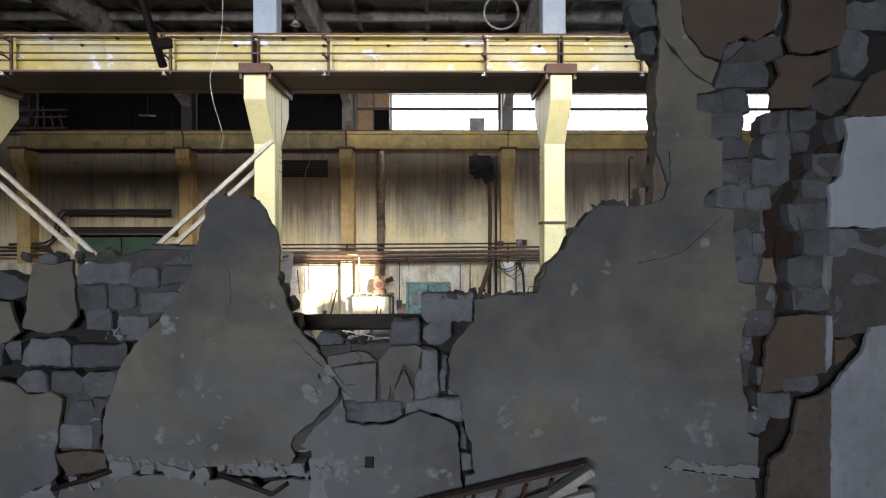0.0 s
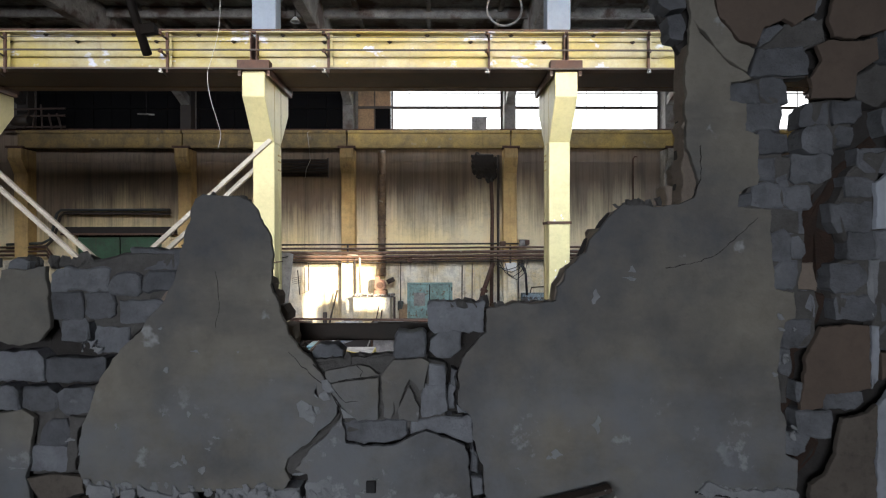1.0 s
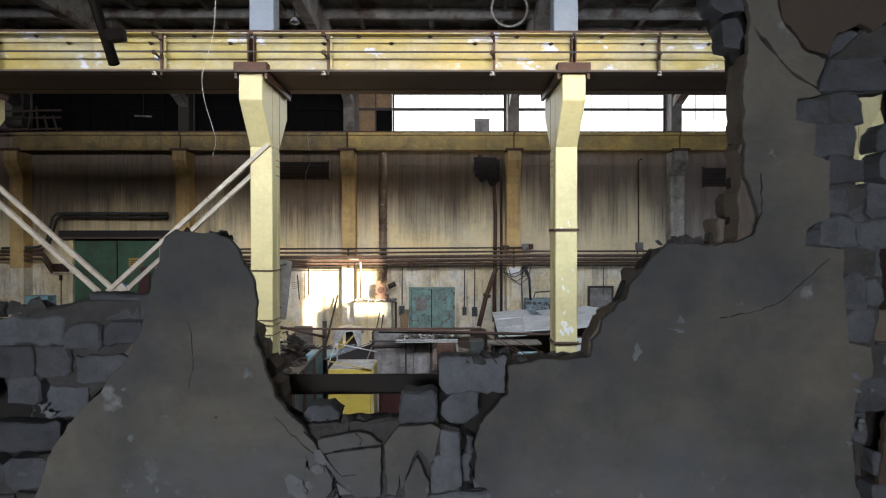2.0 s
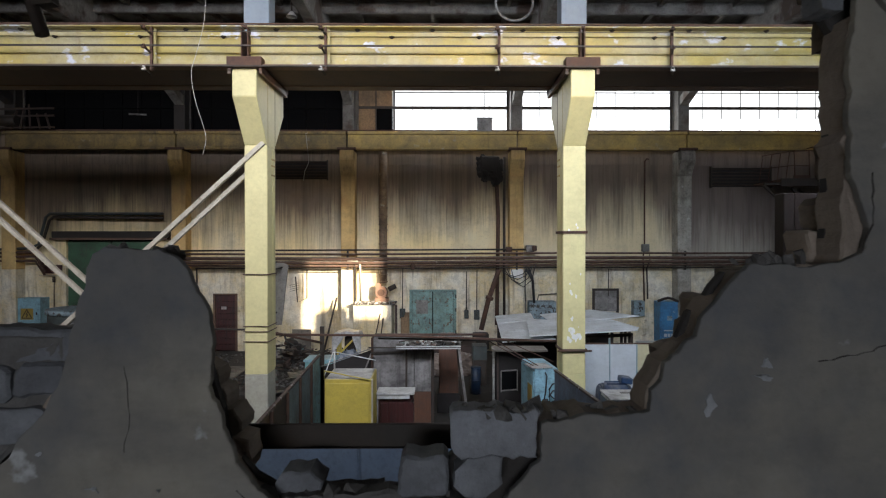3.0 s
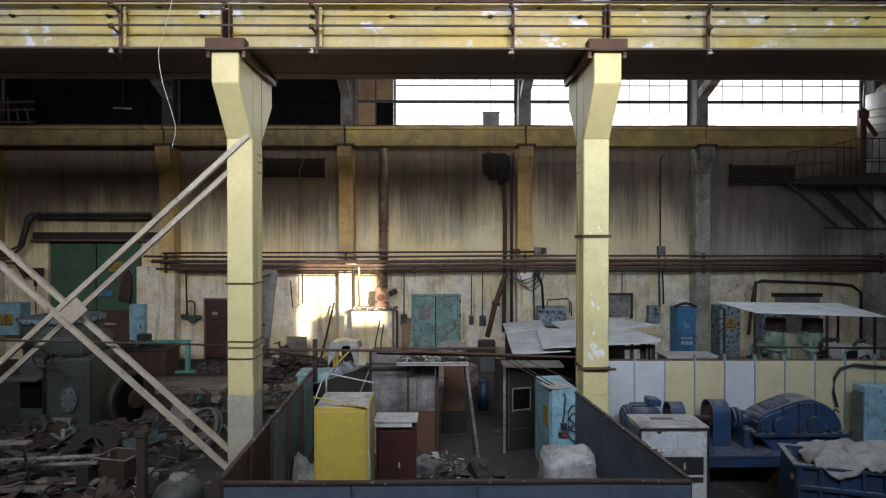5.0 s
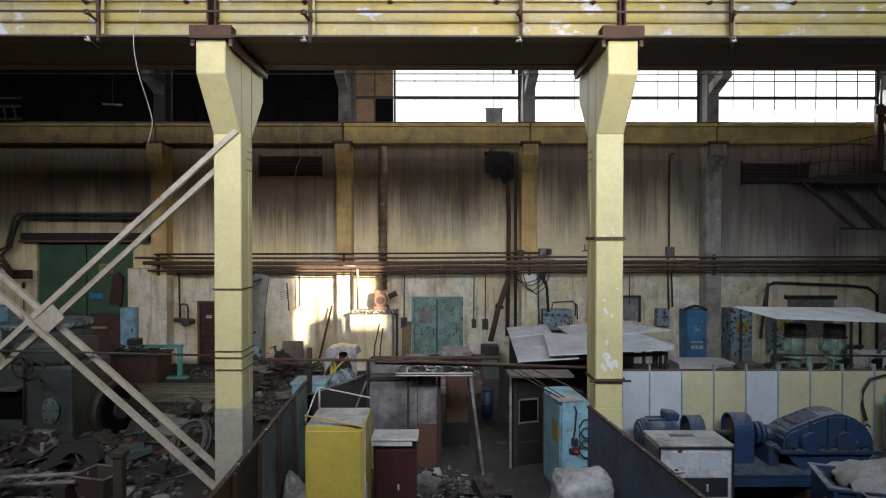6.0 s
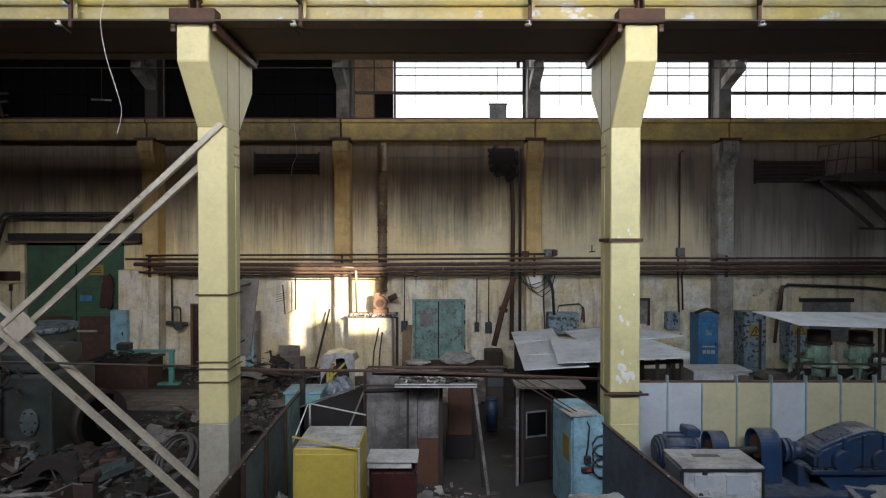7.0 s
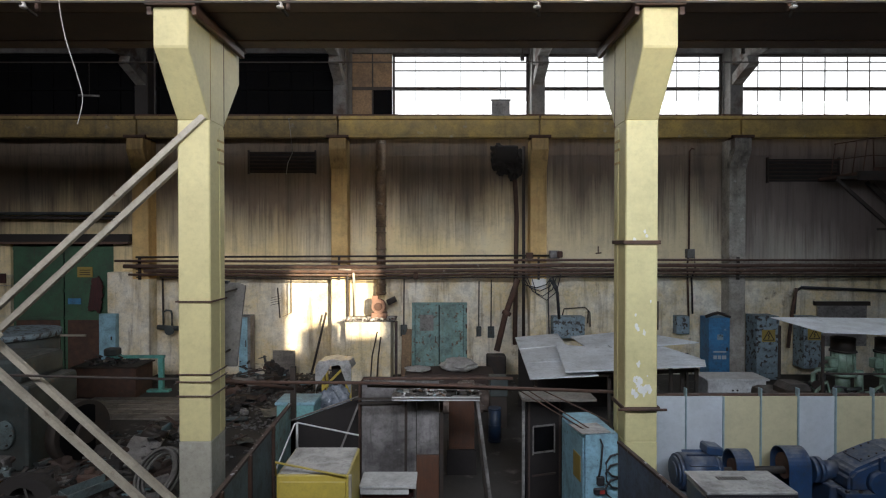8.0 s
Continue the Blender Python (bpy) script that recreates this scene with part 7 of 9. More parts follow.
part("dust_top", box(-1.70, -1.03, 9.77, 10.48, 1.841, 1.852, 0.004), DUST, yc, "thick grey dust")
part("edge_strip", box(-1.01, -0.985, 9.74, 9.78, 0.0, 1.84), BRACE, yc)
part("rail", tube([(-1.72, 9.74, 1.9), (-1.72, 10.45, 2.12), (-1.7, 10.5, 2.12), (-1.02, 10.5, 1.98)], 0.009, 6), WHITE_STEEL, yc)
part("rail", tube([(-1.72, 9.74, 1.84), (-1.72, 9.72, 1.98), (-1.03, 9.72, 1.84)], 0.011, 6), CAB_YELLOW, yc)
part("rail_post", tube([(-1.7, 10.48, 1.84), (-1.7, 10.48, 2.12)], 0.014, 6), WHITE_STEEL, yc)
part("latch", box(-1.0, -0.975, 9.8, 9.9, 0.9, 1.1), BRACE, yc)

rc = thing("red_cabinet", "dark red wooden cabinet with a dusty white ledge on top", "cabinet")
part("body", box(-0.98, -0.41, 10.47, 10.75, 0.0, 1.44, 0.006), MAROON, rc)
part("door", box(-0.95, -0.44, 10.45, 10.468, 0.06, 1.36, 0.004), MAROON, rc)
part("ledge", box(-1.0, -0.38, 10.36, 10.75, 1.44, 1.475, 0.006), WHITE_STEEL, rc, "dusty white ledge")
part("ledge_front", box(-0.99, -0.46, 10.385, 10.399, 1.37, 1.44), WHITE_STEEL, rc)
part("hook", tube([(-0.42, 10.4, 1.46), (-0.39, 10.38, 1.41), (-0.4, 10.38, 1.34), (-0.44, 10.38, 1.33)], 0.01, 6), DARK_STEEL, rc)
for k in range(4):
    part("batten", box(-0.94 + k * 0.145, -0.9 + k * 0.145 + 0.07, 10.438, 10.451, 0.08, 1.29, 0.004), MAROON, rc)
part("knob", box(-0.66, -0.63, 10.43, 10.45, 0.76, 0.84, 0.008), BRACE, rc)

wt = thing("white_table", "dusty white work table with splayed steel legs", "table")
part("tabletop", box(-0.84, 0.46, 12.6, 13.04, 1.815, 1.84, 0.006), SHEET_GREY, wt)
part("edge_strip", box(-0.84, 0.46, 12.588, 12.598, 1.822, 1.84), WHITE_STEEL, wt)
part("edge_strip", box(-0.84, 0.46, 12.588, 12.598, 1.782, 1.8), WHITE_STEEL, wt)
part("apron", box(-0.82, 0.44, 12.6, 12.62, 1.78, 1.814), DARK_STEEL, wt)
part("edge_strip", box(-1.4, -0.85, 12.59, 12.61, 1.8, 1.825), DARK_STEEL, wt)
rt = random.Random(71)
bm = bmesh.new()
for i in range(190):
    x, y, n = rt.uniform(-0.78, 0.44), rt.uniform(12.64, 13.0), rt.uniform(0.015, 0.07)
    add_box(bm, -n, n, -n * 0.6, n * 0.6, -n * 0.3, n * 0.3, 0, pose(x, y, 1.842 + n * 0.3 + 0.03 * rt.random() * max(0, 0.5 + noise.noise((x * 4, y * 4, 1))), rt.uniform(-25, 25), rt.uniform(-25, 25), rt.uniform(0, 180)))
tagged(part("table_crumbs", bm, LITTER), "pale crumbs and scraps spread over the work table", "rubble", kind="stuff")
part("leg", bar((0.42, 12.64, 1.78), (0.66, 12.7, 0.0), 0.03, 0.045), SHEET_GREY, wt)
part("leg", bar((0.4, 13.0, 1.78), (0.6, 13.06, 0.0), 0.03, 0.045), DARK_STEEL, wt)
part("leg", bar((-0.65, 12.9, 1.78), (-0.66, 12.95, 0.0), 0.04, 0.04), DARK_STEEL, wt)
oc = thing("orange_cabinet", "orange-brown wooden cabinet standing behind the table", "cabinet")
part("body", box(0.02, 0.47, 14.3, 14.8, 0.45, 1.5, 0.006), ORANGE_WOOD, oc)
# added dark block that fills the space below the cabinet body
part("plinth", box(-0.02, 0.5, 14.26, 14.8, 0.0, 0.448, 0.006), DOOR_DARK, oc, "dark block below the cabinet")
part("door", box(0.04, 0.45, 14.28, 14.298, 0.5, 1.45, 0.004), ORANGE_WOOD, oc)

bc = thing("blue_control_cabinet", "light blue control cabinet with coiled black cable", "cabinet", at=pose(2.0, 12.35, 0, 0, 0, 6))
part("body", box(-0.23, 0.23, -0.5, 0.5, 0.0, 1.54, 0.012), SKY_BLUE, bc)
part("side_door", box(-0.25, -0.231, -0.45, 0.45, 0.1, 1.48, 0.005), SKY_BLUE, bc)
part("side_plate", box(-0.262, -0.251, -0.38, -0.1, 0.85, 1.2), SIGN_YELLOW, bc, "faded yellow plate")
part("top_sheet", bar((-0.32, -0.35, 1.57), (0.1, -0.3, 1.56), 0.4, 0.015), DUST, bc, "loose white board")
for k, (z, r) in enumerate(((1.12, 0.16), (0.98, 0.17), (0.8, 0.15))):
    part("cable_coil", tube([(0.2, -0.55, z + r), (0.1, -0.56, z + r * 0.9), (0.03, -0.57, z + 0.3 * r), (0.04, -0.57, z - 0.3 * r), (0.12, -0.56, z - r * 0.8), (0.22, -0.54, z - r)], 0.014, 6), RUBBER, bc)
part("cable", tube([(-0.05, -0.45, 1.55), (0.0, -0.53, 1.4), (-0.03, -0.54, 1.1), (-0.06, -0.54, 0.95)], 0.014, 6), RUBBER, bc)
part("socket", box(-0.08, 0.02, -0.56, -0.502, 0.86, 0.98, 0.01), RUBBER, bc)
part("plug", box(-0.12, 0.05, -0.56, -0.502, 0.74, 0.82, 0.01), RUBBER, bc)
part("plug_face", box(-0.05, 0.02, -0.566, -0.561, 0.755, 0.805), RED, bc, "red plug face")

sh = thing("black_doors", "black panel door with a small window, leaning in the booth", "door")
part("panel", bar((1.22, 13.2, 0.83), (1.85, 13.4, 0.83), 0.05, 1.65), DOOR_DARK, sh)
part("lower_frame", bar((1.32, 13.2, 0.42), (1.72, 13.325, 0.42), 0.02, 0.03), TAR_BROWN, sh)
part("door_stile", bar((1.27, 13.18, 0.05), (1.27, 13.18, 1.6), 0.03, 0.03), TAR_BROWN, sh)
part("door_stile", bar((1.79, 13.345, 0.05), (1.79, 13.345, 1.6), 0.03, 0.03), TAR_BROWN, sh)
part("window_glass", bar((1.36, 13.215, 0.99), (1.68, 13.315, 0.99), 0.012, 0.38), BLACK, sh)
bm = bmesh.new()
for p, q in (((1.34, 13.22, 0.78), (1.7, 13.33, 0.78)), ((1.34, 13.22, 1.2), (1.7, 13.33, 1.2)), ((1.34, 13.22, 0.75), (1.34, 13.22, 1.2)), ((1.7, 13.33, 0.75), (1.7, 13.33, 1.2))):
    add_bar(bm, p, q, 0.02, 0.03)
part("window_trim", bm, SHEET_GREY, sh)
part("stile", bar((1.17, 13.1, 0.0), (1.17, 13.1, 1.7), 0.045, 0.05), SHEET_GREY, sh)
part("header", bar((1.15, 13.3, 1.66), (2.3, 13.3, 1.66), 0.5, 0.04), WOOD_GREY, sh)

bag = thing("white_sack", "dusty white sack lying in the booth", "sack")
bm = bmesh.new()
bmesh.ops.create_uvsphere(bm, u_segments=56, v_segments=32, radius=1.0)
for v in bm.verts:
    c = v.co
    c.x, c.y, c.z = [math.copysign(abs(q) ** 0.42, q) for q in c]
    n = noise.noise(c * 1.6) * 0.16 - 0.14 * abs(noise.noise(c * 3.1 + Vector((4, 1, 2)))) - 0.07 * abs(noise.noise(c * 7.0))
    v.co = Vector((c.x * 0.36 * (1 + n), c.y * 0.28 * (1 + n), c.z * 0.3 * (1 + n)))
for f in bm.faces:
    f.smooth = True
part("sack_body", bm, POLY, bag).matrix_basis = pose(1.6, 9.6, 1.05)
part("crate_under", box(1.28, 1.92, 9.35, 9.9, 0, 0.77, 0.01), DARK_STEEL, bag)

# turquoise tub and film behind the booth
tb = thing("turquoise_chest", "turquoise steel chest with a pale lid", "chest")
part("body", box(-3.24, -2.53, 15.0, 15.6, 0.0, 1.03, 0.015), CHEST_PAINT, tb)
part("lid", box(-3.27, -2.5, 14.97, 15.63, 1.03, 1.09, 0.015), SKY_BLUE, tb)
# opening drawn as a black plate, its shade put into the colour
part("opening", box(-3.12, -2.95, 14.985, 14.998, 0.75, 0.9), BLACK, tb)

# ---- cream panel fence and machines ----
fe = thing("panel_fence", "low fence of white and cream panels with blue-green posts", "fence")
x = 2.87
k = 0
kinds = "WWCCWCCCCCWC"
while x < 9.0:
    part("panel", box(x + 0.006, x + 0.532, 12.4, 12.43, 0.35, 1.9, 0.004), PANEL_WHITE if kinds[k % 12] == "W" else PANEL_CREAM, fe)
    part("post", box(x - 0.009, x + 0.009, 12.37, 12.45, 0.0, 2.02 if k % 2 == 1 or k > 3 else 1.9), POST, fe)
    x += 0.538
    k += 1
part("top_rail", box(2.8, 9.1, 12.44, 12.5, 1.86, 1.92), RUST, fe)
part("ledge", box(2.8, 9.1, 12.5, 12.8, 1.8, 1.85), TAR_BROWN, fe)
part("plinth", box(2.8, 9.1, 12.38, 12.5, 0.0, 0.35), CONCRETE, fe)

ic = thing("instrument_cabinet", "white instrument cabinet with grey top and black lower panel", "cabinet")
part("body", box(2.88, 3.86, 10.55, 11.12, 0.0, 1.3, 0.012), WHITE_STEEL, ic)
part("side_panel", box(2.868, 2.88, 10.6, 11.08, 0.1, 1.25), BLUE, ic)
part("top", box(2.86, 3.88, 10.53, 11.14, 1.3, 1.33, 0.006), DUST, ic)
part("edge_trim", box(2.862, 3.878, 10.524, 10.548, 1.27, 1.3), RUBBER, ic, "black edge trim")
part("edge_trim", box(2.862, 2.885, 10.524, 10.548, 0.0, 1.27), RUBBER, ic, "black edge trim")
part("edge_trim", box(3.855, 3.878, 10.524, 10.548, 0.0, 1.27), RUBBER, ic, "black edge trim")
for i in range(10):
    part("vent_slot", box(3.15 + i * 0.035, 3.17 + i * 0.035, 10.85, 10.95, 1.331, 1.336), DARK_STEEL, ic)
part("paper", box(3.02, 3.26, 10.535, 10.549, 1.06, 1.22), PANEL_WHITE, ic)
part("paper", box(3.42, 3.72, 10.535, 10.549, 0.98, 1.22), PANEL_WHITE, ic)
part("label_plate", box(3.12, 3.18, 10.535, 10.549, 1.22, 1.25), DARK_STEEL, ic)
part("handle", tube([(3.05, 10.54, 1.0), (3.05, 10.5, 0.97), (3.2, 10.5, 0.98), (3.2, 10.54, 1.02)], 0.012, 6), WHITE_STEEL, ic)
part("handle", box(3.08, 3.12, 10.5, 10.549, 0.9, 1.0, 0.006), DARK_STEEL, ic)
part("lower_panel", box(2.95, 3.8, 10.53, 10.549, 0.62, 0.88, 0.006), RUBBER, ic, "black instrument panel")
part("lower_panel", box(2.95, 3.8, 10.535, 10.549, 0.5, 0.58, 0.006), RUBBER, ic, "black instrument panel")
part("knob", box(3.5, 3.53, 10.51, 10.529, 0.7, 0.8, 0.006), WHITE_STEEL, ic)

mc = thing("drive_machine", "blue painted motor, belt guards and gearbox on a steel base", "machine")
part("base_frame", box(3.9, 6.9, 11.3, 12.2, 0.56, 0.62, 0.01), BLUE, mc)
part("base_beam", box(3.9, 6.9, 11.32, 11.36, 0.42, 0.56), BLUE, mc)
part("base_beam", box(3.9, 6.9, 12.14, 12.18, 0.42, 0.56), BLUE, mc)
part("base_leg", box(4.0, 4.2, 11.4, 12.1, 0.0, 0.42), RUST, mc)
part("base_leg", box(5.4, 5.6, 11.4, 12.1, 0.0, 0.42), RUST, mc)
part("base_leg", box(6.6, 6.8, 11.4, 12.1, 0.0, 0.42), RUST, mc)
mo = part("motor", tube([(3.14, 11.95, 1.0), (3.58, 11.95, 1.0)], 0.25, 20), BLUE, mc)
for i in range(10):
    a = 2 * math.pi * i / 10
    part("cooling_fin", bar((3.2, 11.95 + 0.26 * math.cos(a), 1.0 + 0.26 * math.sin(a)), (3.56, 11.95 + 0.26 * math.cos(a), 1.0 + 0.26 * math.sin(a)), 0.015, 0.04, (0, math.cos(a), math.sin(a))), BLUE, mo)
part("terminal_box", box(3.46, 3.68, 11.82, 12.08, 1.25, 1.37, 0.02, pose(3.57, 11.95, 1.3, 0, 8, 0) @ pose(-3.57, -11.95, -1.3)), BLUE, mo)
bm = bmesh.new()
add_tube(bm, [(3.04, 11.95, 1.0), (3.07, 11.95, 1.0)], 0.13, 18)
add_tube(bm, [(3.06, 11.95, 1.0), (3.1, 11.95, 1.0)], 0.2, 18)
add_tube(bm, [(3.09, 11.95, 1.0), (3.14, 11.95, 1.0)], 0.235, 18)
part("end_bell", bm, BLUE, mo)
add = tube([(3.57, 11.95, 1.0), (3.66, 11.95, 1.0)], 0.2, 18)
part("end_bell", add, BLUE, mo)
part("motor_foot", box(3.1, 3.65, 11.7, 12.2, 0.0, 0.76, 0.02), BLUE, mc)

def guard(x0, x1, y, zc, r, zb):
    bm = bmesh.new()
    n = 14
    line = [(y + r, zb)] + [(y + r * math.cos(math.pi * i / n), zc + r * math.sin(math.pi * i / n)) for i in range(n + 1)] + [(y - r, zb)]
    rows = []
    for k, (py, pz) in enumerate(line):
        s = (r - 0.012) / r
        iy, iz = y + (py - y) * s, (zc + (pz - zc) * s if pz > zc else pz)
        rows.append([bm.verts.new(q) for q in ((x0, py, pz), (x1, py, pz), (x1, iy, iz), (x0, iy, iz))])
    for a, b in zip(rows, rows[1:]):
        for k in range(4):
            bm.faces.new((a[k], a[(k + 1) % 4], b[(k + 1) % 4], b[k]))
    bm.faces.new([q[1] for q in rows])
    bm.faces.new(rows[0])
    bm.faces.new(rows[-1])
    bmesh.ops.recalc_face_normals(bm, faces=bm.faces)
    return bm

part("belt_guard", guard(3.82, 4.06, 11.95, 1.1, 0.2, 0.62), BLUE, mc)
part("belt_guard", guard(4.5, 4.8, 11.95, 1.11, 0.23, 0.62), BLUE, mc)
part("pulley", tube([(3.84, 11.95, 1.05), (3.98, 11.95, 1.05)], 0.12, 18), RUST, mc)
part("pulley", tube([(4.54, 11.95, 1.08), (4.74, 11.95, 1.08)], 0.17, 18), RUST, mc)
part("shaft", tube([(3.6, 11.95, 1.0), (4.95, 11.9, 1.05)], 0.05, 10), DARK_STEEL, mc)
part("coupling", tube([(4.84, 11.85, 1.06), (4.9, 11.85, 1.06)], 0.17, 18), BLUE, mc)
part("coupling", tube([(4.92, 11.85, 1.06), (4.98, 11.85, 1.06)], 0.17, 18), BLUE, mc)
part("bearing_housing", tube([(4.98, 11.85, 1.06), (5.2, 11.85, 1.06)], 0.12, 16), BLUE, mc)
bm = bmesh.new()
prof = [(5.14, 0.95), (5.14, 1.1), (5.22, 1.19), (5.42, 1.275), (5.65, 1.37), (5.88, 1.44), (6.08, 1.435), (6.3, 1.34), (6.46, 1.18), (6.54, 0.97), (6.5, 0.92), (5.14, 0.9)]
va = [bm.verts.new((px, 11.5, pz)) for px, pz in prof]
vb = [bm.verts.new((px, 12.03, pz)) for px, pz in prof]
bm.faces.new(va)
bm.faces.new(vb[::-1])
for i in range(len(prof)):
    j = (i + 1) % len(prof)
    bm.faces.new((va[j], va[i], vb[i], vb[j]))
bmesh.ops.recalc_face_normals(bm, faces=bm.faces)
bmesh.ops.bevel(bm, geom=list(bm.edges), offset=0.04, segments=2, affect="EDGES")
gb = part("gearbox_cover", bm, BLUE, mc)
part("inspection_plate", bar((5.36, 11.77, 1.262), (5.72, 11.77, 1.402), 0.34, 0.02), DUSTY_BLUE, gb, "dusty inspection plate")
for k in range(8):
    part("plate_bolt", tube([(5.38 + 0.1 * (k % 4), 11.63 + 0.28 * (k // 4), 1.27 + 0.039 * (k % 4)), (5.38 + 0.1 * (k % 4), 11.63 + 0.28 * (k // 4), 1.295 + 0.039 * (k % 4))], 0.012, 6), DARK_STEEL, gb)
for xx, zt in ((5.53, 1.36), (5.8, 1.4), (6.08, 1.4)):
    part("rib", box(xx - 0.02, xx + 0.02, 11.46, 11.5, 0.95, zt), BLUE, gb)
part("lifting_eye", tube([(6.42, 11.6, 1.22), (6.47, 11.6, 1.27), (6.52, 11.6, 1.22)], 0.018, 6), BLUE, gb)
part("flange", box(5.04, 6.62, 11.42, 12.12, 0.86, 0.92, 0.008), BLUE, mc)
bm = bmesh.new()
prof = [(5.14, 0.86), (5.4, 0.6), (6.3, 0.6), (6.5, 0.86)]
va = [bm.verts.new((px, 11.5, pz)) for px, pz in prof]
vb = [bm.verts.new((px, 12.1, pz)) for px, pz in prof]
bm.faces.new(va)
bm.faces.new(vb[::-1])
for i in range(4):
    j = (i + 1) % 4
    bm.faces.new((va[j], va[i], vb[i], vb[j]))
bmesh.ops.recalc_face_normals(bm, faces=bm.faces)
part("gearbox_sump", bm, BLUE, mc)
part("bearing_cap", tube([(5.5, 11.4, 1.04), (5.5, 11.51, 1.04)], 0.15, 20), BLUE, mc)
part("bearing_cap", tube([(6.06, 11.44, 1.04), (6.06, 11.51, 1.04)], 0.15, 18), BLUE, mc)
for i in range(10):
    part("bolt", box(5.06 + i * 0.17, 5.1 + i * 0.17, 11.43, 11.47, 0.92, 0.95, 0.004), DARK_STEEL, mc)
part("bracket_block", box(4.96, 5.13, 11.6, 12.0, 0.62, 0.94, 0.015), BLUE, mc)

tub = thing("blue_skip", "blue ribbed steel skip covered with a dirty tarpaulin", "skip", at=pose(4.72, 9.85, 0.05, 0, 0, -18))
for dims in ((0, 1.55, 0, 0.03, 0.15, 0.96), (0, 1.55, 0.77, 0.8, 0.15, 0.96), (0, 0.03, 0.032, 0.768, 0.15, 0.96), (1.52, 1.55, 0.032, 0.768, 0.15, 0.96)):
    part("side_plate", box(*dims), BLUE, tub)
part("floor_plate", box(0.002, 1.548, 0.032, 0.768, 0.12, 0.148), BLUE, tub)
part("fill", box(0.03, 1.52, 0.04, 0.76, 0.62, 0.84), DARK_STEEL, tub)
for x0, x1, y0, y1 in ((-0.04, 1.59, -0.05, 0.04), (-0.04, 1.59, 0.76, 0.84), (-0.04, 0.04, 0.04, 0.76), (1.51, 1.59, 0.04, 0.76)):
    part("rim", box(x0, x1, y0, y1, 0.96, 1.0, 0.006), BLUE, tub)
for i in range(7):
    part("rib", box(0.02 + i * 0.245, 0.07 + i * 0.245, -0.04, 0.0, 0.15, 0.96, 0.006), BLUE, tub)
for z in (0.4, 0.7):
    part("rib", box(0, 1.55, -0.05, 0.0, z - 0.03, z + 0.03, 0.006), BLUE, tub)
part("foot", box(0.1, 1.45, 0.1, 0.7, -0.05, 0.12), RUST, tub)
part("lug", tube([(-0.06, 0.02, 0.8), (-0.02, 0.02, 0.8)], 0.05, 10), RUST, tub)

def cloth(name, x0, x1, y0, y1, z, mt, label, amp=0.08, seed=0, droop=0.25, cat="tarpaulin", at=None):
    bm = bmesh.new()
    n, m = 60, 44
    grid = []
    for i in range(n + 1):
        row = []
        for j in range(m + 1):
            u, v = i / n, j / m
            x, y = x0 + (x1 - x0) * u, y0 + (y1 - y0) * v
            h = z + amp * (0.9 * noise.noise((x * 2.6 + seed, y * 2.6, seed)) + 0.7 * (0.4 - abs(noise.noise((x * 4 + y * 2 + seed, y * 3.5 - x, 1.0)))) + 0.35 * (0.4 - abs(noise.noise((x * 9, y * 9 + x * 4, seed)))))
            e = min(v, 1 - v, u, 1 - u)
            edge = 0.12 + 0.08 * noise.noise((x * 3, y * 3, seed + 4))
            if e < edge:
                h -= droop * ((edge - e) / edge) ** 1.2 * max(0.1, 0.8 + 1.6 * noise.noise((x * 1.7 + 9, y * 1.7, seed)))
            row.append(bm.verts.new((x + 0.03 * noise.noise((x * 5, y * 5, 7 + seed)), y + 0.05 * noise.noise((x * 4, y * 4, 2 + seed)), h)))
        grid.append(row)
    for i in range(n):
        for j in range(m):
            f = bm.faces.new((grid[i][j], grid[i + 1][j], grid[i + 1][j + 1], grid[i][j + 1]))
            f.smooth = True
    ob = part(name, bm, mt)
    sol = ob.modifiers.new("thick", "SOLIDIFY")
    sol.thickness = 0.006
    if at is not None:
        ob.matrix_basis = at
    return tagged(ob, label, cat)

cloth("tarpaulin", 0.22, 1.85, -0.07, 0.95, 1.09, TARP, "dirty grey tarpaulin thrown over the blue skip", 0.16, 3, 0.17, at=pose(4.72, 9.85, 0.05, 0, 0, -18))

rb = thing("blue_locker", "light blue steel locker standing by the panel fence", "cabinet")
part("body", box(7.06, 7.6, 11.75, 12.05, 0.0, 1.6, 0.01), SKY_BLUE, rb)
part("door", box(7.1, 7.56, 11.73, 11.748, 0.1, 1.55, 0.005), SKY_BLUE, rb)
part("side_panel", box(7.048, 7.06, 11.78, 12.02, 0.1, 1.5), SLATE_GREEN, rb)
hose = thing("black_hose", "thick black hose hanging over the panel fence", "hose")
part("hose_tube", tube([(7.95, 12.3, 1.8), (7.3, 12.33, 1.85), (7.05, 12.33, 1.78), (6.95, 12.34, 1.6), (6.94, 12.34, 1.35), (6.98, 12.3, 1.1)], 0.024, 8), RUBBER, hose)

# pale sheet roof behind the booth
rf = thing("sheet_roof", "low lean-to roof of overlapping dirty white sheets", "roof")
def roof_sheet(name, a, b, c, e, dz):
    bm = bmesh.new()
    top = [bm.verts.new(Vector(p) + Vector((0, 0, dz))) for p in (a, b, c, e)]
    low = [bm.verts.new(Vector(p) + Vector((0, 0, dz - 0.025))) for p in (a, b, c, e)]
    bm.faces.new(top)
    bm.faces.new(low[::-1])
    for i in range(4):
        j = (i + 1) % 4
        bm.faces.new((top[i], low[i], low[j], top[j]))
    bmesh.ops.recalc_face_normals(bm, faces=bm.faces)
    return part(name, bm, ROOF_SHEET, rf)
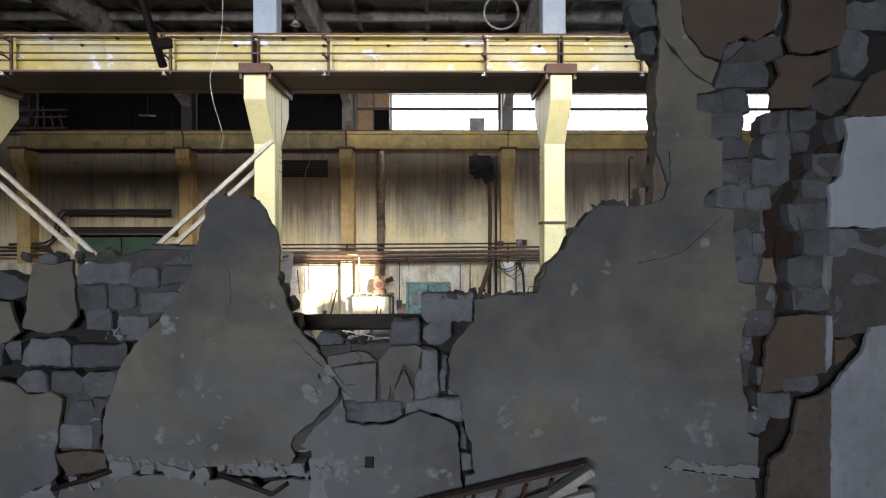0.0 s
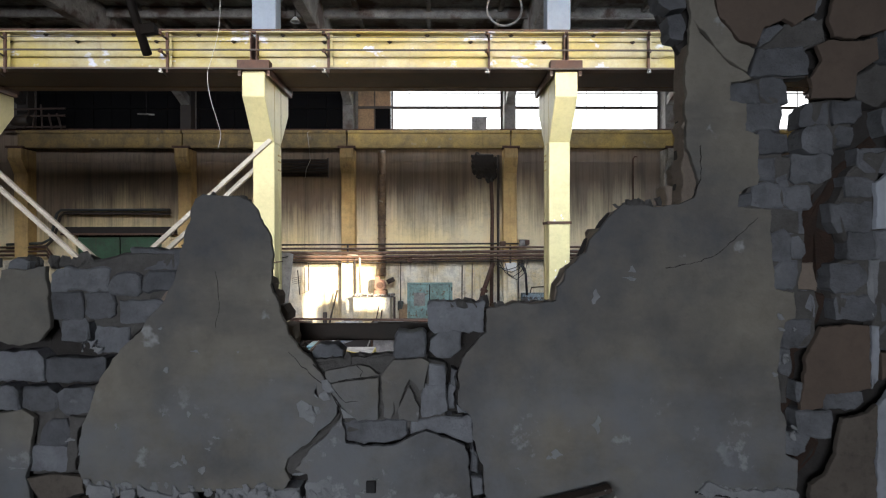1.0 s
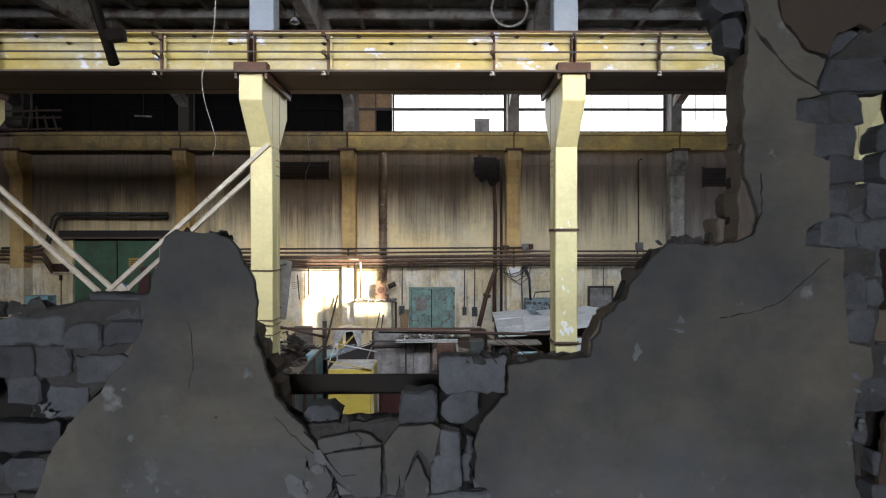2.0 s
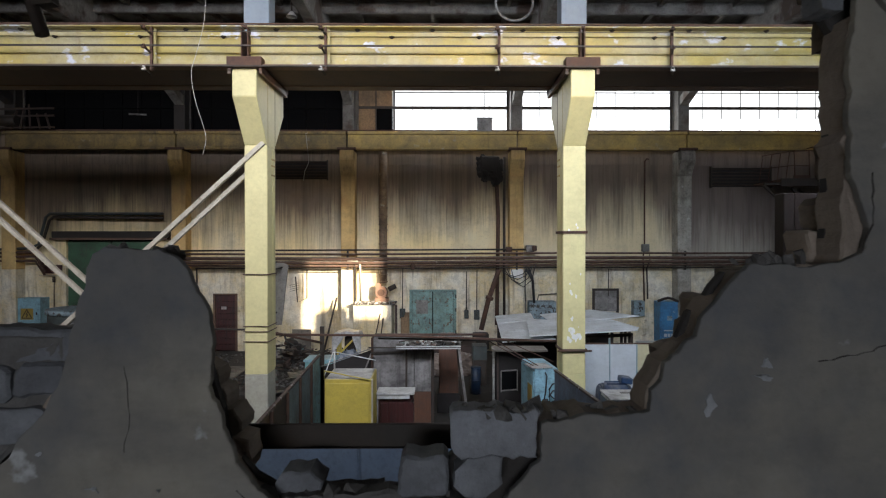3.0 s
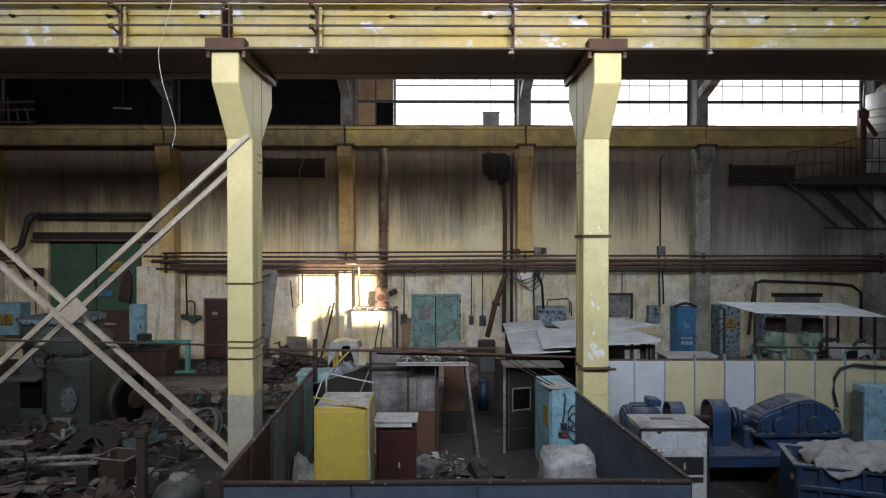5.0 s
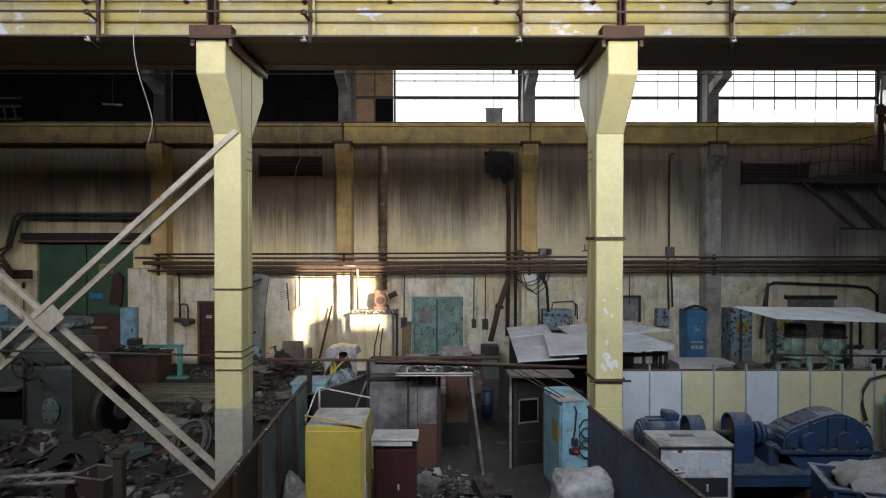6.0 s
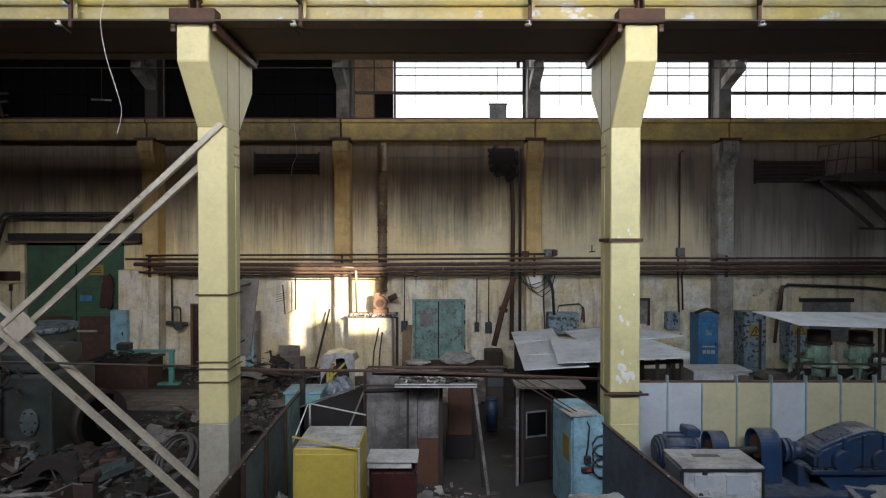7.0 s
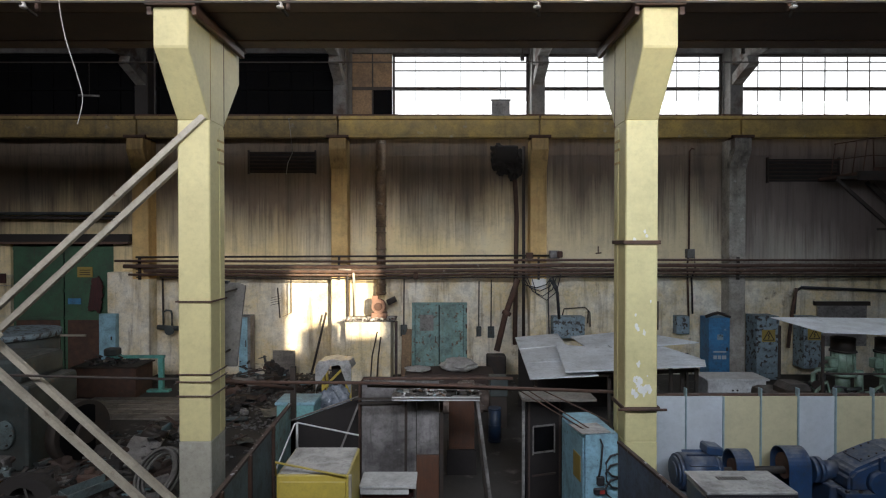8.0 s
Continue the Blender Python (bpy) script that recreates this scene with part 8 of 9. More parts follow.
roof_sheet("roof_sheet", (1.59, 15.2, 1.49), (2.9, 15.15, 1.57), (2.8, 16.4, 1.62), (1.66, 16.5, 1.54), 0.0)
roof_sheet("roof_sheet", (1.65, 16.4, 1.53), (2.75, 16.3, 1.62), (2.85, 17.8, 1.68), (1.73, 17.8, 1.58), 0.012)
roof_sheet("roof_sheet", (1.72, 17.7, 1.58), (2.8, 17.7, 1.68), (2.9, 19.1, 1.72), (1.79, 19.1, 1.62), 0.02)
roof_sheet("roof_sheet", (2.25, 15.1, 1.62), (3.6, 14.9, 1.72), (3.9, 16.5, 1.79), (2.46, 17.1, 1.78), 0.03)
roof_sheet("roof_sheet", (3.5, 14.92, 1.71), (4.76, 14.72, 1.8), (5.0, 15.3, 1.79), (3.85, 16.4, 1.78), 0.042)
roof_sheet("roof_sheet", (3.7, 15.5, 1.74), (5.1, 15.7, 1.76), (4.7, 16.9, 1.82), (3.6, 17.0, 1.8), 0.02)
roof_sheet("roof_sheet", (3.2, 16.9, 1.72), (5.46, 16.6, 1.95), (4.6, 18.4, 1.92), (3.1, 18.5, 1.76), 0.0)
for x, y in ((1.75, 15.5), (3.2, 15.5), (4.75, 15.1), (4.95, 16.2), (1.9, 18.8), (4.5, 18.0), (5.2, 16.6), (4.6, 15.4), (4.3, 15.2)):
    part("roof_post", box(x - 0.03, x + 0.03, y - 0.03, y + 0.03, 0, 1.45 if x < 2 else 1.58 if x < 4 else 1.71), DARK_STEEL, rf)
part("roof_beam", bar((1.65, 15.5, 1.42), (4.8, 15.2, 1.66), 0.05, 0.08), DARK_STEEL, rf)
part("inner_wall", box(1.8, 5.2, 18.5, 18.55, 0, 1.45), SOOT_AND_SHADE, rf)
wb = thing("white_bench_box", "long white steel box standing behind the fence", "box")
part("body", box(5.57, 6.82, 16.4, 17.0, 0.6, 1.16, 0.01), WHITE_STEEL, wb)
part("lid", box(5.52, 6.87, 16.35, 17.05, 1.16, 1.2, 0.006), WHITE_STEEL, wb)
part("stand", box(5.7, 6.7, 16.5, 16.9, 0.0, 0.6), DARK_STEEL, wb)
for x in (6.1, 6.2):
    part("button", tube([(x, 16.4, 0.95), (x, 16.38, 0.95)], 0.02, 8), DARK_STEEL, wb)

# canopy with pumps
cp = thing("canopy", "flat white canopy on thin steel posts", "canopy")
bm = bmesh.new()
c4 = [(6.43, 13.96, 2.58), (9.1, 13.9, 2.5), (9.3, 15.6, 2.6), (6.33, 15.4, 2.65)]
top = [bm.verts.new(p) for p in c4]
low = [bm.verts.new((p[0], p[1], p[2] - 0.015)) for p in c4]
bm.faces.new(top)
bm.faces.new(low[::-1])
for i in range(4):
    j = (i + 1) % 4
    bm.faces.new((top[i], low[i], low[j], top[j]))
bmesh.ops.recalc_face_normals(bm, faces=bm.faces)
part("canopy_sheet", bm, ROOF_SHEET, cp)
for x, y in ((6.5, 14.1), (9.0, 14.1), (6.45, 15.3), (9.2, 15.5), (8.0, 14.1)):
    part("post", box(x - 0.02, x + 0.02, y - 0.02, y + 0.02, 0, 2.5), DARK_STEEL, cp)
part("rail", tube([(6.5, 14.05, 1.85), (9.4, 14.05, 1.82)], 0.02, 6), DARK_STEEL, cp)

def pump(x, y):
    p = thing("vertical_pump", "pale green vertical pump with a dark motor hood", "pump", "pumps under the canopy", at=pose(x, y, 0))
    part("motor_hood", tube([(0, 0, 2.12), (0, 0, 2.36)], 0.2, 16), DARK_STEEL, p)
    part("motor", tube([(0, 0, 1.72), (0, 0, 2.12)], 0.18, 16), PUMP_GREEN, p)
    part("neck", tube([(0, 0, 1.3), (0, 0, 1.72)], 0.12, 14), PUMP_GREEN, p)
    part("flange", tube([(0, 0, 1.66), (0, 0, 1.72)], 0.22, 16), PUMP_GREEN, p)
    part("housing", tube([(0, 0, 0.9), (0, 0, 1.3)], 0.24, 16), PUMP_GREEN, p)
    part("plinth", box(-0.35, 0.35, -0.35, 0.35, 0, 0.9, 0.02), DARK_STEEL, p)
    part("branch", tube([(0.3, 0, 1.2), (0.3, 0, 1.75)], 0.07, 10), PUMP_GREEN, p)
    for k in range(10):
        a = 2 * math.pi * k / 10
        part("motor_rib", bar((0.185 * math.cos(a), 0.185 * math.sin(a), 1.75), (0.185 * math.cos(a), 0.185 * math.sin(a), 2.1), 0.012, 0.03, (math.cos(a), math.sin(a), 0)), PUMP_GREEN, p)
    part("hood_rim", tube([(0, 0, 2.1), (0, 0, 2.13)], 0.225, 16), DARK_STEEL, p)
    part("terminal_box", box(-0.3, -0.16, -0.12, 0.08, 1.82, 2.0, 0.02), PUMP_GREEN, p)
    part("lower_flange", tube([(0, 0, 1.26), (0, 0, 1.32)], 0.28, 16), MACHINE, p)
    return p
pump(7.3, 14.75)
pump(8.05, 14.65)
pw = thing("pump_pipework", "greasy green and black pipework with valves round the pumps", "pipes")
rp3 = random.Random(5)
for k in range(16):
    x, y = 6.7 + k * 0.155, 14.35 + 0.5 * rp3.random()
    z = 1.2 + 0.7 * rp3.random()
    part("branch_pipe", tube([(x, y, 0.0), (x, y, z), (x + 0.06, y, z + 0.06), (x + rp3.uniform(0.25, 0.5), y + 0.05, z + 0.07)], rp3.uniform(0.018, 0.045), 7), (PUMP_GREEN, DARK_STEEL, RUBBER, MACHINE)[k % 4], pw)
    if k % 3 == 0:
        v = part("valve", tube([(x, y - 0.05, z - 0.2), (x, y + 0.06, z - 0.2)], 0.06, 10), MACHINE, pw)
        part("valve_wheel", tube([(x, y - 0.09, z - 0.2), (x, y - 0.07, z - 0.2)], 0.08, 12), DARK_STEEL, v)
jb = thing("dark_pump_set", "black greasy pump set with hoses under the canopy", "machine")
bm = box(5.9, 6.9, 14.6, 15.4, 0.0, 1.35, 0.12, None, 2)
add_box(bm, 6.1, 6.6, 14.4, 15.0, 1.1, 1.55, 0.1)
part("block", bm, DARK_STEEL, jb)
for k in range(9):
    x = 6.4 + k * 0.33
    part("hose", tube([(x, 14.3, 1.0), (x + 0.1, 14.25, 1.5 + 0.1 * math.sin(k * 2.1)), (x + 0.3, 14.3, 1.55 + 0.1 * math.cos(k * 1.7)), (x + 0.5, 14.4, 1.1)], 0.03, 6), RUBBER if k % 3 else PUMP_GREEN, jb)
wc2 = thing("white_oven", "small white appliance with a dark glass door", "appliance")
part("body", box(8.65, 9.5, 14.6, 15.1, 1.2, 1.75, 0.015), WHITE_STEEL, wc2)
part("door_glass", box(8.72, 9.0, 14.585, 14.599, 1.28, 1.68), RUBBER, wc2)
part("stand", box(8.7, 9.45, 14.65, 15.05, 0, 1.2), DARK_STEEL, wc2)

# ---- details round the broken wall ----
sb = thing("steel_lintel", "dark steel angle lying behind the broken wall", "beam")
bm = box(-1.3, 0.35, 2.86, 2.872, 3.235, 3.316, 0.003)
add_box(bm, -1.3, 0.35, 2.86, 2.95, 3.235, 3.243)
part("angle_bar", bm, DARK_STEEL, sb)
part("seat_block", box(-1.3, -1.0, 2.8, 2.95, 2.4, 3.235, 0.01), BLOCK_BACK, sb)
part("seat_block", box(0.15, 0.35, 2.8, 2.95, 2.4, 3.235, 0.01), BLOCK_BACK, sb)

hp2 = thing("hanging_pipe", "dark steel pipe hanging down with a bent side lug", "pipe")
part("pipe_tube", tube([(-1.42, 2.78, 5.1), (-1.36, 2.86, 4.9), (-1.26, 2.87, 4.57)], 0.021, 10), DARK_STEEL, hp2)
part("lug", bar((-1.29, 2.87, 4.68), (-1.22, 2.87, 4.69), 0.04, 0.045), DARK_STEEL, hp2)

lb = thing("lattice_beam", "rusty and white steel lattice beam lying against the wall", "beam")
part("chord", bar((-0.35, 2.46, 2.44), (0.78, 2.46, 2.705), 0.05, 0.018), BOOTH_CAP, lb)
part("chord", bar((-0.35, 2.44, 2.36), (0.8, 2.44, 2.58), 0.05, 0.03), WHITE_STEEL, lb)
for i in range(9):
    x = -0.2 + i * 0.115
    part("batten", bar((x, 2.45, 2.41 + (x + 0.2) * 0.21), (x + 0.02, 2.45, 2.47 + (x + 0.2) * 0.21), 0.012, 0.02, (0, 1, 0)), RUST, lb)
part("end_plate", bar((0.5, 2.43, 2.5), (0.79, 2.43, 2.69), 0.03, 0.11, (0, -1, 0.2)), WHITE_STEEL, lb)
part("tray", bar((0.0, 2.4, 2.38), (0.72, 2.42, 2.62), 0.06, 0.02), WHITE_STEEL, lb)

# lime crumbs and rubble along the cracks
bm = bmesh.new()
rnd2 = random.Random(11)
def crumbs(x0, x1, z0, z1, n, s0, s1, y=2.522):
    for i in range(n):
        u = rnd2.random()
        x, z, s = x0 + (x1 - x0) * u, z0 + (z1 - z0) * u + rnd2.uniform(-0.03, 0.03), rnd2.uniform(s0, s1)
        m = pose(x, y + rnd2.uniform(-0.004, 0.01), z, rnd2.uniform(-30, 30), rnd2.uniform(0, 90), rnd2.uniform(-30, 30))
        made = bmesh.ops.create_icosphere(bm, subdivisions=1, radius=s, matrix=m @ Matrix.Diagonal((1.3, 0.4, 0.8, 1)))["verts"]
        for v in made:
            v.co += Vector((rnd2.uniform(-1, 1), rnd2.uniform(-1, 1) * 0.4, rnd2.uniform(-1, 1))) * s * 0.3
crumbs(-1.35, -0.55, 2.69, 2.66, 44, 0.006, 0.022)
crumbs(-1.55, -1.2, 2.58, 2.66, 14, 0.006, 0.02)
crumbs(-0.5, -0.2, 2.66, 2.62, 20, 0.006, 0.018)
crumbs(1.18, 1.55, 2.655, 2.63, 26, 0.006, 0.02)
crumbs(-0.45, -0.35, 2.98, 3.08, 6, 0.01, 0.03)
crumbs(1.5, 1.56, 3.4, 2.9, 8, 0.008, 0.018)
tagged(part("lime_crumbs", bm, LIME), "white lime crumbs clinging to the torn plaster", "rubble", kind="stuff")
bm = bmesh.new()
def rubble(x0, x1, z, n, s0, s1, y0=2.56, y1=2.65):
    for i in range(n):
        x, y, s = rnd2.uniform(x0, x1), rnd2.uniform(y0, y1), rnd2.uniform(s0, s1)
        made = bmesh.ops.create_icosphere(bm, subdivisions=1, radius=s, matrix=pose(x, y, z + s * 0.4, rnd2.uniform(0, 90), rnd2.uniform(0, 90)) @ Matrix.Diagonal((1.3, 1.0, 0.6, 1)))["verts"]
        for v in made:
            v.co += Vector((rnd2.uniform(-1, 1), rnd2.uniform(-1, 1), rnd2.uniform(-1, 1))) * s * 0.35
rubble(-0.5, -0.1, 3.17, 22, 0.015, 0.045)
rubble(0.08, 0.57, 3.42, 24, 0.01, 0.03)
rubble(-1.75, -1.3, 3.6, 14, 0.015, 0.04)
rubble(-0.9, -0.7, 3.86, 8, 0.01, 0.025)
rubble(0.85, 1.1, 3.84, 10, 0.01, 0.03)
tagged(part("wall_rubble", bm, MORTAR_GREY), "crumbled masonry lying on the broken wall edge", "rubble", kind="stuff")
sk = part("socket_box", box(-0.205, -0.165, 2.515, 2.53, 2.665, 2.715, 0.004), RUBBER)
tagged(sk, "small black wall socket box on the plaster", "socket")
# raised black strip paints the shaded slot below the lime ridge
part("wall_slot", bar((1.15, 2.524, 2.66), (1.6, 2.524, 2.6), 0.008, 0.018, (0, -1, 0)), RUBBER, bw)
for pts in ([(-1.6, 2.58), (-1.45, 2.62), (-1.33, 2.66)], [(-0.86, 2.64), (-0.7, 2.58), (-0.62, 2.55), (-0.55, 2.6)]):
    part("rebar", tube([(x, 2.52, z) for x, z in pts], 0.011, 6), DARK_STEEL, bw)

# ---- wires and the ring under the roof ----
wr = thing("hanging_wire", "thin pale wire hanging from the roof", "wire")
knots = [(-3.3, 9.2), (-3.32, 8.4), (-3.338, 7.67), (-3.366, 7.115), (-3.47, 6.68), (-3.551, 6.376), (-3.505, 6.007), (-3.394, 5.637), (-3.345, 5.42), (-3.393, 5.19)]
line = []
for i in range(len(knots) - 1):
    p0, p1, p2, p3 = (Vector(knots[max(0, min(len(knots) - 1, i + k))]) for k in (-1, 0, 1, 2))
    for j in range(5):
        t = j / 5
        q = 0.5 * (2 * p1 + (p2 - p0) * t + (2 * p0 - 5 * p1 + 4 * p2 - p3) * t * t + (3 * p1 - p0 - 3 * p2 + p3) * t ** 3)
        line.append((q.x, 9.36, q.y))
part("wire", tube(line + [(-3.393, 9.36, 5.19)], 0.004, 6), CABLE, wr)
part("wire_hook", tube([(-3.3, 9.36, 9.2), (-3.29, 9.36, CEIL + 0.02)], 0.004, 5), CABLE, wr)
wr = thing("hanging_wire", "thin pale wire hanging by the louvred vent", "wire")
part("wire", tube([(-4.56, 20.9, 7.7), (-4.5, 20.9, 7.2), (-4.46, 20.9, 6.7), (-4.6, 20.9, 6.4), (-4.64, 20.9, 6.08)], 0.01, 5), CABLE, wr)
part("wire_hook", tube([(-4.56, 20.9, 7.7), (-4.56, 21.25, 7.8)], 0.01, 5), CABLE, wr)
rg = thing("roof_ring", "pale corroded steel ring hanging under the roof slabs", "ring")
ring = [(1.64 + 0.4 * math.cos(a), 13.4, 9.09 + 0.4 * math.sin(a)) for a in [2 * math.pi * i / 28 for i in range(29)]]
part("hoop", tube(ring, 0.028, 8), SHEET_GREY, rg)
part("hanger", tube([(1.64, 13.4, 9.49), (1.64, 13.4, CEIL - 0.05)], 0.015, 6), DARK_STEEL, rg)
for x, y, z in ((-3.41, 14.5, 9.25),):
    rl = thing("roof_lamp", "small white lamp shade under the roof girder", "lamp", "roof lamps")
    bm = bmesh.new()
    bmesh.ops.create_cone(bm, cap_ends=False, segments=16, radius1=0.13, radius2=0.04, depth=0.12, matrix=Matrix.Translation((x, y, z)))
    part("shade", bm, WHITE_STEEL, rl)
    part("stem", tube([(x, y, z + 0.05), (x, y, CEIL - 0.05)], 0.02, 6), DARK_STEEL, rl)

# ---- the cluttered bay beside the braced columns ----
pm = thing("old_press", "greasy grey-green machine press with an oval cover and handwheel", "machine")
part("body", box(-9.0, -7.5, 14.4, 15.8, 0.0, 1.55, 0.06, None, 2), MACHINE, pm)
part("head_block", box(-8.8, -7.7, 14.5, 15.7, 1.55, 2.0, 0.08, None, 2), MACHINE, pm)
bm = tube([(-7.9, 14.33, 0.68), (-7.9, 14.4, 0.68)], 0.17, 20)
for v in bm.verts:
    v.co.z = 0.68 + (v.co.z - 0.68) * 1.5
part("oval_cover", bm, SLATE_GREEN, pm, "grey-green oval cover plate")
for i in range(6):
    a = 2 * math.pi * i / 6
    part("cover_bolt", tube([(-7.9 + 0.135 * math.cos(a), 14.3, 0.68 + 0.2 * math.sin(a)), (-7.9 + 0.135 * math.cos(a), 14.34, 0.68 + 0.2 * math.sin(a))], 0.016, 6), DARK_STEEL, pm)
# black plate on the solid body stands for the dark opening
part("recess", box(-8.95, -8.45, 14.38, 14.42, 0.5, 1.1), BLACK, pm)
part("shelf", box(-9.2, -8.4, 14.1, 14.45, 1.12, 1.18, 0.01), MACHINE, pm)
hw = [(-8.35 + 0.2 * math.cos(a), 14.2 + 0.0, 1.6 + 0.2 * math.sin(a)) for a in [2 * math.pi * i / 18 for i in range(19)]]
part("handwheel", tube(hw, 0.022, 6), DARK_STEEL, pm)
part("handwheel_shaft", tube([(-8.35, 14.2, 1.6), (-8.35, 14.5, 1.6)], 0.03, 8), DARK_STEEL, pm)
for z in (1.3, 1.7):
    part("lever", tube([(-8.1, 14.35, z), (-7.95, 14.1, z + 0.02), (-7.8, 14.05, z - 0.1)], 0.02, 6), DARK_STEEL, pm)
part("oil_pipe", tube([(-8.42, 14.33, 0.4), (-8.42, 14.33, 2.0)], 0.025, 6), DARK_STEEL, pm)
part("foot_pad", box(-8.3, -7.8, 14.2, 14.42, 0.0, 0.3, 0.02), SHEET_GREY, pm)
fw = thing("flywheel", "dark iron flywheel leaning beside the press", "wheel")
part("rim", tube([(-6.98, 14.86, 0.6), (-6.76, 14.79, 0.6)], 0.58, 28), DARK_STEEL, fw)
part("hub", tube([(-6.77, 14.79, 0.6), (-6.65, 14.75, 0.6)], 0.2, 16), DARK_STEEL, fw)
part("rim_groove", tube([(-6.765, 14.79, 0.6), (-6.745, 14.785, 0.6)], 0.5, 28), BLACK, fw)
tk = thing("round_tank", "grey-green round tank on a stand behind the press", "tank")
part("shell", tube([(-9.6, 16.8, 1.45), (-9.6, 16.8, 2.08)], 0.9, 28), MACHINE, tk)
part("rim", tube([(-9.6, 16.8, 2.04), (-9.6, 16.8, 2.16)], 0.95, 28), PEELING, tk)
part("stand", box(-10.2, -9.0, 16.2, 17.4, 0, 1.45), DARK_STEEL, tk)
dm = thing("grey_drum", "dull grey-green drum lying on its side", "drum")
part("shell", tube([(-10.3, 13.2, 0.55), (-9.3, 13.3, 0.55)], 0.5, 24), MACHINE, dm)
part("end_rim", tube([(-9.34, 13.3, 0.55), (-9.28, 13.3, 0.55)], 0.53, 24), SHEET_GREY, dm)
mh = thing("cast_housing", "dark brown cast arch-shaped housing", "machine")
def housing_arch(x, y0, y1, r1, r0, zc):
    """A cast block with a round top and an arched opening below."""
    bm = bmesh.new()
    line = [math.pi * i / 12 for i in range(13)]
    outer = [(x + r1, 0.0)] + [(x + r1 * math.cos(a), zc + r1 * 0.62 * math.sin(a)) for a in line] + [(x - r1, 0.0)]
    inner = [(x + r0, 0.0)] + [(x + r0 * math.cos(a), zc * 0.6 + r0 * math.sin(a)) for a in line] + [(x - r0, 0.0)]
    rows = [[bm.verts.new(q) for q in ((ox, y0, oz), (ix, y0, iz), (ix, y1, iz), (ox, y1, oz))] for (ox, oz), (ix, iz) in zip(outer, inner)]
    for a, b in zip(rows, rows[1:]):
        for k in range(4):
            bm.faces.new((a[k], a[(k + 1) % 4], b[(k + 1) % 4], b[k]))
    bm.faces.new(rows[0])
    bm.faces.new(rows[-1])
    bmesh.ops.recalc_face_normals(bm, faces=bm.faces)
    return bm
part("arch", housing_arch(-6.5, 12.86, 13.06, 0.45, 0.22, 0.26), SOOT_AND_SHADE, mh)
part("web_plate", box(-6.8, -6.2, 13.08, 13.14, 0.0, 0.5), SOOT_AND_SHADE, mh)
part("foot", box(-7.05, -5.95, 12.85, 13.2, 0.0, 0.06, 0.01), TAR_BROWN, mh)

bb = thing("brown_tank", "dark brown steel tank standing on the floor", "tank")
bm = box(-9.85, -8.2, 19.3, 20.2, 0.0, 0.78, 0.01)
part("body", bm, RUST, bb)
part("rim", box(-9.9, -8.15, 19.25, 20.25, 0.78, 0.82, 0.006), DARK_STEEL, bb)
rk = random.Random(44)
bm = bmesh.new()
for i in range(46):
    n, a = rk.uniform(0.05, 0.3), rk.uniform(0, 3.14)
    x, y, z = rk.uniform(-9.7, -8.35), rk.uniform(19.35, 20.1), 0.84 + 0.12 * rk.random() ** 2
    add_bar(bm, (x - n / 2 * math.cos(a), y - n / 2 * math.sin(a), z), (x + n / 2 * math.cos(a), y + n / 2 * math.sin(a), z + rk.uniform(-0.02, 0.06)), rk.uniform(0.02, 0.09), rk.uniform(0.01, 0.06))
tagged(part("tank_debris", bm, SCRAP_MIX), "offcuts and fittings lying on the brown tank", "scrap", kind="stuff")
bm = bmesh.new()
for i in range(34):
    x, n = -3.0 + i * 0.046, rk.uniform(0.12, 0.34)
    add_bar(bm, (x, 20.96, 1.86 + 0.02 * rk.random()), (x + rk.uniform(-0.05, 0.05), 20.96 - n * 0.5, 1.85 + rk.uniform(-0.05, 0.03)), rk.uniform(0.02, 0.06), rk.uniform(0.01, 0.035))
tagged(part("roof_splinters", bm, LITTER), "splintered board ends along the shed roof edge", "rubble", kind="stuff")
gs = thing("green_stand", "turquoise steel pipe bench", "bench")
part("top_bar", box(-9.3, -7.75, 19.9, 20.02, 0.92, 1.0, 0.01), TURQUOISE, gs)
part("leg", box(-7.9, -7.78, 19.9, 20.02, 0.0, 0.92), TURQUOISE, gs)
part("leg", box(-9.3, -9.18, 20.3, 20.42, 0.0, 0.95), TURQUOISE, gs)
part("foot", box(-8.3, -7.6, 19.85, 20.05, 0.0, 0.06), TURQUOISE, gs)
part("vice", box(-9.35, -9.0, 19.8, 20.1, 1.0, 1.2, 0.03), MACHINE, gs)
vl = thing("wall_valve", "grey pipe valve assembly on the far wall", "valve")
part("valve_body", tube([(-8.85, 21.8, 1.5), (-8.2, 21.8, 1.46)], 0.075, 10), MACHINE, vl)
part("valve_wheel", tube([(-8.42, 21.62, 1.42), (-8.42, 21.7, 1.42)], 0.14, 12), MACHINE, vl)
part("bypass", tube([(-8.68, 21.82, 1.52), (-8.68, 21.82, 1.95), (-8.6, 21.82, 2.02), (-8.45, 21.82, 2.0), (-8.42, 21.82, 1.9), (-8.42, 21.82, 1.5)], 0.03, 8), MACHINE, vl)
part("valve_pipe", tube([(-8.72, 21.9, 1.5), (-8.74, 21.9, 3.0)], 0.03, 8), DARK_STEEL, vl)

bn = thing("rusty_bin", "open rusty steel bin on the floor", "bin", at=pose(-5.35, 11.7, 0, 0, 0, -14))
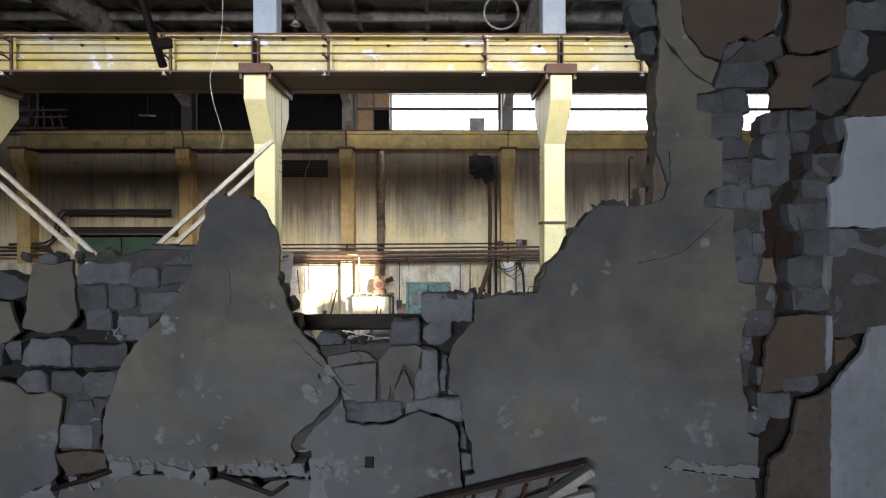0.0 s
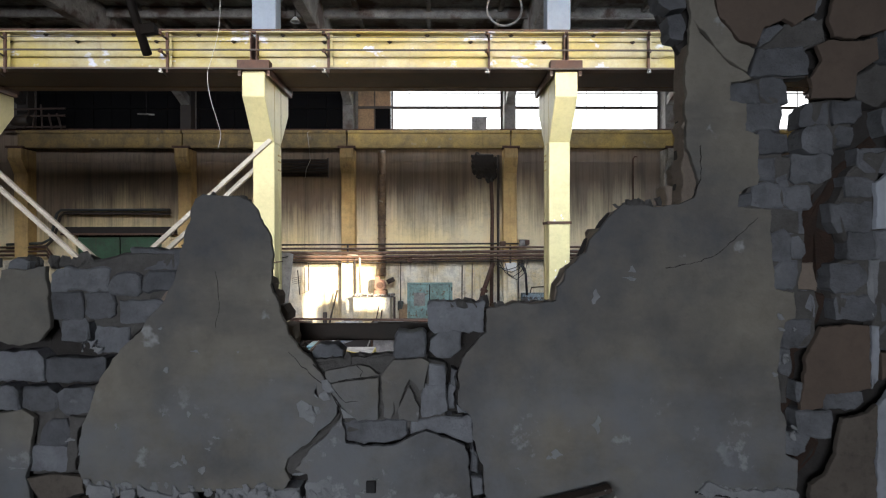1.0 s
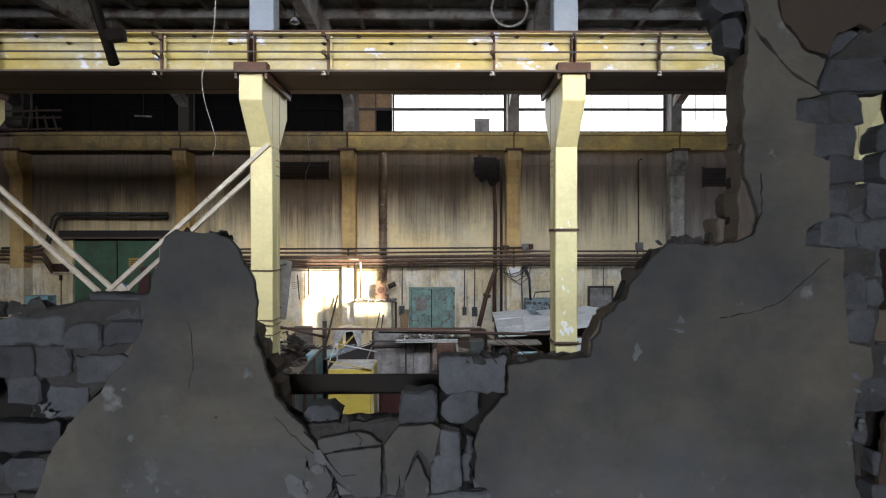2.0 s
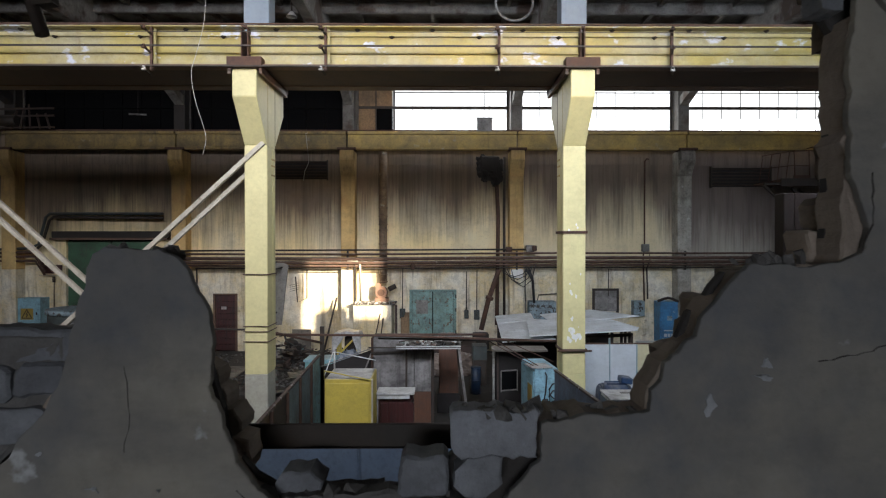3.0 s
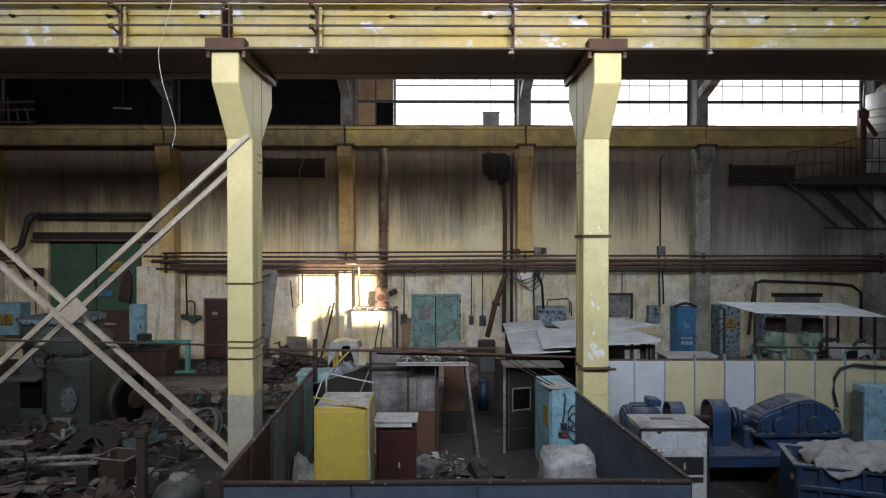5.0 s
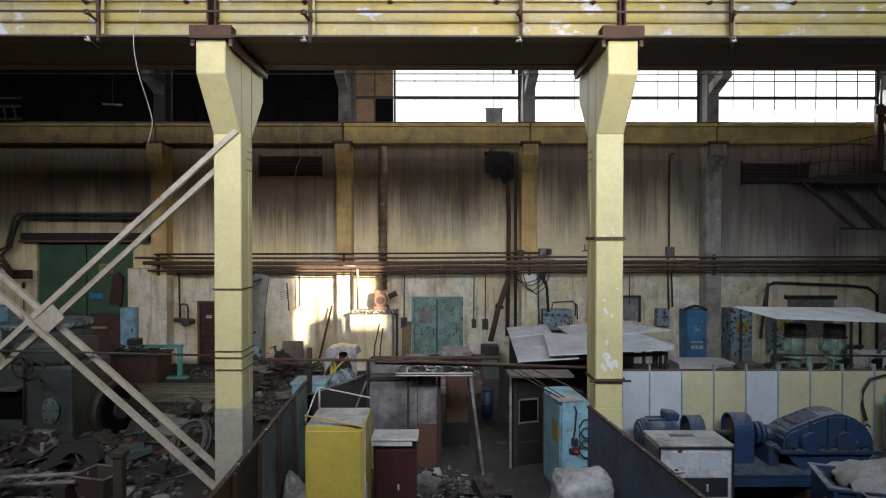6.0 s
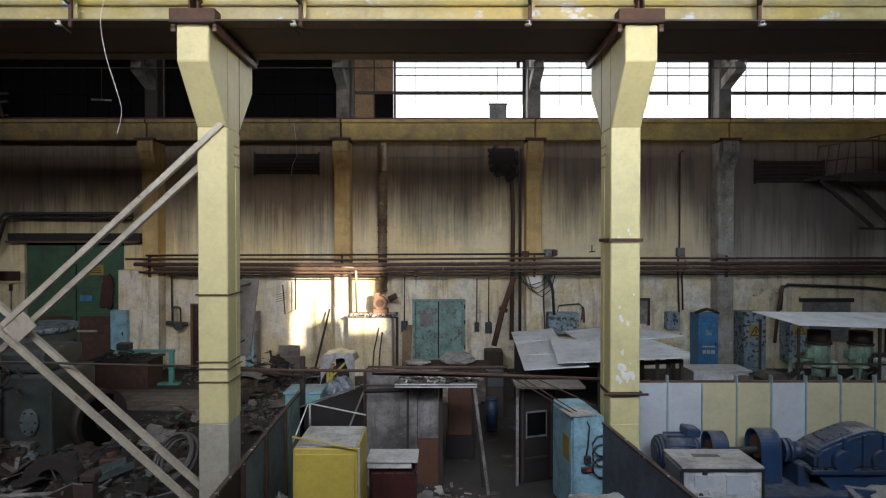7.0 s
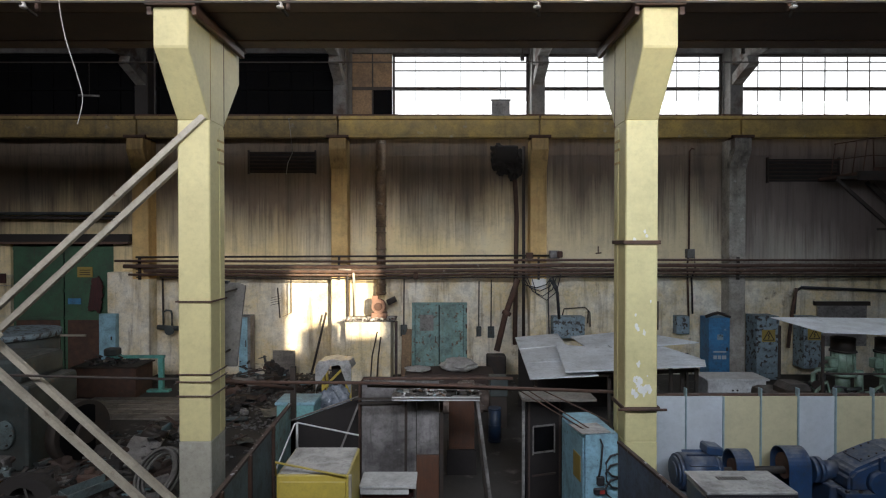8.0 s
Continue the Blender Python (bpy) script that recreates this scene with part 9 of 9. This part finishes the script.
def frustum(r0, r1, z0, z1):
    bm = bmesh.new()
    a = [bm.verts.new((sx * r0, sy * r0 * 0.8, z0)) for sx, sy in ((-1, -1), (1, -1), (1, 1), (-1, 1))]
    b = [bm.verts.new((sx * r1, sy * r1 * 0.8, z1)) for sx, sy in ((-1, -1), (1, -1), (1, 1), (-1, 1))]
    c = [bm.verts.new((sx * (r1 - 0.015), sy * (r1 - 0.015) * 0.8, z1)) for sx, sy in ((-1, -1), (1, -1), (1, 1), (-1, 1))]
    d = [bm.verts.new((sx * (r0 - 0.015), sy * (r0 - 0.015) * 0.8, z0 + 0.02)) for sx, sy in ((-1, -1), (1, -1), (1, 1), (-1, 1))]
    for p, r in ((a, b), (b, c), (c, d)):
        for k in range(4):
            bm.faces.new((p[k], p[(k + 1) % 4], r[(k + 1) % 4], r[k]))
    bm.faces.new(a[::-1])
    bm.faces.new(d)
    bmesh.ops.recalc_face_normals(bm, faces=bm.faces)
    return bm
part("bin_shell", frustum(0.2, 0.3, 0.0, 0.5), TAR_BROWN, bn)
bm = bmesh.new()
for p, r in (((-0.3, -0.24), (0.3, -0.24)), ((0.3, -0.24), (0.3, 0.24)), ((0.3, 0.24), (-0.3, 0.24)), ((-0.3, 0.24), (-0.3, -0.24))):
    add_bar(bm, (*p, 0.505), (*r, 0.505), 0.02, 0.02)
part("bin_rim", bm, SHEET_GREY, bn)
ll = thing("scrap_ladder", "pale grey pipe ladder lying across the scrap", "ladder")
for dy in (0, 0.32):
    part("stile", tube([(-7.9, 11.25 + dy, 0.42), (-5.6, 11.5 + dy, 0.44)], 0.035, 8), SHEET_GREY, ll)
for k in range(7):
    x = -7.7 + k * 0.32
    part("rung", tube([(x, 11.27 + (x + 7.9) * 0.108, 0.42), (x, 11.6 + (x + 7.9) * 0.108, 0.43)], 0.018, 6), SHEET_GREY, ll)
part("prop", box(-7.7, -7.5, 11.2, 11.7, 0.0, 0.39), DARK_STEEL, ll)
part("prop", box(-5.9, -5.7, 11.4, 11.9, 0.0, 0.4), DARK_STEEL, ll)
tl = thing("tube_lamp", "small pale tube lamp hanging in the dark bay", "lamp")
part("tube", tube([(-10.4, 20.5, 8.27), (-9.82, 20.5, 8.25)], 0.03, 8), SHEET_GREY, tl)
part("wire", tube([(-10.1, 20.5, 8.28), (-10.1, 20.5, 9.19)], 0.008, 5), DARK_STEEL, tl)
ps = thing("rusty_post", "rusty square steel post with a cap", "post")
part("shaft", box(-4.33, -4.21, 10.25, 10.37, 0.0, 1.26, 0.01), TAR_BROWN, ps)
part("cap", box(-4.36, -4.18, 10.22, 10.4, 1.26, 1.36, 0.02), TAR_BROWN, ps)
tt = thing("teal_trough", "pale teal folded steel trough lying in the scrap", "trough", at=pose(-5.66, 13.12, 0.2, 4, -3, 58))
part("floor_plate", box(-0.34, 0.34, -0.13, 0.13, 0.0, 0.012), SLATE_GREEN, tt)
for yy in (-0.14, 0.128):
    part("side_plate", box(-0.34, 0.34, yy, yy + 0.012, 0.0, 0.13), SLATE_GREEN, tt)
part("end_plate", box(-0.352, -0.34, -0.14, 0.14, 0.0, 0.13), SLATE_GREEN, tt)
part("prop", box(-0.3, 0.3, -0.1, 0.1, -0.22, -0.002, 0.02), DARK_STEEL, tt)
co = thing("hose_coil", "coil of grey armoured hose on the scrap", "hose")
for k in range(7):
    rr = 0.38 - 0.03 * (k % 4)
    pts = [(-4.68 + 0.03 * math.sin(5 * k) + rr * math.cos(a) * 0.8, 13.3 + 0.3 * math.sin(a) + 0.03 * k, 0.4 + 0.02 * math.cos(7 * k) + rr * math.sin(a) * 0.8) for a in [2 * math.pi * i / 24 + k for i in range(25)]]
    part("turn", tube(pts, 0.026, 6), CONCRETE, co)
ch = thing("pale_chair_frame", "pale bent steel chair frame thrown on the scrap", "chair", "chair frames")
for dx in (0, 0.55):
    part("side_tube", tube([(-7.3 + dx, 10.5, 0.0), (-7.25 + dx, 10.55, 0.9), (-7.2 + dx, 10.9, 1.0), (-7.15 + dx, 11.2, 0.95), (-7.1 + dx, 11.3, 0.0)], 0.02, 6), SHEET_GREY, ch)
for z, y in ((0.9, 10.55), (1.0, 10.9), (0.5, 10.52)):
    part("cross_tube", tube([(-7.3, y, z), (-6.7, y, z)], 0.018, 6), BRACE, ch)
part("seat_slat", bar((-7.6, 10.75, 0.98), (-6.2, 10.8, 1.02), 0.12, 0.03), WOOD_GREY, ch)
copy_thing(ch, pose(-1.5, 0.4, 0.0, 0, 0, 4))
po = thing("pale_ball_tank", "pale dusty rounded vessel on the floor", "vessel")
bm = bmesh.new()
bmesh.ops.create_uvsphere(bm, u_segments=24, v_segments=14, radius=0.36)
for v in bm.verts:
    v.co.z *= 0.85
for f in bm.faces:
    f.smooth = True
part("vessel_body", bm, MACHINE, po).matrix_basis = pose(-3.85, 10.5, 0.3)
part("vessel_collar", tube([(-3.85, 10.5, 0.55), (-3.85, 10.5, 0.64)], 0.12, 14), SHEET_GREY, po)

# loose scrap: sheets, bars and pipes, heaped on the floor
rs = random.Random(21)
MATS = [DARK_STEEL, SOOT_AND_SHADE, SHEET_GREY, TAR_BROWN, MACHINE, SOOT_AND_SHADE, RUST, DARK_STEEL, SLATE_GREEN, DARK_STEEL, TAR_BROWN, TAR_BROWN]
def scrap(x, y, z, k):
    mt = rs.choice(MATS)
    n = rs.uniform(0.2, 0.9)
    a, p, q = rs.uniform(0, 180), rs.uniform(-16, 16), rs.uniform(-30, 30)
    if k == 0:
        w = rs.uniform(0.05, 0.14)
        ob = part("scrap_bar", add_angle(bmesh.new(), (-n / 2, 0, 0), (n / 2, 0, 0), w), mt)
        lab = "bent steel offcut lying in the scrap heap"
    elif k == 1:
        bm = box(-n / 2, n / 2, -n / 3, n / 3, -0.008, 0.008)
        bmesh.ops.subdivide_edges(bm, edges=bm.edges, cuts=4, use_grid_fill=True)
        sd = rs.random() * 50
        for v in bm.verts:
            v.co.z += 0.12 * noise.noise((v.co.x * 2.5 + sd, v.co.y * 2.5, sd))
        ob = part("scrap_sheet", bm, mt)
        lab = "crumpled sheet of scrap metal"
    elif k == 2:
        ob = part("scrap_pipe", tube([(-n / 2, 0, 0), (0, rs.uniform(-0.12, 0.12), 0.03), (n / 2, 0, 0)], rs.uniform(0.02, 0.06), 8), mt)
        lab = "length of scrap pipe"
    else:
        s = rs.uniform(0.08, 0.22)
        bm = box(-s, s, -s * 0.8, s * 0.8, -s * 0.6, s * 0.6, s * 0.18)
        add_tube(bm, [(0, 0, 0), (0, 0, s)], s * 0.4, 10)
        ob = part("scrap_casting", bm, mt)
        lab = "broken machine casting in the scrap heap"
    ob.matrix_basis = pose(x, y, z, p, q, a)
    tagged(ob, lab, "scrap", "scrap heap")

def cleared(x, y):
    """The strip of floor that was left free beside the booth."""
    return -4.75 + 0.25 * noise.noise((y * 0.9, 2.0, 0)) < x < -2.6 and 12.4 < y < 19.5

def heap(x0, x1, y0, y1, n, h):
    for i in range(n):
        x, y = rs.uniform(x0, x1), rs.uniform(y0, y1)
        if cleared(x, y) and i % 9:
            continue
        top = h * max(0.0, noise.noise((x * 0.8, y * 0.8, 5.0)) + 0.45)
        scrap(x, y, 0.05 + 0.55 * rs.random() * top, rs.choice((0, 0, 1, 1, 2, 2, 3, 3)))

heap(-8.8, -3.9, 12.6, 16.5, 130, 0.5)
heap(-8.5, -4.6, 10.6, 12.4, 60, 0.3)
heap(-5.6, -3.2, 17.0, 19.6, 44, 0.65)
heap(-6.1, -3.3, 19.7, 21.1, 46, 1.1)
# tangles of thin rods, strips and offcuts between the larger pieces
bm = bmesh.new()
for i in range(1100):
    x0, x1, y0, y1, h = rs.choice(((-8.9, -3.9, 12.7, 16.4, 0.5), (-8.9, -3.9, 12.7, 16.4, 0.5), (-8.4, -4.4, 10.5, 12.5, 0.35), (-5.6, -3.0, 16.9, 19.8, 0.6), (-6.2, -3.2, 19.7, 21.2, 0.9)))
    x, y, n, a = rs.uniform(x0, x1), rs.uniform(y0, y1), rs.uniform(0.08, 0.45), rs.uniform(0, 6.28)
    if cleared(x, y):
        if i % 6:
            continue
        h *= 0.15
    z = 0.03 + h * rs.random() ** 1.6 * max(0.25, noise.noise((x * 0.8, y * 0.8, 5.0)) + 0.55)
    dx, dy, dz = n * math.cos(a), n * math.sin(a), n * rs.uniform(-0.35, 0.35)
    add_bar(bm, (x - dx / 2, y - dy / 2, max(0.02, z - dz / 2)), (x + dx / 2, y + dy / 2, max(0.02, z + dz / 2)), rs.uniform(0.01, 0.08), rs.uniform(0.006, 0.035))
tagged(part("scrap_tangle", bm, SCRAP_MIX), "tangled rusty rods, strips and offcuts of scrap", "scrap", kind="stuff")
heap(-2.2, -0.2, 11.2, 12.8, 10, 0.25)
heap(-0.35, 0.9, 10.0, 12.3, 5, 0.12)
# torn paper, plaster crumbs and splinters swept together inside the booth
bm = bmesh.new()
for i in range(420):
    x, y, n, a = rs.gauss(-0.12, 0.2), rs.gauss(12.1, 0.42), rs.uniform(0.02, 0.12), rs.uniform(0, 6.28)
    h = 0.17 * math.exp(-((x + 0.1) / 0.3) ** 2 - ((y - 12.2) / 0.5) ** 2)
    z = 0.02 + h * rs.random()
    dx, dy, dz = n * math.cos(a), n * math.sin(a), n * rs.uniform(-0.4, 0.4)
    add_bar(bm, (x - dx / 2, y - dy / 2, max(0.01, z - dz / 2)), (x + dx / 2, y + dy / 2, max(0.01, z + dz / 2)), rs.uniform(0.01, 0.06), rs.uniform(0.004, 0.015))
tagged(part("litter_heap", bm, LITTER), "heap of pale paper, plaster crumbs and dark splinters", "litter", kind="stuff")
tagged(part("folded_board", bar((-0.42, 12.5, 0.14), (-0.08, 12.55, 0.17), 0.2, 0.04, (0.1, -0.2, 1), 0.008), DUST), "dusty pale board lying on the litter", "board")
tagged(part("floor_batten", bar((0.2, 11.95, 0.02), (1.05, 11.9, 0.02), 0.05, 0.04, bevel=0.004), BLACK), "black batten lying on the floor", "batten", "floor battens")
tagged(part("floor_batten", bar((0.25, 11.35, 0.02), (0.8, 11.4, 0.02), 0.05, 0.04, bevel=0.004), BLACK), "black batten lying on the floor", "batten", "floor battens")
cloth("plastic_film", -2.42, -1.86, 10.75, 11.6, 0.42, POLY, "crumpled grey plastic film in the corner of the booth", 0.3, 31, 0.5, "film")
tagged(part("low_crate", box(-2.3, -1.95, 10.9, 11.6, 0.0, 0.34, 0.03), DARK_STEEL), "dark steel crate under the film", "crate")
for xa, ya, xb, yb, z in ((-6.95, 11.65, -5.6, 11.5, 0.1), (-5.7, 10.95, -4.45, 10.8, 0.06), (-5.0, 11.3, -4.3, 11.55, 0.05), (-7.4, 11.05, -6.0, 11.0, 0.2)):
    tagged(part("pale_plank", bar((xa, ya, z), (xb, yb, z + 0.03), 0.2, 0.04, bevel=0.005), WOOD_GREY), "pale weathered plank lying across the scrap", "plank", "loose planks")
for i in range(5):
    a = rs.uniform(-12, 12)
    tagged(part("floor_plank", bar((-9.2, 17.6 + i * 0.36, 0.03), (-5.9, 17.5 + i * 0.38, 0.03), 0.3, 0.05, bevel=0.004), WOOD_GREY), "weathered floor plank lying flat", "plank", "floor planks")
# ground rubble between the larger pieces
bm = bmesh.new()
for i in range(1800):
    zone = rs.choice(((-9.2, -3.8, 10.3, 17.0), (-5.8, -3.2, 16.8, 20.0), (-0.4, 0.9, 9.6, 12.6), (-8, 6, 19.8, 21.4)))
    x, y, s = rs.uniform(zone[0], zone[1]), rs.uniform(zone[2], zone[3]), rs.uniform(0.012, 0.045)
    add_box(bm, -s, s, -s * 0.7, s * 0.7, -s * 0.4, s * 0.4, 0, pose(x, y, s * 0.3, rs.uniform(-25, 25), rs.uniform(-25, 25), rs.uniform(0, 180)))
tagged(part("floor_rubble", bm, MORTAR_GREY), "small rubble and scraps on the floor", "rubble", kind="stuff")

# objects along the far wall behind the booth
def bundle(name, at, size, seed, mt, label, cat):
    """A crumpled soft heap with sharp creases, flat underneath."""
    bm = bmesh.new()
    bmesh.ops.create_uvsphere(bm, u_segments=56, v_segments=36, radius=1.0)
    for v in bm.verts:
        c = v.co.copy()
        n = 0.3 * noise.noise(c * 1.4 + Vector((seed, 0, 0))) - 0.45 * abs(noise.noise(c * 2.6 + Vector((0, seed, 2)))) - 0.22 * abs(noise.noise(c * 6.0 + Vector((seed, 1, 0))))
        c *= 1.1 + n
        v.co = Vector((c.x * size[0], c.y * size[1], max(-0.85, c.z) * size[2] + 0.85 * size[2]))
    for f in bm.faces:
        f.smooth = True
    ob = part(name, bm, mt)
    ob.matrix_basis = pose(*at)
    return tagged(ob, label, cat)

def film_drape(x0, x1, y0, y1, z):
    """A film thrown over a trestle: flat on top, hanging in front with a gap."""
    bm = bmesh.new()
    n, m = 60, 40
    rows = []
    for i in range(n + 1):
        u = i / n
        gap = 0.13 + 0.5 * max(0.0, 1 - u / 0.42) ** 0.8 + 0.55 * max(0.0, (u - 0.72) / 0.28) ** 0.6
        row = []
        for j in range(m + 1):
            v = j / m
            x = x0 + (x1 - x0) * u
            fold = noise.noise((x * 4, v * 3, 1.0)) + 0.5 * noise.noise((x * 11, v * 6, 4.0))
            top = z + 0.07 * math.sin(math.pi * u) ** 0.5 + 0.035 * fold
            if v < 0.5:
                w = v / 0.5
                p = (x + 0.04 * fold * (1 - w), y0 - 0.05 * (1 - w) + 0.05 * noise.noise((x * 9, 3.0, 0)) * (1 - w), top - gap * (1 - w) ** 1.0)
            else:
                w = (v - 0.5) / 0.5
                p = (x, y0 + (y1 - y0) * w, top - 0.05 * w)
            side = max(0.0, 0.08 - u) + max(0.0, u - 0.92)
            row.append(bm.verts.new((p[0], p[1], p[2] - 1.6 * side)))
        rows.append(row)
    for i in range(n):
        for j in range(m):
            bm.faces.new((rows[i][j], rows[i + 1][j], rows[i + 1][j + 1], rows[i][j + 1])).smooth = True
    ob = part("plastic_film", bm, POLY)
    ob.modifiers.new("thick", "SOLIDIFY").thickness = 0.005
    return tagged(ob, "dusty plastic film draped over a yellow trestle", "film")

film_drape(-3.0, -2.18, 17.25, 17.95, 1.37)
yf = thing("yellow_trestle", "yellow steel trestle under the plastic film", "frame")
for x in (-2.85, -2.3):
    part("leg", box(x - 0.03, x + 0.03, 17.35, 17.41, 0, 1.34), CAB_YELLOW, yf)
    part("leg", box(x - 0.03, x + 0.03, 17.8, 17.86, 0, 1.34), CAB_YELLOW, yf)
for y in (17.38, 17.83):
    part("top_bar", box(-2.88, -2.27, y - 0.025, y + 0.025, 1.342, 1.375), CAB_YELLOW, yf)
part("brace", bar((-2.84, 17.36, 0.75), (-2.4, 17.36, 1.2), 0.05, 0.05), CAB_YELLOW, yf)
# dark sheet put in for the shaded gap below the film
part("panel", box(-2.68, -2.33, 17.5, 17.54, 0.2, 1.3), SOOT_AND_SHADE, yf)
bundle("film_bundle", (-2.42, 16.2, 0), (0.5, 0.36, 0.58), 3.0, FILM_BLUE, "crumpled bundle of clear bluish plastic film on the floor", "film")
lb2 = thing("low_bench", "low blackened bench with rags and sacks", "bench")
part("bench_top", box(-1.05, 1.2, 18.5, 19.5, 0.74, 0.8, 0.01), TAR_BROWN, lb2)
part("apron", box(-1.05, 1.2, 18.52, 18.56, 0.5, 0.739), TAR_BROWN, lb2)
for x in (-1.0, 1.1):
    part("leg", box(x - 0.04, x + 0.04, 18.6, 18.68, 0, 0.78), RUST, lb2)
    part("leg", box(x - 0.04, x + 0.04, 19.3, 19.38, 0, 0.78), RUST, lb2)
bundle("white_cover", (0.3, 19.0, 0.8), (0.44, 0.36, 0.17), 8.0, TARP, "dirty white cloth heaped on the low bench", "cloth")
bundle("rag", (-0.72, 18.9, 0.8), (0.34, 0.25, 0.07), 14.0, TARP, "crumpled pale rag on the low bench", "cloth")
bundle("paper_sack", (0.62, 18.1, 0.0), (0.5, 0.3, 0.4), 21.0, SACKING, "torn brown paper sack slumped against the bench", "sack")
bundle("paper_sack", (0.05, 18.0, 0.0), (0.42, 0.28, 0.36), 25.0, SACKING, "torn brown paper sack slumped against the bench", "sack")
tagged(part("stained_board", bar((-1.22, 21.72, 0.0), (-1.2, 21.93, 1.42), 0.3, 0.03, (0, 1, 0), 0.004), OSB), "rusty brown board leaning beside the teal door", "board")
bmx = thing("blue_drum", "blue steel drum standing in shade", "drum")
part("shell", tube([(0.98, 16.0, 0.0), (0.98, 16.0, 0.7)], 0.13, 18), NAVY, bmx)
for z in (0.03, 0.35, 0.68):
    part("hoop", tube([(0.98, 16.0, z - 0.015), (0.98, 16.0, z + 0.015)], 0.14, 18), NAVY, bmx)
tm = thing("grey_blue_box", "grimy grey-blue steel box on a dark base", "box")
part("body", box(0.95, 1.35, 16.8, 17.3, 0.7, 1.1, 0.02), MACHINE, tm)
part("base", box(0.97, 1.33, 16.82, 17.28, 0, 0.699), DARK_STEEL, tm)
hc = thing("scrap_cabinet", "grey panel standing on a dark crate by the far wall", "crate")
part("body", box(-5.0, -4.36, 20.72, 20.78, 0.3, 0.98, 0.01), WOOD_GREY, hc)
part("feet", box(-5.05, -4.3, 20.5, 20.9, 0.0, 0.3), DARK_STEEL, hc)
cm = thing("narrow_blue_cabinet", "narrow grey cabinet with a light blue door", "cabinet")
part("body", box(-6.25, -5.9, 21.5, 21.9, 0.0, 1.88, 0.01), SHEET_GREY, cm)
part("door", box(-6.24, -5.99, 21.485, 21.499, 0.05, 1.84), SKY_BLUE, cm, "light blue door")
part("latch", box(-6.05, -6.02, 21.47, 21.486, 0.95, 1.15, 0.004), DARK_STEEL, cm)
# rods over the blue cabinet
rd = thing("loose_rods", "thin steel rods leaning over the blue cabinet", "rods")
for a, b in (((1.1, 12.6, 1.98), (2.05, 11.9, 1.5)), ((1.25, 12.6, 2.0), (2.25, 12.2, 1.6)), ((1.0, 12.65, 1.95), (1.85, 11.95, 1.56))):
    part("rod", tube([a, b], 0.009, 6), RUST, rd)
